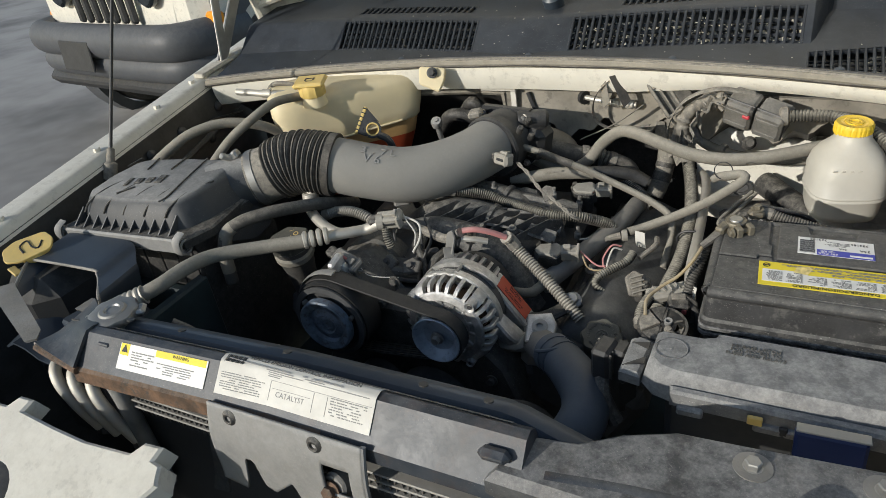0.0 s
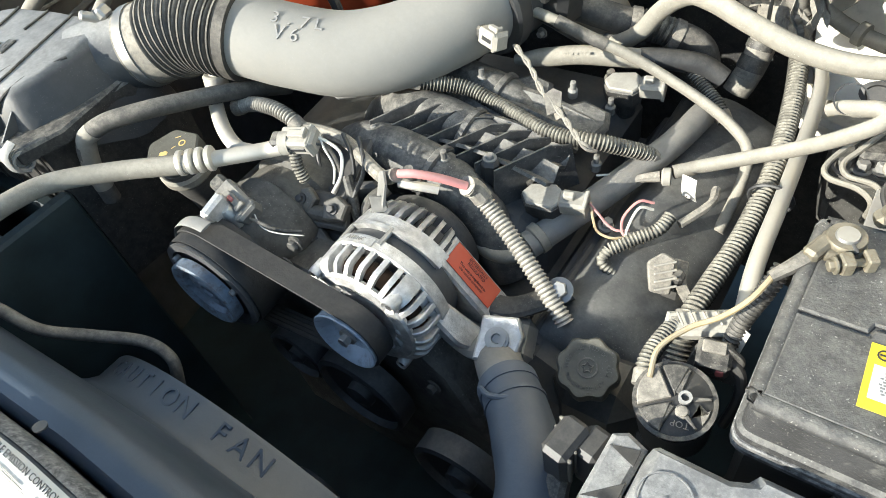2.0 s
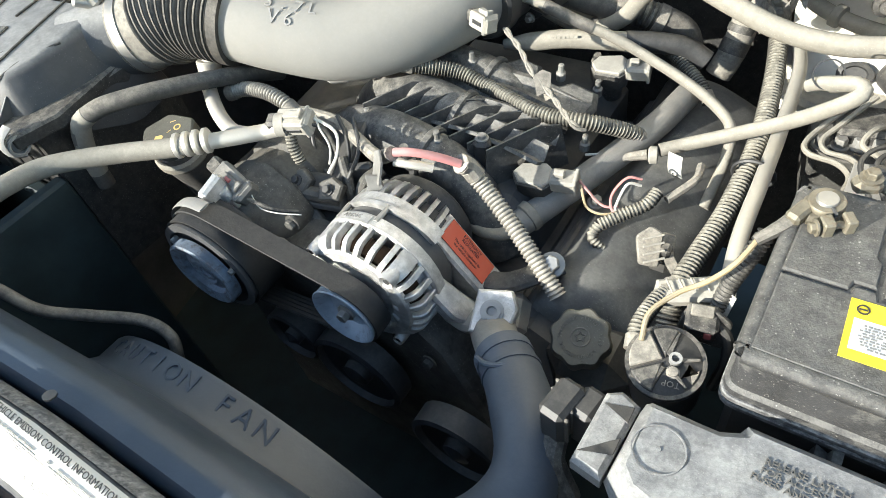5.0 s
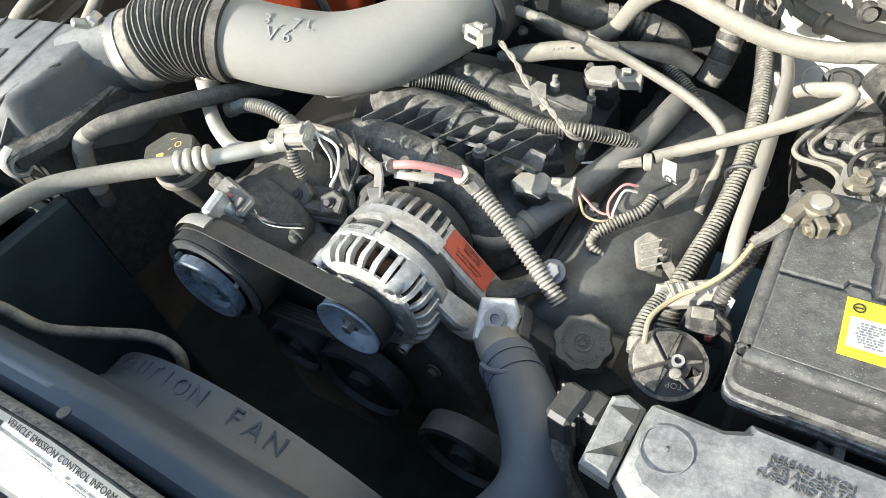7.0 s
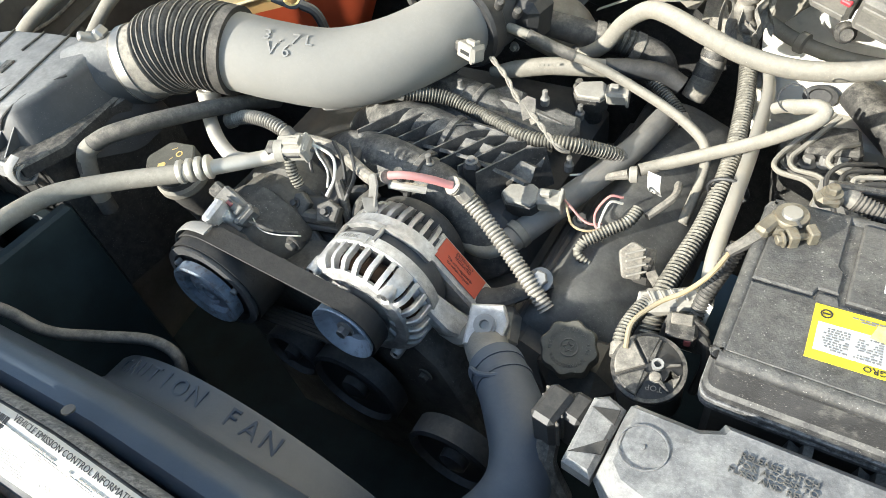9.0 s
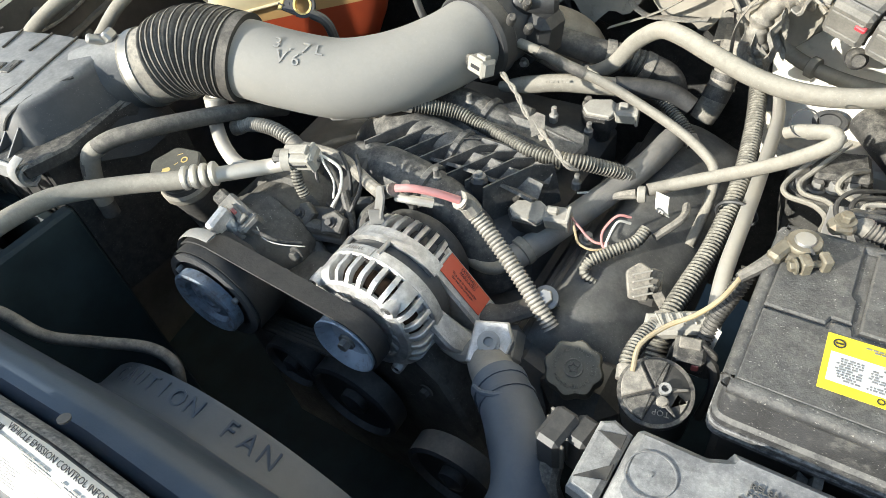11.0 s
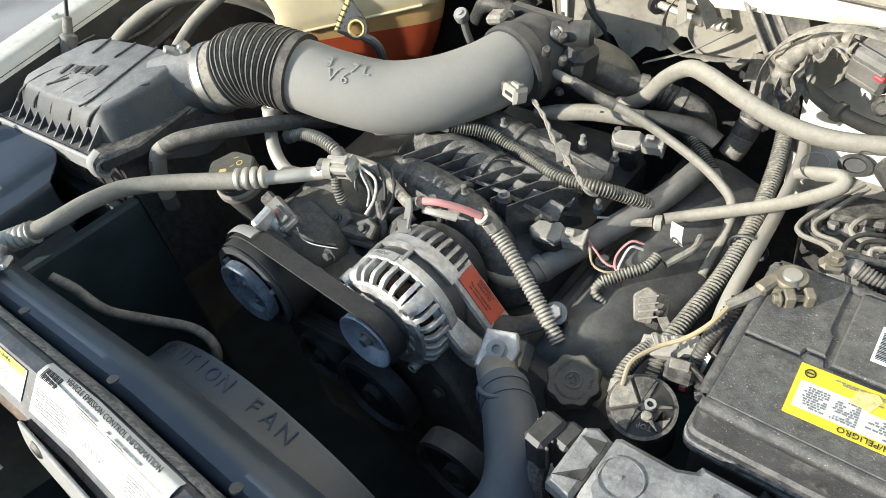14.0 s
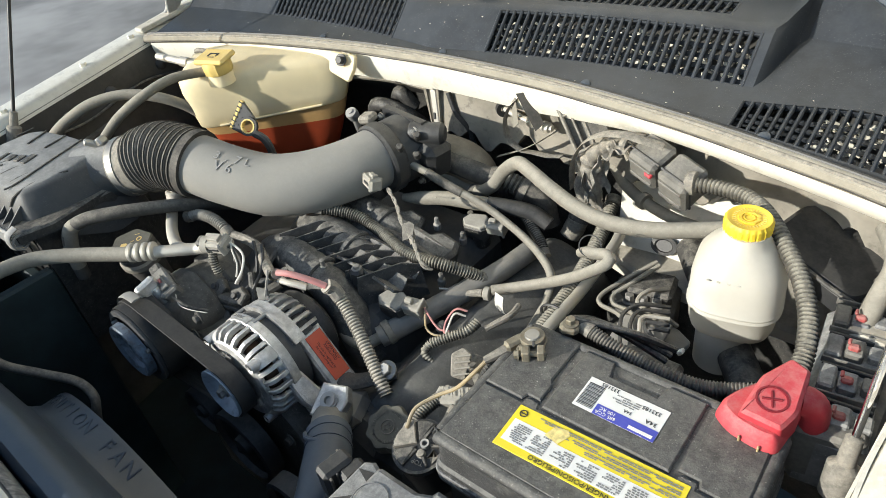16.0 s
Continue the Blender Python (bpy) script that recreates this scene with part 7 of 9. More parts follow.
# ---- battery side ----
BX0, BX1, BY0, BY1, BZ = 0.035, 0.300, 0.722, 0.900, 0.9545
bt = thing("car_battery", ((BX0 + BX1) / 2, (BY0 + BY1) / 2, 0.75), "black car battery with dusty top, warning labels and carry slot", "battery")
part("case", box((0.252, 0.165, 0.165), 0.006, T(0.1675, 0.811, 0.828)), M_BATT_SIDE, bt)
part("lip", prism(rounded_poly([(BX0, BY0), (BX1, BY0), (BX1, BY1), (BX0, BY1)], 0.014), 0.905, 0.914, None, 0.003), M_BATTERY, bt)
SH = [(0.17, BY1 - 0.0070), (BX0 + 0.015, BY1 - 0.0075), (BX0 + 0.0095, BY1 - 0.0105), (BX0 + 0.0075, BY1 - 0.016), (BX0 + 0.0070, 0.81), (BX0 + 0.0075, BY0 + 0.016), (BX0 + 0.0095, BY0 + 0.0105), (BX0 + 0.015, BY0 + 0.0075), (0.17, BY0 + 0.0070), (BX1 - 0.015, BY0 + 0.0075), (BX1 - 0.0095, BY0 + 0.0105), (BX1 - 0.0075, BY0 + 0.016), (BX1 - 0.0070, 0.81), (BX1 - 0.0075, BY1 - 0.016), (BX1 - 0.0095, BY1 - 0.0105), (BX1 - 0.015, BY1 - 0.0075), (0.17, BY1 - 0.0070)]
part("shoulder", sweep([(x, y, BZ - 0.0068) for x, y in SH], 0.0068, 14, 0.004), M_BATTERY, bt, "rounded worn shoulder")
part("lid", prism(rounded_poly([(BX0 + 0.003, BY0 + 0.003), (BX1 - 0.003, BY0 + 0.003), (BX1 - 0.003, BY1 - 0.003), (BX0 + 0.003, BY1 - 0.003)], 0.014), 0.914, BZ - 0.002, None, 0.009, 0.001), M_BATTERY, bt)


def btop(pts, z0, z1, ch=0.0015):
    return prism(pts, z0, z1, None, ch)


# top is made of pieces with grooves between them
part("front_deck", btop([(BX0 + 0.009, BY0 + 0.009), (BX1 - 0.009, BY0 + 0.009), (BX1 - 0.010, 0.801), (0.253, 0.801), (0.252, 0.808), (0.237, 0.808), (0.235, 0.801), (0.105, 0.801), (0.103, 0.808), (0.090, 0.808), (0.088, 0.801), (BX0 + 0.010, 0.801)], 0.945, BZ), M_BATTERY, bt)
part("post_deck", btop([(BX0 + 0.010, 0.8035), (0.0865, 0.8035), (0.089, 0.8105), (0.1025, 0.8105), (0.1025, 0.832), (0.0985, 0.838), (0.0985, 0.893), (BX0 + 0.012, 0.893)], 0.945, BZ + 0.001), M_BATTERY, bt)
part("post_deck", btop([(0.2545, 0.8035), (BX1 - 0.010, 0.8035), (BX1 - 0.012, 0.893), (0.238, 0.893), (0.238, 0.838), (0.234, 0.832), (0.234, 0.8105), (0.252, 0.8105)], 0.945, BZ + 0.001), M_BATTERY, bt)
part("vent_cover", btop([(0.1075, 0.8045), (0.229, 0.8045), (0.229, 0.888), (0.193, 0.888), (0.189, 0.870), (0.143, 0.870), (0.139, 0.888), (0.1075, 0.888)], 0.945, BZ + 0.0015), M_BATTERY, bt)
part("cover_rail", btop([(0.1045, 0.890), (0.232, 0.890), (0.232, 0.896), (0.1045, 0.896)], 0.945, BZ), M_BATTERY, bt)
part("lift_slot", box((0.048, 0.018, 0.004), 0.001, T(0.166, 0.8795, 0.948)), M_BATT_SIDE, bt)
for i in range(2):
    part("edge_rib", prism(rounded_poly([(BX0 - 0.001, BY0 - 0.002 + 0.001 * i), (BX1 + 0.001, BY0 - 0.002 + 0.001 * i), (BX1 + 0.001, BY1), (BX0 - 0.001, BY1)], 0.014), 0.900 - 0.009 * i, 0.9045 - 0.009 * i, None, 0.001), M_SCUFF, bt, "scuffed rib")
FLIP = Matrix.Rotation(math.pi, 4, "Z")
MY = T(0.1700, 0.7750, BZ, 0, 0, 1.8)
ylab = part("warning_label", box((0.159, 0.049, 0.0006), 0.0002, MY @ T(0, 0, 0.0003)), M_LABEL_Y, bt, "yellow and white danger label, upside down")
part("panel", prism([(-0.0755, -0.0165), (0.0755, -0.0165), (0.0755, 0.003), (-0.030, 0.003), (-0.030, 0.0085), (-0.0755, 0.0085)], 0.0006, 0.0009, MY, 0.0001), M_LABEL, ylab)
part("text", lettering("DANGER/POISON/PELIGRO", 0.0050, 0.0003, MY @ T(-0.004, -0.0203, 0.0010) @ FLIP), M_INK, ylab)
for k, (x, w, y, hh_) in enumerate(((-0.064, 0.018, -0.005, 0.020), (-0.044, 0.018, -0.005, 0.020), (-0.021, 0.020, -0.0075, 0.016), (0.002, 0.020, -0.0075, 0.016), (0.025, 0.020, -0.0075, 0.016), (0.046, 0.017, -0.0075, 0.016), (0.065, 0.016, -0.0075, 0.016))):
    part("print_line", print_bars(w, hh_, 9 if hh_ > 0.018 else 7, MY @ T(x, y, 0.0010) @ FLIP, 20 + k, gap=0.42, chunk=0.0032, fill=0.85), M_INK_GREY, ylab)
for k, y in enumerate((0.0060, 0.0115, 0.0170)):
    part("print_line", print_bars(0.104 if k < 1 else 0.138, 0.0040, 2, MY @ T(0.023 if k < 1 else 0.006, y + 0.0015, 0.0009) @ FLIP, 31 + k, gap=0.45, chunk=0.005, fill=0.88), M_INK_GREY, ylab)
part("symbol", join(ring(0.003, 0.004, 0, 0.0004, MY @ T(-0.0715, 0.0165, 0.0008), 16), box((0.005, 0.0012, 0.0004), 0.0001, MY @ T(-0.0715, 0.0165, 0.001))), M_INK, ylab)
part("scuff", prism([(-0.044, 0.006), (-0.030, 0.003), (-0.024, 0.016), (-0.028, 0.021), (-0.040, 0.018)], 0.0012, 0.0013, MY, 0.00002), material("rubbed_yellow_label", (0.74, 0.60, 0.24), 0.7, var=0.25, scale=160), ylab, "rubbed pale patch")
wlab = part("maker_label", box((0.078, 0.038, 0.0006), 0.0002, T(0.1675, 0.8415, BZ + 0.0019)), M_LABEL, bt, "white and blue maker's label, upside down")
part("blue_band", box((0.058, 0.0125, 0.0003), 0.0001, T(0.1775, 0.8285, BZ + 0.0024)), M_LABEL_B, wlab)
part("text", lettering("685 CCA\n100 RC", 0.0038, 0.0002, T(0.160, 0.8285, BZ + 0.0027) @ FLIP), M_LABEL, wlab)
part("brand_shape", box((0.022, 0.0035, 0.0003), 0.001, T(0.193, 0.8262, BZ + 0.0027, 0, 0, 0)), M_LABEL, wlab, "white brand mark")
part("text", lettering("34A", 0.0048, 0.0002, T(0.197, 0.840, BZ + 0.0025) @ FLIP), M_INK, wlab)
part("text", lettering("34A", 0.0035, 0.0002, T(0.175, 0.840, BZ + 0.0025) @ FLIP), M_INK, wlab)
part("text", lettering("333185", 0.0045, 0.0002, T(0.150, 0.857, BZ + 0.0025) @ FLIP), M_INK, wlab)
part("text", lettering("333185", 0.0045, 0.0002, T(0.192, 0.8525, BZ + 0.0025) @ FLIP), M_INK, wlab)
part("barcode", join(*[box((0.016, 0.0005 + 0.0003 * (i % 3), 0.0003), 0.0001, T(0.1385, 0.826 + 0.0016 * i, BZ + 0.0024)) for i in range(18)]), M_INK, wlab)
part("print_line", print_bars(0.028, 0.010, 4, T(0.168, 0.849, BZ + 0.0023) @ FLIP, 41, gap=0.55, chunk=0.006), M_INK_GREY, wlab)
# negative terminal clamp
nc = thing("battery_clamp", (0.055, 0.872, BZ), "corroded battery terminal clamp with a bright post", "battery clamp")
mn = frame_at((0.057, 0.869, BZ + 0.001), (0, -0.06, 1), (0.8, 0.5, 0)) @ Matrix.Scale(0.84, 4)
part("collar", lathe([(0.0085, 0.004), (0.0145, 0.004), (0.0155, 0.006), (0.0155, 0.012), (0.0145, 0.0135), (0.0098, 0.0135)], mn, 28), M_TIN, nc)
part("post", lathe([(0.0098, 0), (0.0094, 0.0145), (0.0085, 0.016), (0, 0.016)], mn, 28), M_STEEL, nc, "bright lead post")
part("jaw", box((0.010, 0.014, 0.017), 0.0015, mn @ T(-0.008, -0.024, 0.008)), M_TIN, nc)
part("jaw", box((0.009, 0.014, 0.016), 0.0015, mn @ T(0.010, -0.023, 0.008)), M_TIN, nc)
part("slit", box((0.003, 0.010, 0.003), 0.0005, mn @ T(0.001, -0.013, 0.0128)), M_DARK, nc)
part("saddle", prism([(-0.020, -0.014), (0.008, -0.018), (0.014, -0.010), (0.017, 0.002), (0.012, 0.014), (0.0, 0.018), (-0.012, 0.014), (-0.019, 0.004)], 0.001, 0.008, mn, 0.003), M_TIN, nc)
part("clamp_bolt", join(lathe([(0.0035, 0), (0.0035, 0.034)], mn @ T(-0.018, -0.024, 0.008, 0, 90), 10), bolt(0.0052, 0.006, mn @ T(-0.016, -0.024, 0.008, 0, -90))), M_TIN, nc)
part("lug", box((0.026, 0.014, 0.012), 0.003, mn @ T(-0.022, -0.004, 0.006, 0, 0, 35)), M_TIN, nc)
part("rear_nut", join(box((0.020, 0.016, 0.012), 0.004, T(0.078, 0.905, 0.958, 0, 0, 20)), bolt(0.0055, 0.008, T(0.079, 0.906, 0.963))), M_TIN, nc)
gw = thing("ground_cable", (0.02, 0.84, 0.93), "yellow-tan ground wire with a taped sleeve", "cable")
part("sleeve", sweep([(0.044, 0.858, 0.957), (0.036, 0.846, 0.952), (0.022, 0.832, 0.943)], 0.0075, 10, 0.005, radius=lambda u: 0.95 - 0.35 * u), M_RUBBER, gw)
part("wire", sweep([(0.024, 0.836, 0.944), (0.015, 0.815, 0.932), (0.0, 0.806, 0.912), (-0.018, 0.795, 0.900), (-0.032, 0.772, 0.893), (-0.030, 0.752, 0.882)], 0.0022, 8, 0.004), M_WIRE_Y, gw)
part("grey_lead", sweep([(0.027, 0.846, 0.940), (0.021, 0.833, 0.920), (0.014, 0.824, 0.895), (0.010, 0.815, 0.866)], 0.0075, 14, ribs=0.0016, pitch=0.0040), M_BLACK, gw, "", 60)
# red terminal cover
rd = thing("terminal_cover", (0.275, 0.87, BZ), "faded red plastic battery terminal cover with a plus sign", "terminal cover")
part("shell", prism(rounded_poly([(0.236, 0.889), (0.238, 0.877), (0.253, 0.867), (0.278, 0.8625), (0.2925, 0.866), (0.295, 0.885), (0.298, 0.915), (0.290, 0.945), (0.268, 0.945), (0.244, 0.908)], 0.007), BZ, BZ + 0.017, None, 0.004, 0.003), M_RED, rd)
mr = frame_at((0.272, 0.896, BZ + 0.016), (0.03, -0.16, 1), (0.97, 0.1, 0))
hump = part("hump", prism(rounded_poly([(-0.020, -0.020), (0.017, -0.025), (0.026, -0.004), (0.027, 0.044), (0.008, 0.053), (-0.012, 0.024)], 0.005), -0.014, 0.013, mr, 0.003, 0.002), M_RED, rd)
part("plus", join(ring(0.0112, 0.0128, 0.0128, 0.0140, mr @ T(0.003, 0.002, 0), 32), box((0.016, 0.0020, 0.0016), 0.0004, mr @ T(0.003, 0.002, 0.0134, 0, 0, 14)), box((0.0020, 0.016, 0.0016), 0.0004, mr @ T(0.003, 0.002, 0.0134, 0, 0, 14))), material("dark_red", (0.20, 0.012, 0.02), 0.6, var=0.1), hump, "dark raised plus sign in a ring")
part("cable_boot", sweep([(0.288, 0.922, 0.966), (0.296, 0.928, 0.963), (0.303, 0.931, 0.955), (0.305, 0.932, 0.935)], 0.0135, 18, 0.004), M_RED, rd, "rounded boot over the cable end")
for k in range(2):
    part("split_tab", box((0.0018, 0.003, 0.007), 0.0006, T(0.263 + 0.016 * k, 0.8645 - 0.0022 * k, BZ + 0.003, 0, 6 * (k % 3 - 1))), M_WIRE_Y, rd, "frayed tan thread under the cover")

# fuse and relay box in front of the battery
fb = thing("fuse_box", (0.15, 0.66, 0.80), "grey dusty fuse box cover with raised lettering and latch tabs", "fuse box")
part("body", box((0.39, 0.062, 0.09), 0.008, T(0.21, 0.665, 0.835)), M_BLACK_CLEAN, fb)
part("cover", prism([(-0.011, 0.634), (0.004, 0.618), (0.026, 0.612), (0.42, 0.612), (0.42, 0.712), (0.25, 0.712), (0.25, 0.708), (0.056, 0.708), (0.053, 0.700), (0.044, 0.696), (-0.002, 0.696), (-0.009, 0.690)], 0.880, 0.9155, None, 0.006, 0.006), M_FUSE, fb)
part("front_skirt", prism([(0.024, 0.604), (0.42, 0.600), (0.42, 0.615), (0.022, 0.616)], 0.884, 0.903, None, 0.003), M_FUSE, fb)
part("end_tab", prism([(-0.036, 0.634), (-0.012, 0.630), (-0.008, 0.694), (-0.024, 0.700), (-0.034, 0.694)], 0.876, 0.892, None, 0.004), M_FUSE, fb)
part("tab_wedge", prism([(-0.034, 0.642), (-0.011, 0.650), (-0.011, 0.664)], 0.8915, 0.8926, None, 0.0004), M_BLACK_CLEAN, fb, "dark moulded recess")
part("tab_wedge", prism([(-0.032, 0.684), (-0.011, 0.676), (-0.011, 0.690)], 0.8915, 0.8926, None, 0.0004), M_BLACK_CLEAN, fb, "dark moulded recess")
part("moulded_ring", ring(0.0165, 0.0175, 0, 0.0012, T(0.016, 0.657, 0.9155), 36), M_FUSE, fb)
part("dimple", lathe([(0.0018, 0), (0.0015, 0.001), (0, 0.001)], T(0.016, 0.657, 0.9155), 10), M_FUSE, fb)
part("raised_lettering", lettering("RELEASE LATCH\nFOR ACCESS TO\nFUSES AND RELAYS", 0.0050, 0.0010, T(0.099, 0.674, 0.9162)), material("worn_letters", (0.09, 0.09, 0.085), 0.7, dust=0.3, var=0.2), fb, "dark raised lettering")
for x in (0.045, 0.118, 0.145, 0.185):
    part("latch", box((0.026, 0.010, 0.010), 0.002, T(x, 0.602, 0.883)), M_FUSE, fb)
for x in (0.132, 0.163):
    part("latch_gap", box((0.008, 0.004, 0.010), 0.001, T(x, 0.5990, 0.886)), M_BLACK_CLEAN, fb)
for x in (0.10, 0.145):
    part("rear_hook", prism([(0, 0), (0.02, 0), (0.018, 0.018), (0.012, 0.016), (0.010, 0.008), (0.002, 0.014)], 0, 0.012, frame_at((x, 0.722, 0.875), (0, -1, 0), (1, 0, 0)), 0.002), M_BLACK, fb)
part("chip", box((0.014, 0.005, 0.010), 0.001, T(0.106, 0.5985, 0.893)), M_YELLOW_FADED, fb)
bc = thing("plastic_case", (0.17, 0.58, 0.84), "dark blue plastic case with a bright rim below the fuse box", "case")
part("body", box((0.060, 0.012, 0.05), 0.003, T(0.171, 0.586, 0.884, 0, -2)), material("blue_case", (0.02, 0.035, 0.12), 0.35, var=0.1), bc)
part("rim", box((0.060, 0.012, 0.002), 0.0006, T(0.171, 0.5862, 0.9102, 0, -2)), M_ALU, bc, "bright metal rim")
pk = thing("grey_connector_block", (-0.05, 0.67, 0.84), "grey wiring connector beside the fuse box", "connector")
part("housing", join(box((0.022, 0.036, 0.044), 0.004, T(-0.062, 0.676, 0.866, 0, 0, -10)), box((0.020, 0.028, 0.050), 0.004, T(-0.044, 0.684, 0.858, 0, 0, -10))), M_BLACK_CLEAN, pk)
for k in range(4):
    part("ridge", box((0.024, 0.003, 0.036), 0.001, T(-0.062, 0.664 + 0.008 * k, 0.866, 0, 0, -10)), M_RUBBER, pk)
part("rib", box((0.030, 0.005, 0.038), 0.001, T(-0.058, 0.683, 0.862, 0, 0, -18)), M_SHROUD, pk)
part("tail", sweep([(-0.062, 0.665, 0.845), (-0.058, 0.650, 0.83), (-0.04, 0.64, 0.80)], 0.010, 10, 0.005), M_BLACK, pk)

# round purge unit
pu = thing("vacuum_unit", (-0.01, 0.75, 0.80), "round black vacuum unit with a ribbed dusty top", "vacuum unit")
mu = frame_at((-0.008, 0.748, 0.868), (0.0, -0.22, 0.97), (1, 0, 0)) @ Matrix.Scale(0.84, 4)
part("body", lathe([(0.034, -0.07), (0.036, -0.01), (0.036, 0.0), (0.033, 0.003)], mu, 36), M_BLACK_CLEAN, pu)
part("top", lathe([(0.0355, 0.002), (0.0355, 0.006), (0.032, 0.0085), (0.010, 0.010), (0, 0.010)], mu, 36), M_BLACK_CLEAN, pu)
for i in range(6):
    if i in (2, 3):
        continue
    mm = mu @ Matrix.Rotation(radians(25 + 60 * i), 4, "Z")
    part("rib", prism([(0.006, -0.003), (0.031, -0.0012), (0.031, 0.0012), (0.006, 0.003)], 0.0085, 0.0125, mm, 0.0008), M_BLACK, pu)
for a0, a1, hh_ in ((88, 132, 0.013), (137, 216, 0.0150), (221, 268, 0.0135)):
    part("sector", prism([(0.003 * math.cos(radians((a0 + a1) / 2)), 0.003 * math.sin(radians((a0 + a1) / 2)))] + [(0.0325 * math.cos(a), 0.0325 * math.sin(a)) for a in np.linspace(radians(a0), radians(a1), 7)], 0.0085, hh_, mu, 0.0012), M_TAPE if a0 == 137 else M_BLACK, pu, "dusty raised sector")
part("sector", prism([(0.021 * math.cos(a), 0.021 * math.sin(a)) for a in np.linspace(radians(12), radians(-28), 5)][::-1] + [(0.031 * math.cos(a), 0.031 * math.sin(a)) for a in np.linspace(radians(-22), radians(8), 5)][::1], 0.0085, 0.0105, mu, 0.0006), M_TAPE, pu, "dusty sliver on the rim")
part("raised_lettering", lettering("TOP", 0.0062, 0.0010, mu @ T(0.012, -0.019, 0.0108, 0, 0, 190)), M_TAPE, pu)
part("spring_boss", lathe([(0.0062, 0.009), (0.0062, 0.0115), (0.0048, 0.012), (0.0048, 0.0145), (0.0036, 0.015), (0, 0.015)], mu @ T(0.010, -0.008, 0), 18), M_TAPE, pu)
part("rim_notch", ring(0.0325, 0.0365, 0.0055, 0.0085, mu, 36), M_BLACK, pu)
part("nipple", lathe([(0.006, 0.009), (0.006, 0.017), (0.0035, 0.017), (0.003, 0.012), (0, 0.012)], mu @ T(0.008, 0.004, 0), 18), M_GREYPL, pu)
part("bracket", prism(rounded_poly([(-0.02, 0), (0.02, 0), (0.022, 0.03), (0.006, 0.038), (-0.016, 0.03)], 0.006), 0, 0.004, frame_at((0.005, 0.795, 0.85), (0, -1, 0.2), (1, 0, 0)), 0.001), M_BLACK, pu)
vp = part("plug", box((0.026, 0.024, 0.024), 0.003, T(0.004, 0.796, 0.872, 12, 0, 12)), M_BLACK, pu)
part("plug_top", box((0.018, 0.010, 0.004), 0.001, T(0.003, 0.797, 0.8855, 12, 0, 12)), M_TAPE, vp, "dusty top of the plug")
part("plug_lead", sweep([(0.016, 0.797, 0.876), (0.026, 0.793, 0.868), (0.030, 0.785, 0.845), (0.026, 0.78, 0.81)], 0.0045, 10, 0.004), M_BLACK_CLEAN, vp)
part("red_tab", box((0.006, 0.003, 0.008), 0.001, T(0.012, 0.785, 0.872, 0, 0, 12)), M_RED_OLD, pu)
solid("beige_clip_strip", join(prism([(-0.030, -0.010), (0.024, -0.012), (0.032, 0.0), (0.026, 0.012), (-0.024, 0.012)], -0.006, 0.004, T(-0.016, 0.820, 0.874, 10, -10, 22), 0.003), *[box((0.0018, 0.013, 0.0016), 0.0005, T(-0.030 + 0.009 * i, 0.815 + 0.0036 * i, 0.8795 + 0.0012 * i, 10, -10, 42)) for i in range(5)]), M_BEIGE, "pale beige ribbed wiring clip", "clip")
loom("wiring_loom", [(-0.030, 0.826, 0.868), (-0.037, 0.80, 0.868), (-0.040, 0.775, 0.866), (-0.036, 0.755, 0.86)], 0.008, "short corrugated loom behind the vacuum unit")
solid("hanging_tape", prism([(-0.006, -0.03), (0.006, -0.026), (0.008, 0.03), (-0.004, 0.032)], 0, 0.001, frame_at((0.012, 0.812, 0.86), (-0.3, -0.9, 0.3), (0.9, -0.3, 0)), 0.0003), M_WIRE_W, "torn pale tape scrap hanging from the wiring", "tape")

# wiring near the valve cover
LOOP_A = [(-0.166, 0.936, 0.846), (-0.156, 0.922, 0.836), (-0.149, 0.916, 0.829), (-0.134, 0.914, 0.828), (-0.118, 0.922, 0.828)]
LOOP_B = [(-0.166, 0.934, 0.846), (-0.152, 0.929, 0.838), (-0.145, 0.927, 0.833), (-0.133, 0.925, 0.829), (-0.120, 0.930, 0.829)]
LOOP_C = [(-0.106, 0.955, 0.852), (-0.119, 0.947, 0.856), (-0.130, 0.937, 0.838), (-0.125, 0.924, 0.829), (-0.112, 0.920, 0.830)]
LOOP_D = [(-0.104, 0.948, 0.850), (-0.115, 0.939, 0.856), (-0.121, 0.930, 0.838), (-0.120, 0.922, 0.829), (-0.108, 0.916, 0.832)]
KNOCK = [(-0.088, 0.952, 0.843), (-0.093, 0.934, 0.839), (-0.110, 0.917, 0.834), (-0.128, 0.899, 0.828), (-0.131, 0.888, 0.821), (-0.123, 0.885, 0.814), (-0.110, 0.886, 0.806)]
kb = thing("knock_loom", (-0.11, 0.92, 0.79), "short corrugated loom with a bent end over the valve cover", "wiring loom")
part("loom", sweep(KNOCK[:4], 0.0072, 12, ribs=0.0014, pitch=0.0038), M_LOOM, kb, "", 60)
part("tail", sweep(KNOCK[3:], 0.0066, 12, ribs=0.0012, pitch=0.0038, radius=lambda u: 1 - 0.3 * u), M_LOOM, kb, "", 60)
part("bare_end", sweep([KNOCK[-1], (KNOCK[-1][0] + 0.010, KNOCK[-1][1] - 0.008, KNOCK[-1][2] - 0.004)], 0.0022, 6, 0.003), M_WIRE_W, kb)
part("wire", sweep([(-0.078, 0.953, 0.835), (-0.06, 0.985, 0.842), (-0.062, 1.01, 0.84)], 0.0045, 8, 0.004), M_TAPE, kb, "taped wires")
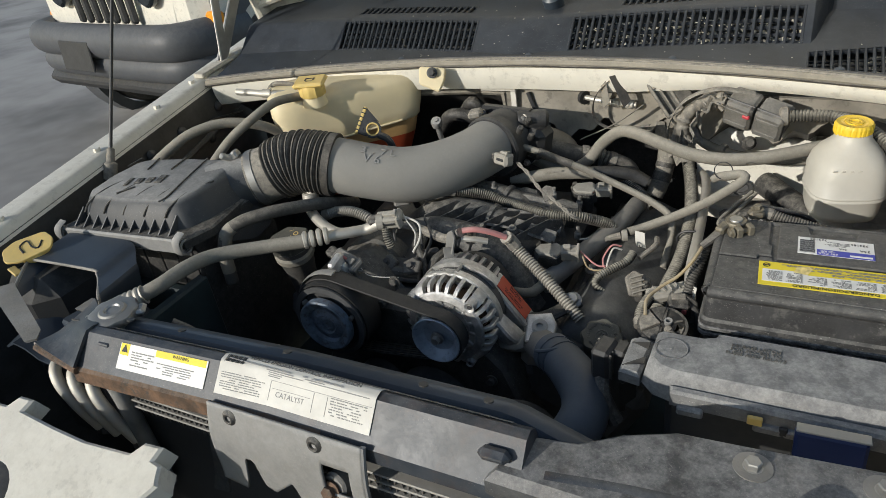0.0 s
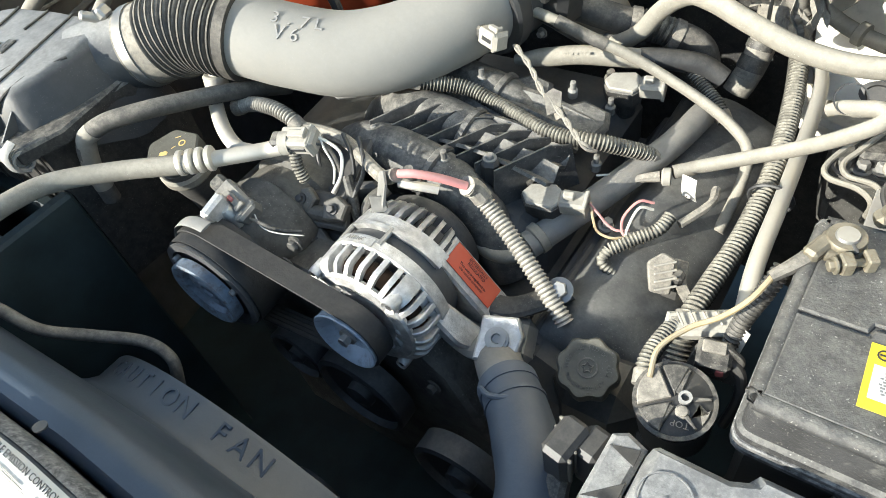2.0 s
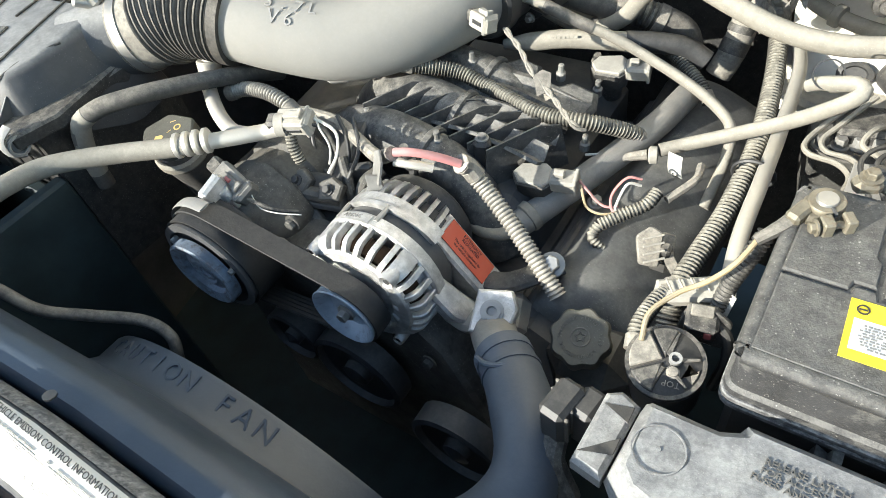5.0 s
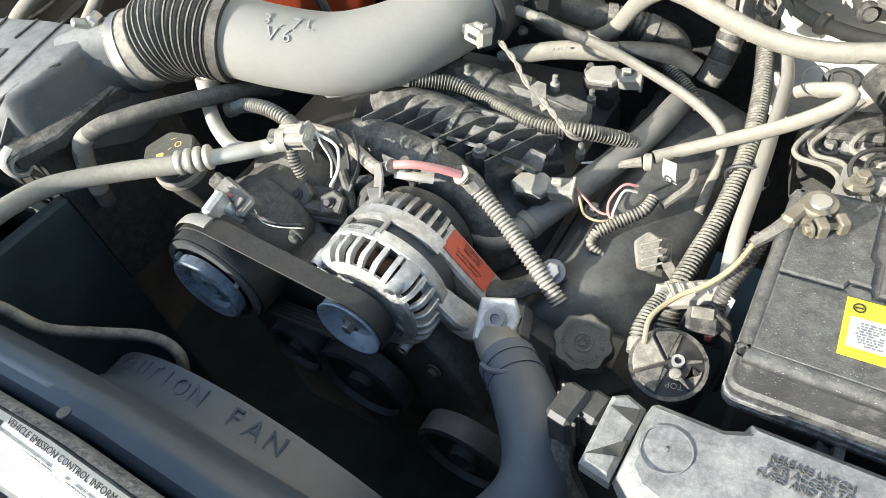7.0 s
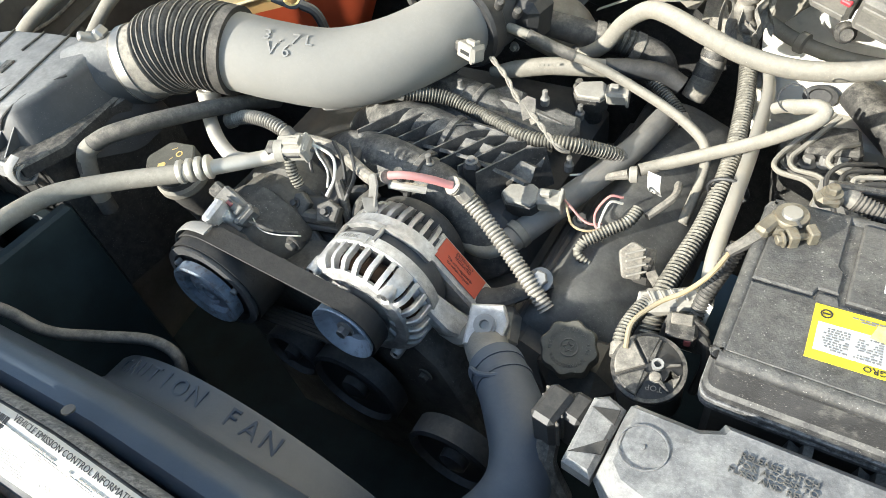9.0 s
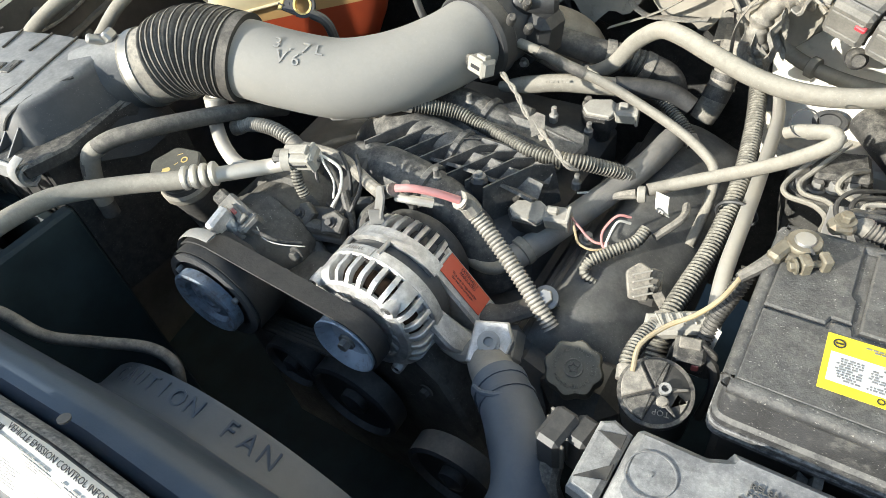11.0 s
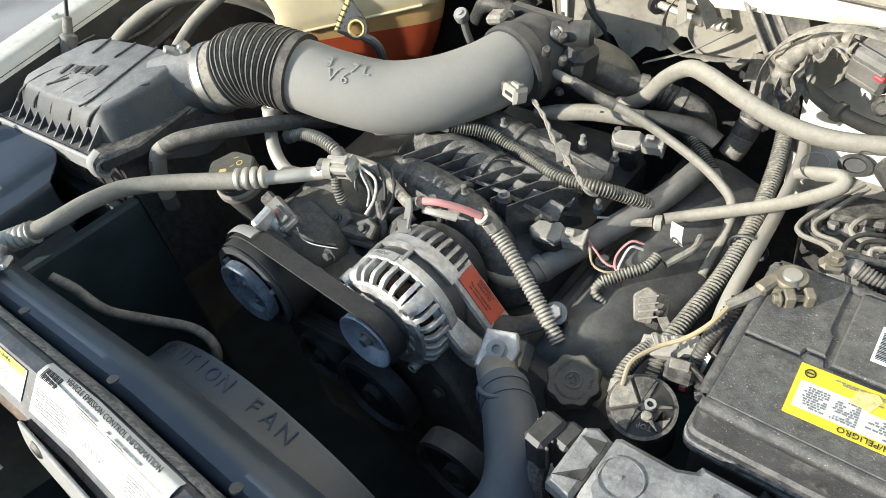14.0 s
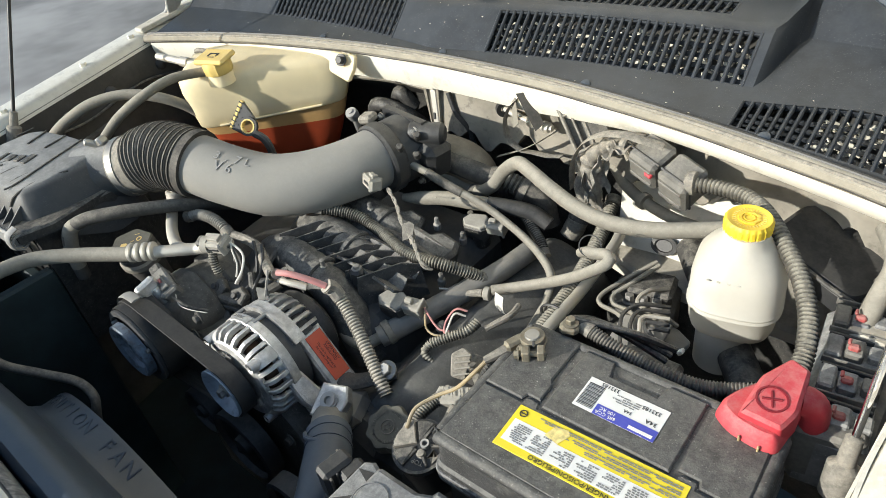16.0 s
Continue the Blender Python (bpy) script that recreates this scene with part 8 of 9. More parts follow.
vcc = thing("valve_cover_clip", (-0.078, 0.885, 0.80), "dusty beige ribbed clip standing on the valve cover", "clip")
mvc = frame_at((-0.068, 0.893, 0.832), (0.35, -0.55, 0.75), (0.85, 0.4, 0)) @ Matrix.Scale(0.95, 4)
part("wing", prism(rounded_poly([(-0.016, -0.020), (0.004, -0.024), (0.010, 0.012), (-0.002, 0.020), (-0.018, 0.010)], 0.004), -0.006, 0.0, mvc, 0.0015), M_TAPE, vcc)
part("wing", prism(rounded_poly([(0.010, -0.020), (0.026, -0.016), (0.030, 0.010), (0.014, 0.014)], 0.003), -0.012, -0.006, mvc @ T(0, 0, 0.0, 0, 18, 0), 0.0015), M_TAPE, vcc)
for k in range(4):
    part("rib", box((0.022, 0.0024, 0.006), 0.0006, mvc @ T(-0.001, -0.016 + 0.008 * k, 0.002, 0, 0, 12)), M_BEIGE, vcc)
part("foot", box((0.020, 0.014, 0.036), 0.003, T(-0.062, 0.898, 0.812)), M_RUBBER, vcc)
part("stem", prism([(-0.005, -0.045), (0.005, -0.045), (0.006, -0.012), (-0.006, -0.012)], -0.010, -0.004, mvc @ T(0.006, 0.004, 0, 0, 0, 28), 0.001), M_TAPE, vcc)
for mt_, lab, pts in ((M_WIRE_Y, "thin yellow wire loop at the ignition coil", LOOP_A), (M_PINK, "thin pink wire loop at the ignition coil", LOOP_B), (M_PINK, "thin pink wire loop behind the ignition coil", LOOP_C), (M_WIRE_W, "thin white wire loop behind the ignition coil", LOOP_D)):
    solid("thin_cable", sweep(pts, 0.0015, 6, 0.003), mt_, lab, "cable", "thin wires")

# hoses and pipes across the back of the engine
vh = thing("vacuum_hose", (-0.03, 1.06, 0.84), "grey hose with a white paper tag crossing to the battery side", "hose")
part("hose", sweep([(-0.108, 1.012, 0.845), (-0.082, 1.028, 0.850), (-0.036, 1.038, 0.871), (0.007, 1.033, 0.902), (0.040, 1.028, 0.932), (0.055, 1.034, 0.945), (0.048, 1.043, 0.947), (0.028, 1.042, 0.943)], 0.0074, 14, 0.005), M_HOSE, vh)
part("wire_ring", ring(0.0125, 0.0138, -0.0006, 0.0006, frame_at((0.024, 1.046, 0.950), (0.3, -0.75, 0.6)), 30), M_BLACK_CLEAN, vh, "thin wire spring ring")
part("elbow", sweep([(0.034, 1.043, 0.944), (0.020, 1.044, 0.941), (0.010, 1.046, 0.934)], 0.0076, 14, 0.004, radius=lambda u: 1 - 0.25 * u), M_HOSE, vh, "dusty rubber end fitting")
part("ferrule", lathe([(0.007, 0), (0.0098, 0.002), (0.0098, 0.009), (0.008, 0.010)], frame_at((-0.118, 1.006, 0.840), (0.95, 0.3, 0.05)), 16), M_BEIGE, vh)
part("tag", grid(lambda u, v: (-0.096 + 0.016 * u + 0.004 * v, 1.005 - 0.004 * u - 0.006 * math.sin(v * 2.5), 0.853 - 0.026 * v), 4, 8, 0.0006), M_WIRE_W, vh, "white paper tag")
part("tag_mark", ring(0.002, 0.003, 0, 0.0004, frame_at((-0.085, 0.9975, 0.830), (0.1, -1, 0.2)), 12), M_INK, vh)
part("end_plug", sweep([(-0.119, 1.006, 0.840), (-0.135, 1.001, 0.836), (-0.150, 0.996, 0.830)], 0.0062, 10, 0.004, radius=lambda u: 1 - 0.4 * u), M_TAPE, vh, "taped end of the hose")
part("end_wire", sweep([(-0.148, 0.997, 0.832), (-0.165, 0.990, 0.838), (-0.182, 0.985, 0.836)], 0.0014, 6, 0.003), M_WIRE_W, vh)
bh = thing("booster_hose", (-0.1, 1.2, 0.85), "thick grey vacuum hose bent to the brake booster", "hose")
part("hose", sweep([(-0.37, 1.165, 0.915), (-0.325, 1.178, 0.885), (-0.285, 1.181, 0.868), (-0.249, 1.173, 0.873), (-0.216, 1.171, 0.895), (-0.191, 1.172, 0.929), (-0.160, 1.164, 0.955), (-0.130, 1.147, 0.962), (-0.084, 1.131, 0.953), (-0.035, 1.121, 0.941), (0.016, 1.118, 0.936), (0.068, 1.128, 0.937), (0.115, 1.148, 0.941), (0.16, 1.168, 0.947)], 0.0105, 14, 0.006), M_HOSE, bh)
part("joint_collar", lathe([(0.0112, 0), (0.0135, 0.002), (0.0135, 0.012), (0.0112, 0.014)], frame_at((-0.262, 1.1765, 0.869), (1, -0.2, 0.1)), 18), M_RUBBER, bh)
tl = thing("thin_vacuum_line", (-0.2, 1.12, 0.84), "thin grey vacuum line over the engine", "hose")
part("line", sweep([(-0.375, 1.095, 0.955), (-0.346, 1.101, 0.950), (-0.295, 1.106, 0.936), (-0.255, 1.111, 0.919), (-0.211, 1.120, 0.900), (-0.172, 1.124, 0.881), (-0.120, 1.116, 0.863), (-0.079, 1.099, 0.852), (-0.053, 1.078, 0.842), (-0.047, 1.05, 0.818), (-0.05, 1.0, 0.79)], 0.0062, 12, 0.005), M_HOSE, tl)
part("sleeve", sweep([(-0.290, 1.1065, 0.9345), (-0.255, 1.111, 0.919), (-0.232, 1.1155, 0.9095)], 0.0074, 12, 0.005), M_RUBBER, tl)
pp = thing("breather_pipe", (-0.26, 1.12, 0.87), "dusty moulded breather pipe with chalk marks", "pipe")
part("pipe", sweep([(-0.345, 1.10, 0.875), (-0.305, 1.108, 0.882), (-0.266, 1.117, 0.888), (-0.22, 1.128, 0.888), (-0.185, 1.142, 0.884)], 0.0115, 14, 0.006, radius=lambda u: 0.55 + 0.45 * min(1, u * 5)), M_HOSE, pp)
part("hose_end", sweep([(-0.20, 1.136, 0.886), (-0.17, 1.15, 0.882), (-0.135, 1.163, 0.874), (-0.11, 1.165, 0.860)], 0.0125, 14, 0.006), M_BLACK_CLEAN, pp, "clean black rubber end")
part("chalk_mark", print_bars(0.036, 0.0035, 1, frame_at((-0.262, 1.1055, 0.8968), (0.0, -0.6, 0.8), (0.95, 0.25, 0.02)), 51, gap=0.2, chunk=0.004), M_HOSE, pp)
loom("wiring_loom", [(-0.178, 1.168, 0.874), (-0.152, 1.160, 0.868), (-0.128, 1.149, 0.857), (-0.106, 1.136, 0.847), (-0.090, 1.122, 0.836)], 0.0085, "black and tan corrugated loom dropping behind the coil")
solid("black_coolant_pipe", sweep([(-0.304, 1.176, 0.915), (-0.250, 1.194, 0.894), (-0.198, 1.210, 0.879), (-0.155, 1.218, 0.859), (-0.141, 1.217, 0.818)], 0.0175, 16, 0.006), M_RUBBER, "black hose behind the throttle body", "hose")
loom("wiring_loom", [(-0.237, 1.194, 0.893), (-0.208, 1.205, 0.885), (-0.180, 1.213, 0.872)], 0.0185, "short corrugated sleeve on the rear hose")
# twin upright loom and pipe
loom("wiring_loom", [(-0.055, 1.265, 0.87), (-0.050, 1.246, 0.861), (-0.034, 1.172, 0.847), (-0.022, 1.074, 0.836), (-0.022, 0.980, 0.823), (-0.030, 0.909, 0.816), (-0.034, 0.861, 0.810), (-0.029, 0.821, 0.783)], 0.0112, "tall corrugated loom along the valve cover")
solid("coolant_pipe", sweep([(-0.030, 1.225, 0.835), (-0.025, 1.236, 0.851), (-0.012, 1.192, 0.848), (-0.005, 1.090, 0.843), (-0.001, 1.003, 0.849), (0.002, 0.921, 0.849), (0.010, 0.861, 0.835)], 0.0080, 14, 0.006), M_ALU, "pale metal pipe beside the tall loom", "pipe")
solid("cable_tie", sweep([(-0.012 + 0.021 * math.cos(a), 1.02, 0.838 + 0.0165 * math.sin(a)) for a in np.linspace(0, 2 * math.pi, 13)], 0.002, 6, 0.004), M_BLACK_CLEAN, "black cable tie round loom and pipe", "cable tie")
tb_ = thing("taped_harness", (-0.09, 1.237, 0.868), "harness trunk wrapped in peeling black and silver tape", "wiring loom")
part("trunk", sweep([(-0.095, 1.282, 0.938), (-0.092, 1.265, 0.903), (-0.09, 1.249, 0.873), (-0.095, 1.232, 0.838), (-0.105, 1.217, 0.808)], 0.0165, 14, 0.005), M_TAPE, tb_)
part("tape_band", sweep([(-0.0905, 1.256, 0.886), (-0.0902, 1.249, 0.871)], 0.0171, 14, 0.004), M_HOSE, tb_, "pale worn tape band")
part("tape_band", sweep([(-0.0912, 1.245, 0.865), (-0.0924, 1.241, 0.857)], 0.0172, 14, 0.004), M_BLACK, tb_, "black tape band")
part("tape_band", sweep([(-0.0985, 1.226, 0.826), (-0.1015, 1.222, 0.817)], 0.0171, 14, 0.004), M_HOSE, tb_, "pale worn tape band")
part("tape_band", sweep([(-0.0935, 1.237, 0.848), (-0.0965, 1.229, 0.834)], 0.0172, 14, 0.004), M_BLACK, tb_, "black tape band")
for k in range(4):
    part("tape_scrap", prism([(-0.012, -0.016), (0.012, -0.012), (0.010, 0.018), (-0.004, 0.022)], 0, 0.001, frame_at((-0.105 + 0.012 * k, 1.250 - 0.006 * k, 0.923 - 0.012 * k), (0.3 - 0.2 * k, -0.8, 0.4), (1, 0.3 * k, 0.2)), 0.0003), M_TAPE, tb_)

# inner wing shelf behind the battery
solid("inner_wing_shelf", prism([(-0.025, 1.20), (0.03, 1.18), (0.36, 1.17), (0.36, 1.36), (-0.06, 1.36)], 0.79, 0.812, None, 0.006), M_WHITE_DIRTY, "dusty cream painted inner wing shelf with shadowed edges", "shelf", kind="structure")
solid("inner_wing_panel", grid(lambda u, v: (-0.026 - 0.030 * v + (0.176 + 0.03 * v) * u, 1.222 + 0.085 * v + 0.012 * math.sin(3 * u), 0.818 + 0.125 * v - 0.01 * u), 12, 8, 0.004), M_WHITE, "sloping cream painted inner wing panel below the booster", "panel", kind="structure")
solid("panel_grommet", lathe([(0.020, 0), (0.020, 0.003), (0.014, 0.004), (0.012, 0.001), (0, 0.001)], frame_at((0.042, 1.238, 0.829), (0, -0.83, 0.56)) @ Matrix.Scale(0.7, 4, (0, 1, 0)), 24), M_BLACK_CLEAN, "black oval rubber grommet in the cream panel", "grommet")
solid("inner_wing_wall", prism([(0.335, 0.45), (0.35, 0.45), (0.36, 1.36), (0.345, 1.36)], 0.45, 0.93, None, 0.004), M_APRON, "dark inner wing wall", "wall", kind="structure")
bs_ = thing("brake_booster", (0.02, 1.27, 0.80), "cream-grey round brake booster against the firewall", "brake booster")
part("drum", lathe([(0.10, 0), (0.112, 0.01), (0.112, 0.035), (0.10, 0.05), (0.06, 0.062), (0.03, 0.066), (0, 0.066)], frame_at((0.075, 1.345, 0.865), (0.05, -1, 0.35)), 48), M_WHITE, bs_)
part("rim", ring(0.108, 0.117, 0.012, 0.022, frame_at((0.075, 1.345, 0.865), (0.05, -1, 0.35)), 48), M_CAST_DIRTY, bs_)
part("check_valve", lathe([(0.012, 0), (0.012, 0.02), (0.007, 0.024), (0.007, 0.04), (0, 0.04)], frame_at((0.045, 1.262, 0.905), (0.1, -0.9, 0.4)), 14), M_BLACK, bs_)
part("valve_hose", sweep([(-0.060, 1.266, 0.930), (-0.028, 1.250, 0.907), (0.005, 1.237, 0.898), (0.045, 1.222, 0.896), (0.09, 1.208, 0.900), (0.15, 1.20, 0.908)], 0.0085, 12, 0.005), M_HOSE, bs_)
part("hose_collar", lathe([(0.0085, 0), (0.0125, 0.002), (0.0125, 0.011), (0.0085, 0.013)], frame_at((0.000, 1.239, 0.899), (0.9, -0.37, -0.1)), 18), M_HOSE, bs_)
mc_ = thing("brake_reservoir", (0.186, 1.095, 0.86), "white plastic brake fluid reservoir with a bright yellow cap", "fluid reservoir")


def jug_ring(z, r, e=3.2, n=48, dx=0.0):
    out = []
    r *= 0.885
    for i in range(n):
        a = 2 * math.pi * i / n
        c, s = math.cos(a), math.sin(a)
        x = r * math.copysign(abs(c) ** (2 / e), c)
        y = r * 1.05 * math.copysign(abs(s) ** (2 / e), s)
        out.append((0.185 + dx + x * 0.93 - y * 0.2, 1.092 + y * 0.95 + x * 0.2, z))
    return out


part("jug", stack([jug_ring(0.876, 0.043), jug_ring(0.881, 0.052), jug_ring(0.890, 0.055), jug_ring(0.911, 0.0575), jug_ring(0.914, 0.0600), jug_ring(0.9155, 0.0605), jug_ring(0.9175, 0.0588), jug_ring(0.9185, 0.0588), jug_ring(0.920, 0.0600), jug_ring(0.9215, 0.0597), jug_ring(0.923, 0.0580), jug_ring(0.947, 0.0585), jug_ring(0.963, 0.055, 2.8), jug_ring(0.976, 0.047, 2.4), jug_ring(0.986, 0.037, 2.0), jug_ring(0.993, 0.029, 2.0), jug_ring(1.002, 0.027, 2.0)]), M_JUG, mc_, "", 60)
for k in range(4):
    part("moulded_mark", box((0.0045, 0.002, 0.007), 0.0008, frame_at((0.168 + 0.0100 * k, 1.0405 + 0.002 * k, 0.962), (0.15, -0.85, 0.5), (1, 0.2, 0))), M_JUG, mc_)
mcap2 = frame_at((0.184, 1.095, 1.000), (0.02, -0.05, 1)) @ Matrix.Scale(0.83, 4)
yc = part("cap", lathe([(0.0285, 0), (0.0295, 0.004), (0.0295, 0.016), (0.027, 0.020), (0.024, 0.0195), (0.0225, 0.0185), (0.013, 0.0185), (0.0125, 0.020), (0.0095, 0.020), (0.009, 0.0185), (0, 0.0185)], mcap2, 96, lambda a, r, h: r * (1 + (0.022 * (1 if math.cos(24 * a) > 0 else -1) if r > 0.0275 and h < 0.018 else 0))), M_YELLOW, mc_, "bright yellow ribbed cap")
part("raised_print", arc_text("IIIIIIIIIIIIIIIIIIIIIIIIIIIIII", 0.0182, 90, 12, 0.0042, mcap2 @ T(0, 0, 0.0188), 0.0008), MATS["faded_yellow_plastic"], yc, "ring of raised marks")
part("octagon", join(ring(0.0128, 0.0140, 0.0185, 0.0200, mcap2, 8), ring(0.0060, 0.0072, 0.0185, 0.0200, mcap2, 20)), M_YELLOW, yc)
part("feed", lathe([(0.030, 0.80), (0.031, 0.865), (0.028, 0.880)], T(0.178, 1.094, 0), 28), M_JUG, mc_, "milky lower chamber")
part("cylinder", sweep([(0.08, 1.24, 0.84), (0.14, 1.16, 0.835), (0.20, 1.08, 0.83), (0.235, 1.03, 0.83)], 0.021, 18, 0.01), M_BLACK, mc_)
# brake lines
for k in range(5):
    o = 0.014 * k
    solid("brake_pipe", sweep([(0.115 + o * 0.4, 1.085 - o, 0.862 + o * 0.3), (0.085 + o * 0.5, 1.06 - o * 0.6, 0.872), (0.075 + o, 1.035 - o * 0.4, 0.868), (0.090 + o, 1.00 - o * 0.2, 0.862), (0.098 + o, 0.97, 0.85), (0.10 + o, 0.955, 0.80)], 0.0026, 8, 0.004), M_ALU if k == 2 else M_BLACK_CLEAN, "thin bent brake pipe by the reservoir", "pipe", "brake pipes")
abs_ = thing("pipe_clip_block", (0.12, 0.98, 0.82), "black clip block holding the brake pipes, with white clips", "clip")
part("block", box((0.07, 0.03, 0.05), 0.005, T(0.135, 0.985, 0.845)), M_BLACK, abs_)
for k in range(4):
    part("white_clip", box((0.005, 0.008, 0.010), 0.0015, T(0.112 + 0.016 * k, 1.0 + 0.008 * (k % 2), 0.876, 15, 10 * k, 0)), M_LABEL_OLD, abs_)
part("bracket", prism([(-0.03, -0.03), (0.03, -0.03), (0.03, 0.03), (-0.03, 0.02)], 0, 0.004, frame_at((0.10, 1.03, 0.85), (0, -0.3, 1)), 0.001), M_CAST_DIRTY, abs_)
loom("wiring_loom", [(0.085, 0.918, 0.955), (0.12, 0.916, 0.945), (0.165, 0.918, 0.935), (0.21, 0.925, 0.93), (0.25, 0.94, 0.935), (0.275, 0.955, 0.94)], 0.008, "black corrugated loom along the back of the battery", M_RUBBER)
for k in range(3):
    solid("thin_cable", sweep([(0.078, 0.912, 0.965), (0.09 + 0.01 * k, 0.935, 0.95), (0.115 + 0.012 * k, 0.955, 0.925 + 0.004 * k), (0.16, 0.965 + 0.01 * k, 0.90)], 0.004, 8, 0.004), M_BLACK, "black battery lead behind the clamp", "cable", "battery leads")

for pts in ([(0.064, 1.160, 0.862), (0.035, 1.115, 0.848), (0.022, 1.083, 0.842), (0.029, 1.067, 0.841), (0.056, 1.063, 0.840), (0.071, 1.056, 0.832), (0.070, 1.064, 0.80)], [(0.070, 1.155, 0.862), (0.047, 1.115, 0.848), (0.036, 1.092, 0.842), (0.044, 1.076, 0.841), (0.066, 1.075, 0.840), (0.076, 1.071, 0.832), (0.078, 1.068, 0.80)], [(0.095, 1.13, 0.850), (0.078, 1.105, 0.858), (0.072, 1.085, 0.852), (0.090, 1.078, 0.846), (0.104, 1.07, 0.83), (0.104, 1.07, 0.79)], [(0.130, 1.075, 0.845), (0.112, 1.068, 0.858), (0.104, 1.05, 0.853), (0.106, 1.04, 0.83), (0.106, 1.04, 0.79)]):
    solid("brake_pipe", sweep(pts, 0.0031, 8, 0.003), M_HOSE, "tan bent brake pipe behind the battery clamp", "pipe", "brake pipes")

vb = thing("brake_valve_block", (0.07, 1.12, 0.76), "dark grimy brake valve block with pipe nuts", "valve block")
part("body", box((0.085, 0.075, 0.07), 0.006, T(0.065, 1.125, 0.795, 0, 0, 12)), M_GRIME, vb)
part("cover", box((0.06, 0.05, 0.02), 0.005, T(0.07, 1.135, 0.838, 0, 0, 12)), M_BLACK, vb)
for k in range(4):
    part("pipe_nut", bolt(0.0065, 0.014, T(0.036 + 0.017 * k, 1.098 + 0.005 * k, 0.828)), M_CAST_DIRTY, vb)
solid("pipe_bracket", prism(rounded_poly([(0.10, 1.05), (0.15, 1.04), (0.155, 1.06), (0.13, 1.075), (0.105, 1.07)], 0.006), 0.838, 0.843, None, 0.0015), M_CAST_DIRTY, "small grey sheet bracket by the brake pipes", "bracket")

# connectors at the bulkhead with the big conduit
bk = thing("bulkhead_connector", (0.07, 1.175, 0.96), "two black rectangular bulkhead connectors with a red lock", "connector")
mb = frame_at((0.048, 1.188, 0.990), (0.1, -0.45, 0.9), (0.93, -0.33, -0.12)) @ Matrix.Scale(1.12, 4)
for dx in (-0.014, 0.030):
    hb = part("housing", box((0.040, 0.040, 0.045), 0.004, mb @ T(dx, 0, 0)), M_CONN, bk)
    part("side_rib", box((0.032, 0.002, 0.005), 0.0008, mb @ T(dx, -0.0205, 0.012)), M_CONN, hb)
    part("side_rib", box((0.032, 0.002, 0.005), 0.0008, mb @ T(dx, -0.0205, -0.012)), M_CONN, hb)
    part("seam", box((0.042, 0.003, 0.047), 0.001, mb @ T(dx, -0.01, 0)), M_BLACK_CLEAN, hb)
part("lock", box((0.010, 0.005, 0.005), 0.001, mb @ T(0.0, -0.021, 0.010)), M_RED, bk)
part("wire_fan", join(*[sweep([tuple(mb @ Vector((-0.034, 0.012 - 0.006 * i, 0.01 - 0.004 * (i % 3)))), tuple(mb @ Vector((-0.055, 0.010 - 0.004 * i, 0.002))), tuple(mb @ Vector((-0.075, 0.0 - 0.003 * i, -0.006))), tuple(mb @ Vector((-0.095, -0.012, -0.03)))], 0.003, 6, 0.005) for i in range(6)]), M_TAPE, bk)
part("tape_arch", sweep([(-0.080, 1.185, 0.925), (-0.080, 1.184, 0.960), (-0.071, 1.182, 0.987), (-0.055, 1.178, 1.010), (-0.030, 1.176, 1.026), (-0.001, 1.176, 1.032), (0.023, 1.178, 1.029), (0.050, 1.182, 1.024)], 0.0085, 8, 0.004, squash=0.16), M_TAPE, bk, "stiff torn tape standing in an arch")
part("cloth_wrap", sweep([(-0.006, 1.192, 1.002), (-0.030, 1.192, 1.000), (-0.050, 1.192, 0.984), (-0.058, 1.191, 0.962), (-0.052, 1.190, 0.935), (-0.048, 1.19, 0.90)], 0.0120, 12, 0.003, radius=lambda u: 0.95 + 0.22 * math.sin(31 * u) * math.sin(17 * u) + 0.08 * math.sin(71 * u)), M_TAPE, bk)
for k, (o, d, w, h) in enumerate((((-0.034, 1.180, 0.962), (0.5, -0.8, 0.2), 0.030, 0.050), ((-0.062, 1.18, 0.945), (-0.4, -0.9, 0.2), 0.018, 0.060), ((-0.044, 1.176, 0.925), (0.2, -0.95, 0.1), 0.022, 0.045), ((-0.010, 1.176, 1.010), (0.1, -0.7, 0.7), 0.040, 0.016))):
    mt2 = frame_at(o, d, (1, 0.2, 0.15 * k))
    part("torn_tape", moved(grid(lambda u, v: (w * (u - 0.5) * (1 - 0.45 * v) + 0.003 * math.sin(9 * v + k), h * (v - 0.5) + 0.006 * math.sin(11 * u + k), 0.009 * math.cos(4 * u + k) + 0.004 * math.sin(8 * v + 3 * u)), 10, 10, 0.0009), mt2), M_TAPE, bk, "stiff torn strip of old tape")
cdt = thing("wiring_conduit", (0.2, 1.1, 0.95), "thick grey corrugated conduit curving down past the reservoir", "wiring loom")
part("conduit", sweep([(0.098, 1.162, 0.994), (0.127, 1.165, 0.996), (0.164, 1.157, 0.998), (0.195, 1.132, 0.997), (0.225, 1.099, 0.987), (0.250, 1.067, 0.977), (0.267, 1.038, 0.963), (0.276, 1.009, 0.954), (0.279, 0.988, 0.945), (0.279, 0.955, 0.94)], 0.0098, 16, ribs=0.0020, pitch=0.0050), M_LOOM, cdt, "", 60)
part("torn_end", lathe([(0.010, 0), (0.015, 0.004), (0.015, 0.012), (0.012, 0.014)], frame_at((0.088, 1.164, 0.993), (0.98, 0.1, 0.1)), 14), M_TAPE, cdt)
st_ = thing("bulkhead_clip", (-0.10, 1.22, 0.96), "grey plastic latch frame hanging under the cowl", "clip")
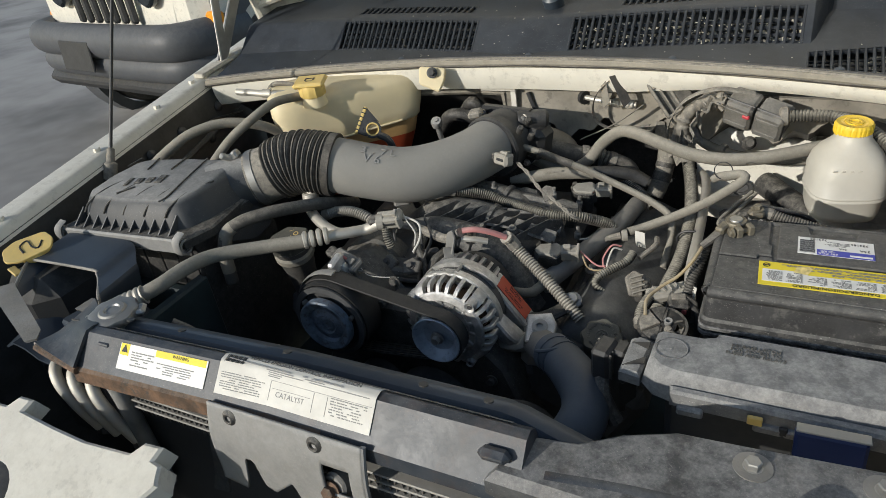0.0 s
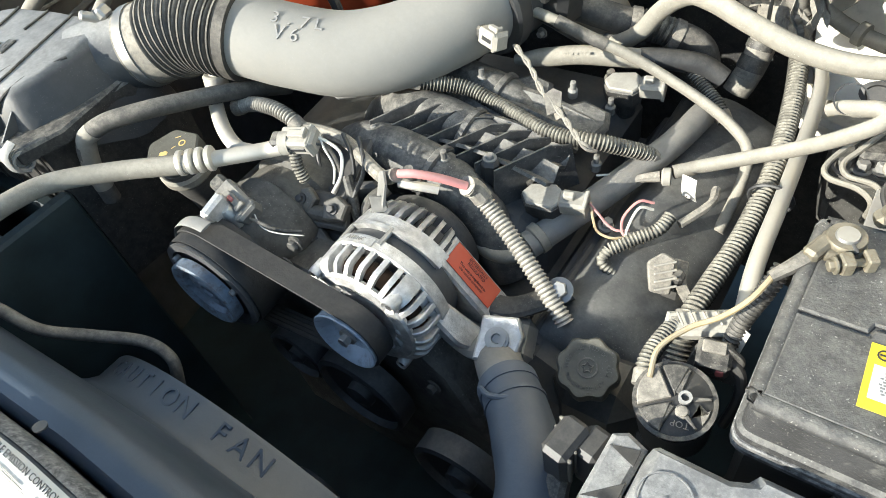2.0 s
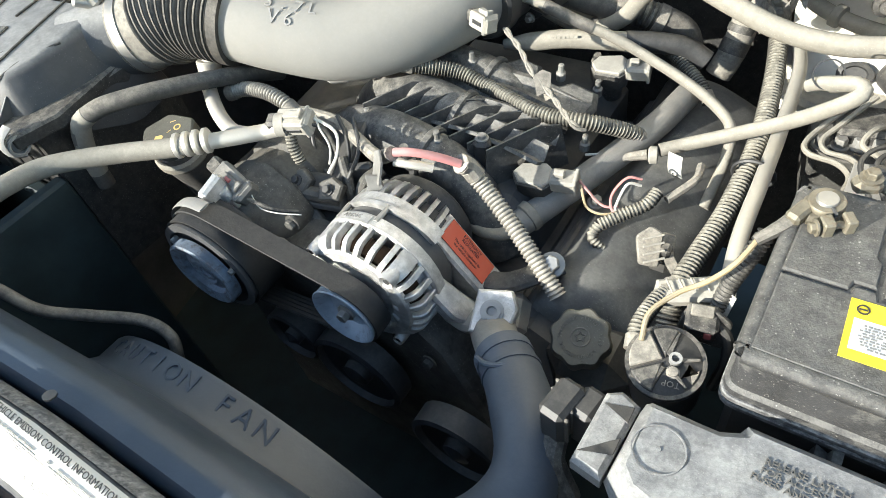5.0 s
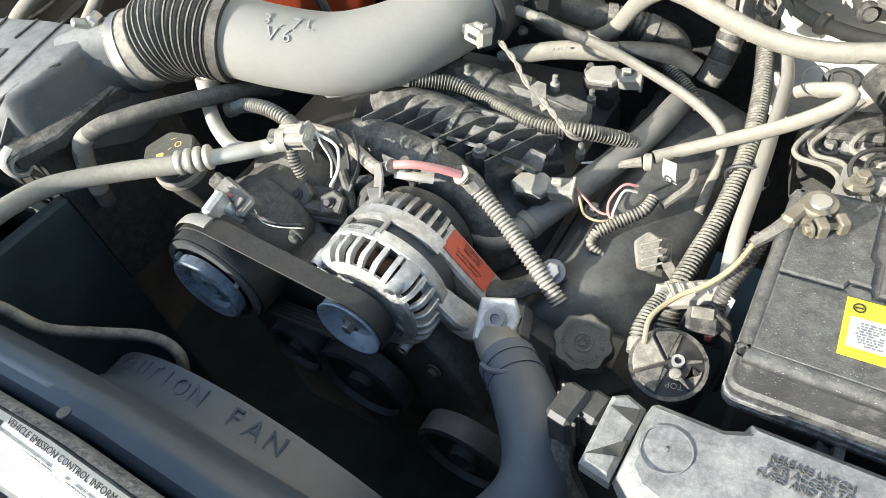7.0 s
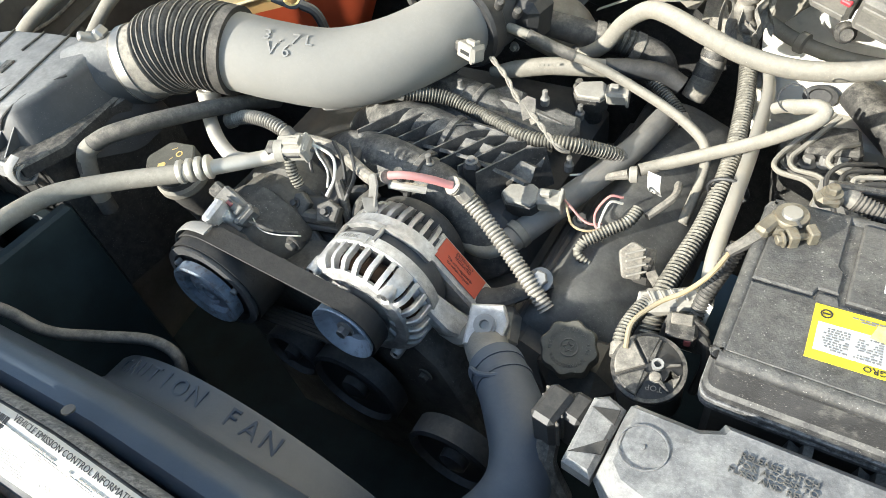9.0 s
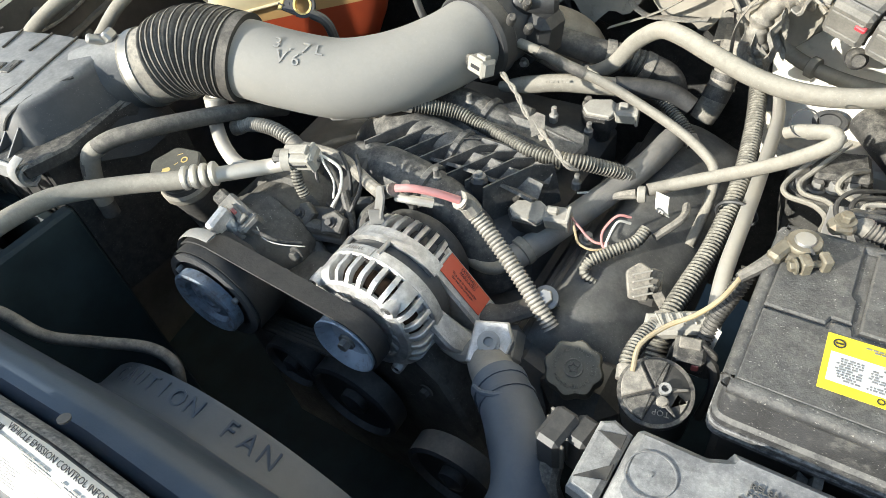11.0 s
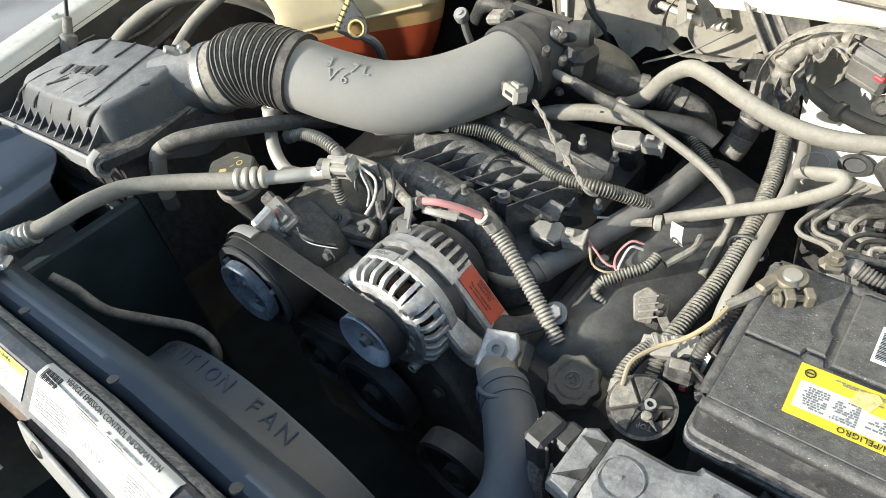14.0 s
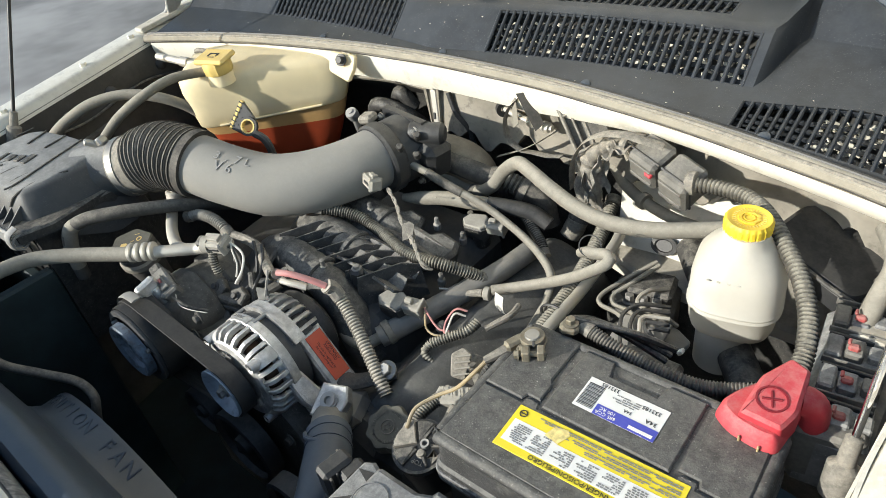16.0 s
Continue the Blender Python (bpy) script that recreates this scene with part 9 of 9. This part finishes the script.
ms2 = frame_at((-0.098, 1.222, 1.006), (0.25, -0.8, 0.5), (0.50, -0.02, -0.86))
part("frame", join(box((0.085, 0.005, 0.010), 0.0015, ms2 @ T(0, 0.013, 0)), box((0.085, 0.005, 0.010), 0.0015, ms2 @ T(0, -0.013, 0)), box((0.080, 0.003, 0.006), 0.001, ms2 @ T(0, 0, 0)), *[box((0.005, 0.03, 0.008), 0.0015, ms2 @ T(x, 0, 0)) for x in (-0.041, -0.016, 0.041)]), M_TAPE, st_)
part("back_plate", box((0.08, 0.024, 0.002), 0.0006, ms2 @ T(0, 0, -0.006)), M_RUBBER, st_)
part("shackle", ring(0.007, 0.012, -0.004, 0.004, ms2 @ T(-0.048, 0.008, 0.004), 20), M_GREYPL, st_)
part("side_flap", prism([(-0.04, -0.004), (0.03, -0.004), (0.036, 0.020), (-0.02, 0.030)], 0, 0.003, ms2 @ T(0, 0.018, 0.0), 0.001), M_RUBBER, st_)
lp_ = thing("strap_loop", (-0.2, 1.25, 0.94), "thin flat grey strap looping below the cowl", "strap")
part("band", sweep([(-0.191, 1.225, 1.028), (-0.214, 1.225, 1.003), (-0.222, 1.225, 0.975), (-0.216, 1.225, 0.951), (-0.195, 1.225, 0.938), (-0.173, 1.225, 0.939), (-0.143, 1.223, 0.941), (-0.118, 1.22, 0.948)], 0.0065, 6, 0.004, squash=0.14), M_TAPE, lp_)
part("leaf", prism([(-0.010, -0.028), (0.010, -0.020), (0.008, 0.03), (-0.004, 0.034)], 0, 0.001, frame_at((-0.20, 1.222, 1.006), (-0.5, -0.85, 0.1), (0.8, -0.4, 0.3)), 0.0003), M_HOSE, lp_)
part("leaf", prism([(-0.008, -0.032), (0.009, -0.028), (0.010, 0.028), (-0.006, 0.034)], 0, 0.001, frame_at((-0.172, 1.222, 1.010), (0.6, -0.8, 0.1), (0.7, 0.5, 0.4)), 0.0003), M_RUBBER, lp_)
part("strip", sweep([(-0.25, 1.24, 0.905), (-0.18, 1.222, 0.947), (-0.129, 1.220, 0.986)], 0.006, 6, 0.006, squash=0.2), M_HOSE, lp_)
fwr = thing("firewall_line", (-0.2, 1.265, 0.97), "thin metal rod with crimped joints below the cowl", "pipe")
part("line", sweep([(-0.248, 1.262, 0.982), (-0.221, 1.252, 0.981), (-0.183, 1.244, 0.979), (-0.147, 1.242, 0.977)], 0.0052, 10, 0.006), M_ALU, fwr)
part("grommet", ring(0.006, 0.013, -0.004, 0.004, frame_at((-0.248, 1.260, 0.982), (0.8, -0.6, 0)), 20), M_BLACK_CLEAN, fwr, "black rubber grommet")
for p in ((-0.19, 1.245, 0.9795), (-0.165, 1.243, 0.978)):
    part("joint", lathe([(0.0075, 0), (0.0085, 0.003), (0.0085, 0.011), (0.0075, 0.014)], frame_at(p, (0.95, -0.15, -0.05)), 14), M_ALU, fwr)
part("dark_cable", sweep([(-0.36, 1.258, 0.99), (-0.345, 1.255, 0.957), (-0.322, 1.255, 0.933), (-0.315, 1.26, 0.897)], 0.0045, 8, 0.005), M_BLACK_CLEAN, fwr)
bkt = thing("bright_bracket", (-0.40, 1.27, 0.90), "narrow bright metal strap bracket before the firewall", "bracket")
part("strap", box((0.012, 0.003, 0.10), 0.001, T(-0.387, 1.250, 0.953, -4, -3)), M_ALU, bkt)
part("slot", box((0.005, 0.004, 0.012), 0.0006, T(-0.3885, 1.2485, 0.946, -4, -3)), M_DARK, bkt)
part("top_arm", box((0.075, 0.012, 0.004), 0.001, T(-0.418, 1.250, 0.998)), M_ALU, bkt)
for pts in ([(-0.57, 1.27, 0.90), (-0.53, 1.25, 0.94), (-0.48, 1.26, 0.93), (-0.45, 1.29, 0.89)], [(-0.52, 1.29, 0.93), (-0.49, 1.275, 0.96), (-0.47, 1.285, 0.93)]):
    solid("heater_hose", sweep(pts, 0.0135, 12, 0.006), M_BLACK, "dark heater hose before the firewall", "hose", "rear hoses")

# relay centre at the right wing
rb = thing("relay_box", (0.315, 1.01, 0.86), "grey dusty relay box with red fuse tops", "fuse box")
part("body", box((0.058, 0.18, 0.07), 0.006, T(0.316, 1.01, 0.898, 0, 0, 6)), M_FUSE, rb)
part("end_cap", prism(rounded_poly([(0.288, 0.915), (0.348, 0.925), (0.350, 0.945), (0.286, 0.945)], 0.012), 0.88, 0.938, None, 0.004), M_CONN, rb)
for i in range(4):
    for j, (dx, w) in enumerate(((-0.017, 0.014), (0.0, 0.016), (0.018, 0.014))):
        part("relay", box((w, 0.030 - 0.006 * j, 0.012 + 0.003 * ((i + j) % 2)), 0.002, T(0.323 - 0.0045 * i + dx, 0.944 + 0.045 * i + 0.003 * j, 0.936, 0, 0, 6)), M_FUSE if (i + j) % 3 else M_CONN, rb)
    part("fuse", box((0.010, 0.008, 0.007), 0.002, T(0.322 - 0.0045 * i, 0.943 + 0.045 * i, 0.945, 0, 0, 6)), M_RED_OLD, rb)
    part("fuse_grip", box((0.003, 0.008, 0.003), 0.001, T(0.317 - 0.0045 * i, 0.943 + 0.045 * i, 0.951, 0, 0, 6)), M_RED_OLD, rb)
    part("slot", box((0.048, 0.004, 0.010), 0.001, T(0.321 - 0.0045 * i, 0.966 + 0.045 * i, 0.933, 0, 0, 6)), M_BLACK_CLEAN, rb)
    part("rib", box((0.050, 0.002, 0.008), 0.0006, T(0.320 - 0.0045 * i, 0.971 + 0.045 * i, 0.937, 0, 0, 6)), M_CONN, rb)
solid("wing_bracket", prism([(0.30, 1.06), (0.36, 1.05), (0.36, 1.09), (0.305, 1.085)], 0.925, 0.94, None, 0.003), M_WHITE_DIRTY, "cream painted bracket on the wing", "bracket")
solid("wing_hose", sweep([(0.132, 1.299, 0.893), (0.185, 1.310, 0.913), (0.225, 1.293, 0.939), (0.270, 1.245, 0.968), (0.303, 1.180, 0.982), (0.319, 1.130, 0.981), (0.316, 1.101, 0.961), (0.312, 1.08, 0.93)], 0.0105, 14, 0.006), M_HOSE, "grey hose behind the reservoir", "hose")
bcv = thing("black_cover", (0.26, 1.17, 0.93), "black moulded cover with a raised rim behind the reservoir", "cover")
mbc = T(0.26, 1.17, 0.945, 10, 12, -20)
part("shell", prism(rounded_poly([(-0.065, -0.05), (0.055, -0.05), (0.066, -0.03), (0.060, 0.05), (-0.05, 0.052), (-0.066, 0.03)], 0.012), -0.015, 0.012, mbc, 0.006, 0.003), M_BLACK_CLEAN, bcv)
part("rim", sweep([tuple(mbc @ Vector(p)) for p in ((-0.060, -0.046, 0.012), (0.052, -0.046, 0.012), (0.061, -0.028, 0.012), (0.056, 0.045, 0.012))], 0.0028, 8, 0.006), M_BLACK, bcv)
part("clip", box((0.016, 0.010, 0.006), 0.0015, mbc @ T(0.058, -0.004, 0.013)), M_TAPE, bcv, "dusty clip on the cover's edge")
# wiper arm on the cowl
wp = thing("wiper_arm", on_cowl(0.20, 0.17), "grey wiper arm with a round pivot cap", "wiper")
part("arm", sweep([on_cowl(0.30, 0.17, 0.045), on_cowl(0.22, 0.21, 0.05), on_cowl(0.10, 0.25, 0.05), on_cowl(-0.15, 0.28, 0.05)], 0.014, 10, 0.01, squash=0.45), M_SHROUD, wp)
part("pivot_cap", lathe([(0.022, -0.02), (0.022, 0.012), (0.017, 0.018), (0, 0.019)], frame_at(on_cowl(0.302, 0.165, 0.03), (0, -0.5, 0.85)), 24), M_SHROUD, wp)
wp2 = thing("wiper_arm", on_cowl(-0.34, 0.17), "grey wiper pivot with a round cap", "wiper")
part("pivot_cap", lathe([(0.020, -0.02), (0.020, 0.014), (0.015, 0.019), (0, 0.02)], frame_at(on_cowl(-0.335, 0.130, 0.01), (0, -0.5, 0.85)), 24), M_SHROUD, wp2)
part("arm", sweep([on_cowl(-0.335, 0.135, 0.025), on_cowl(-0.38, 0.19, 0.04), on_cowl(-0.6, 0.24, 0.05), on_cowl(-0.8, 0.26, 0.05)], 0.012, 10, 0.01, squash=0.45), M_SHROUD, wp2)
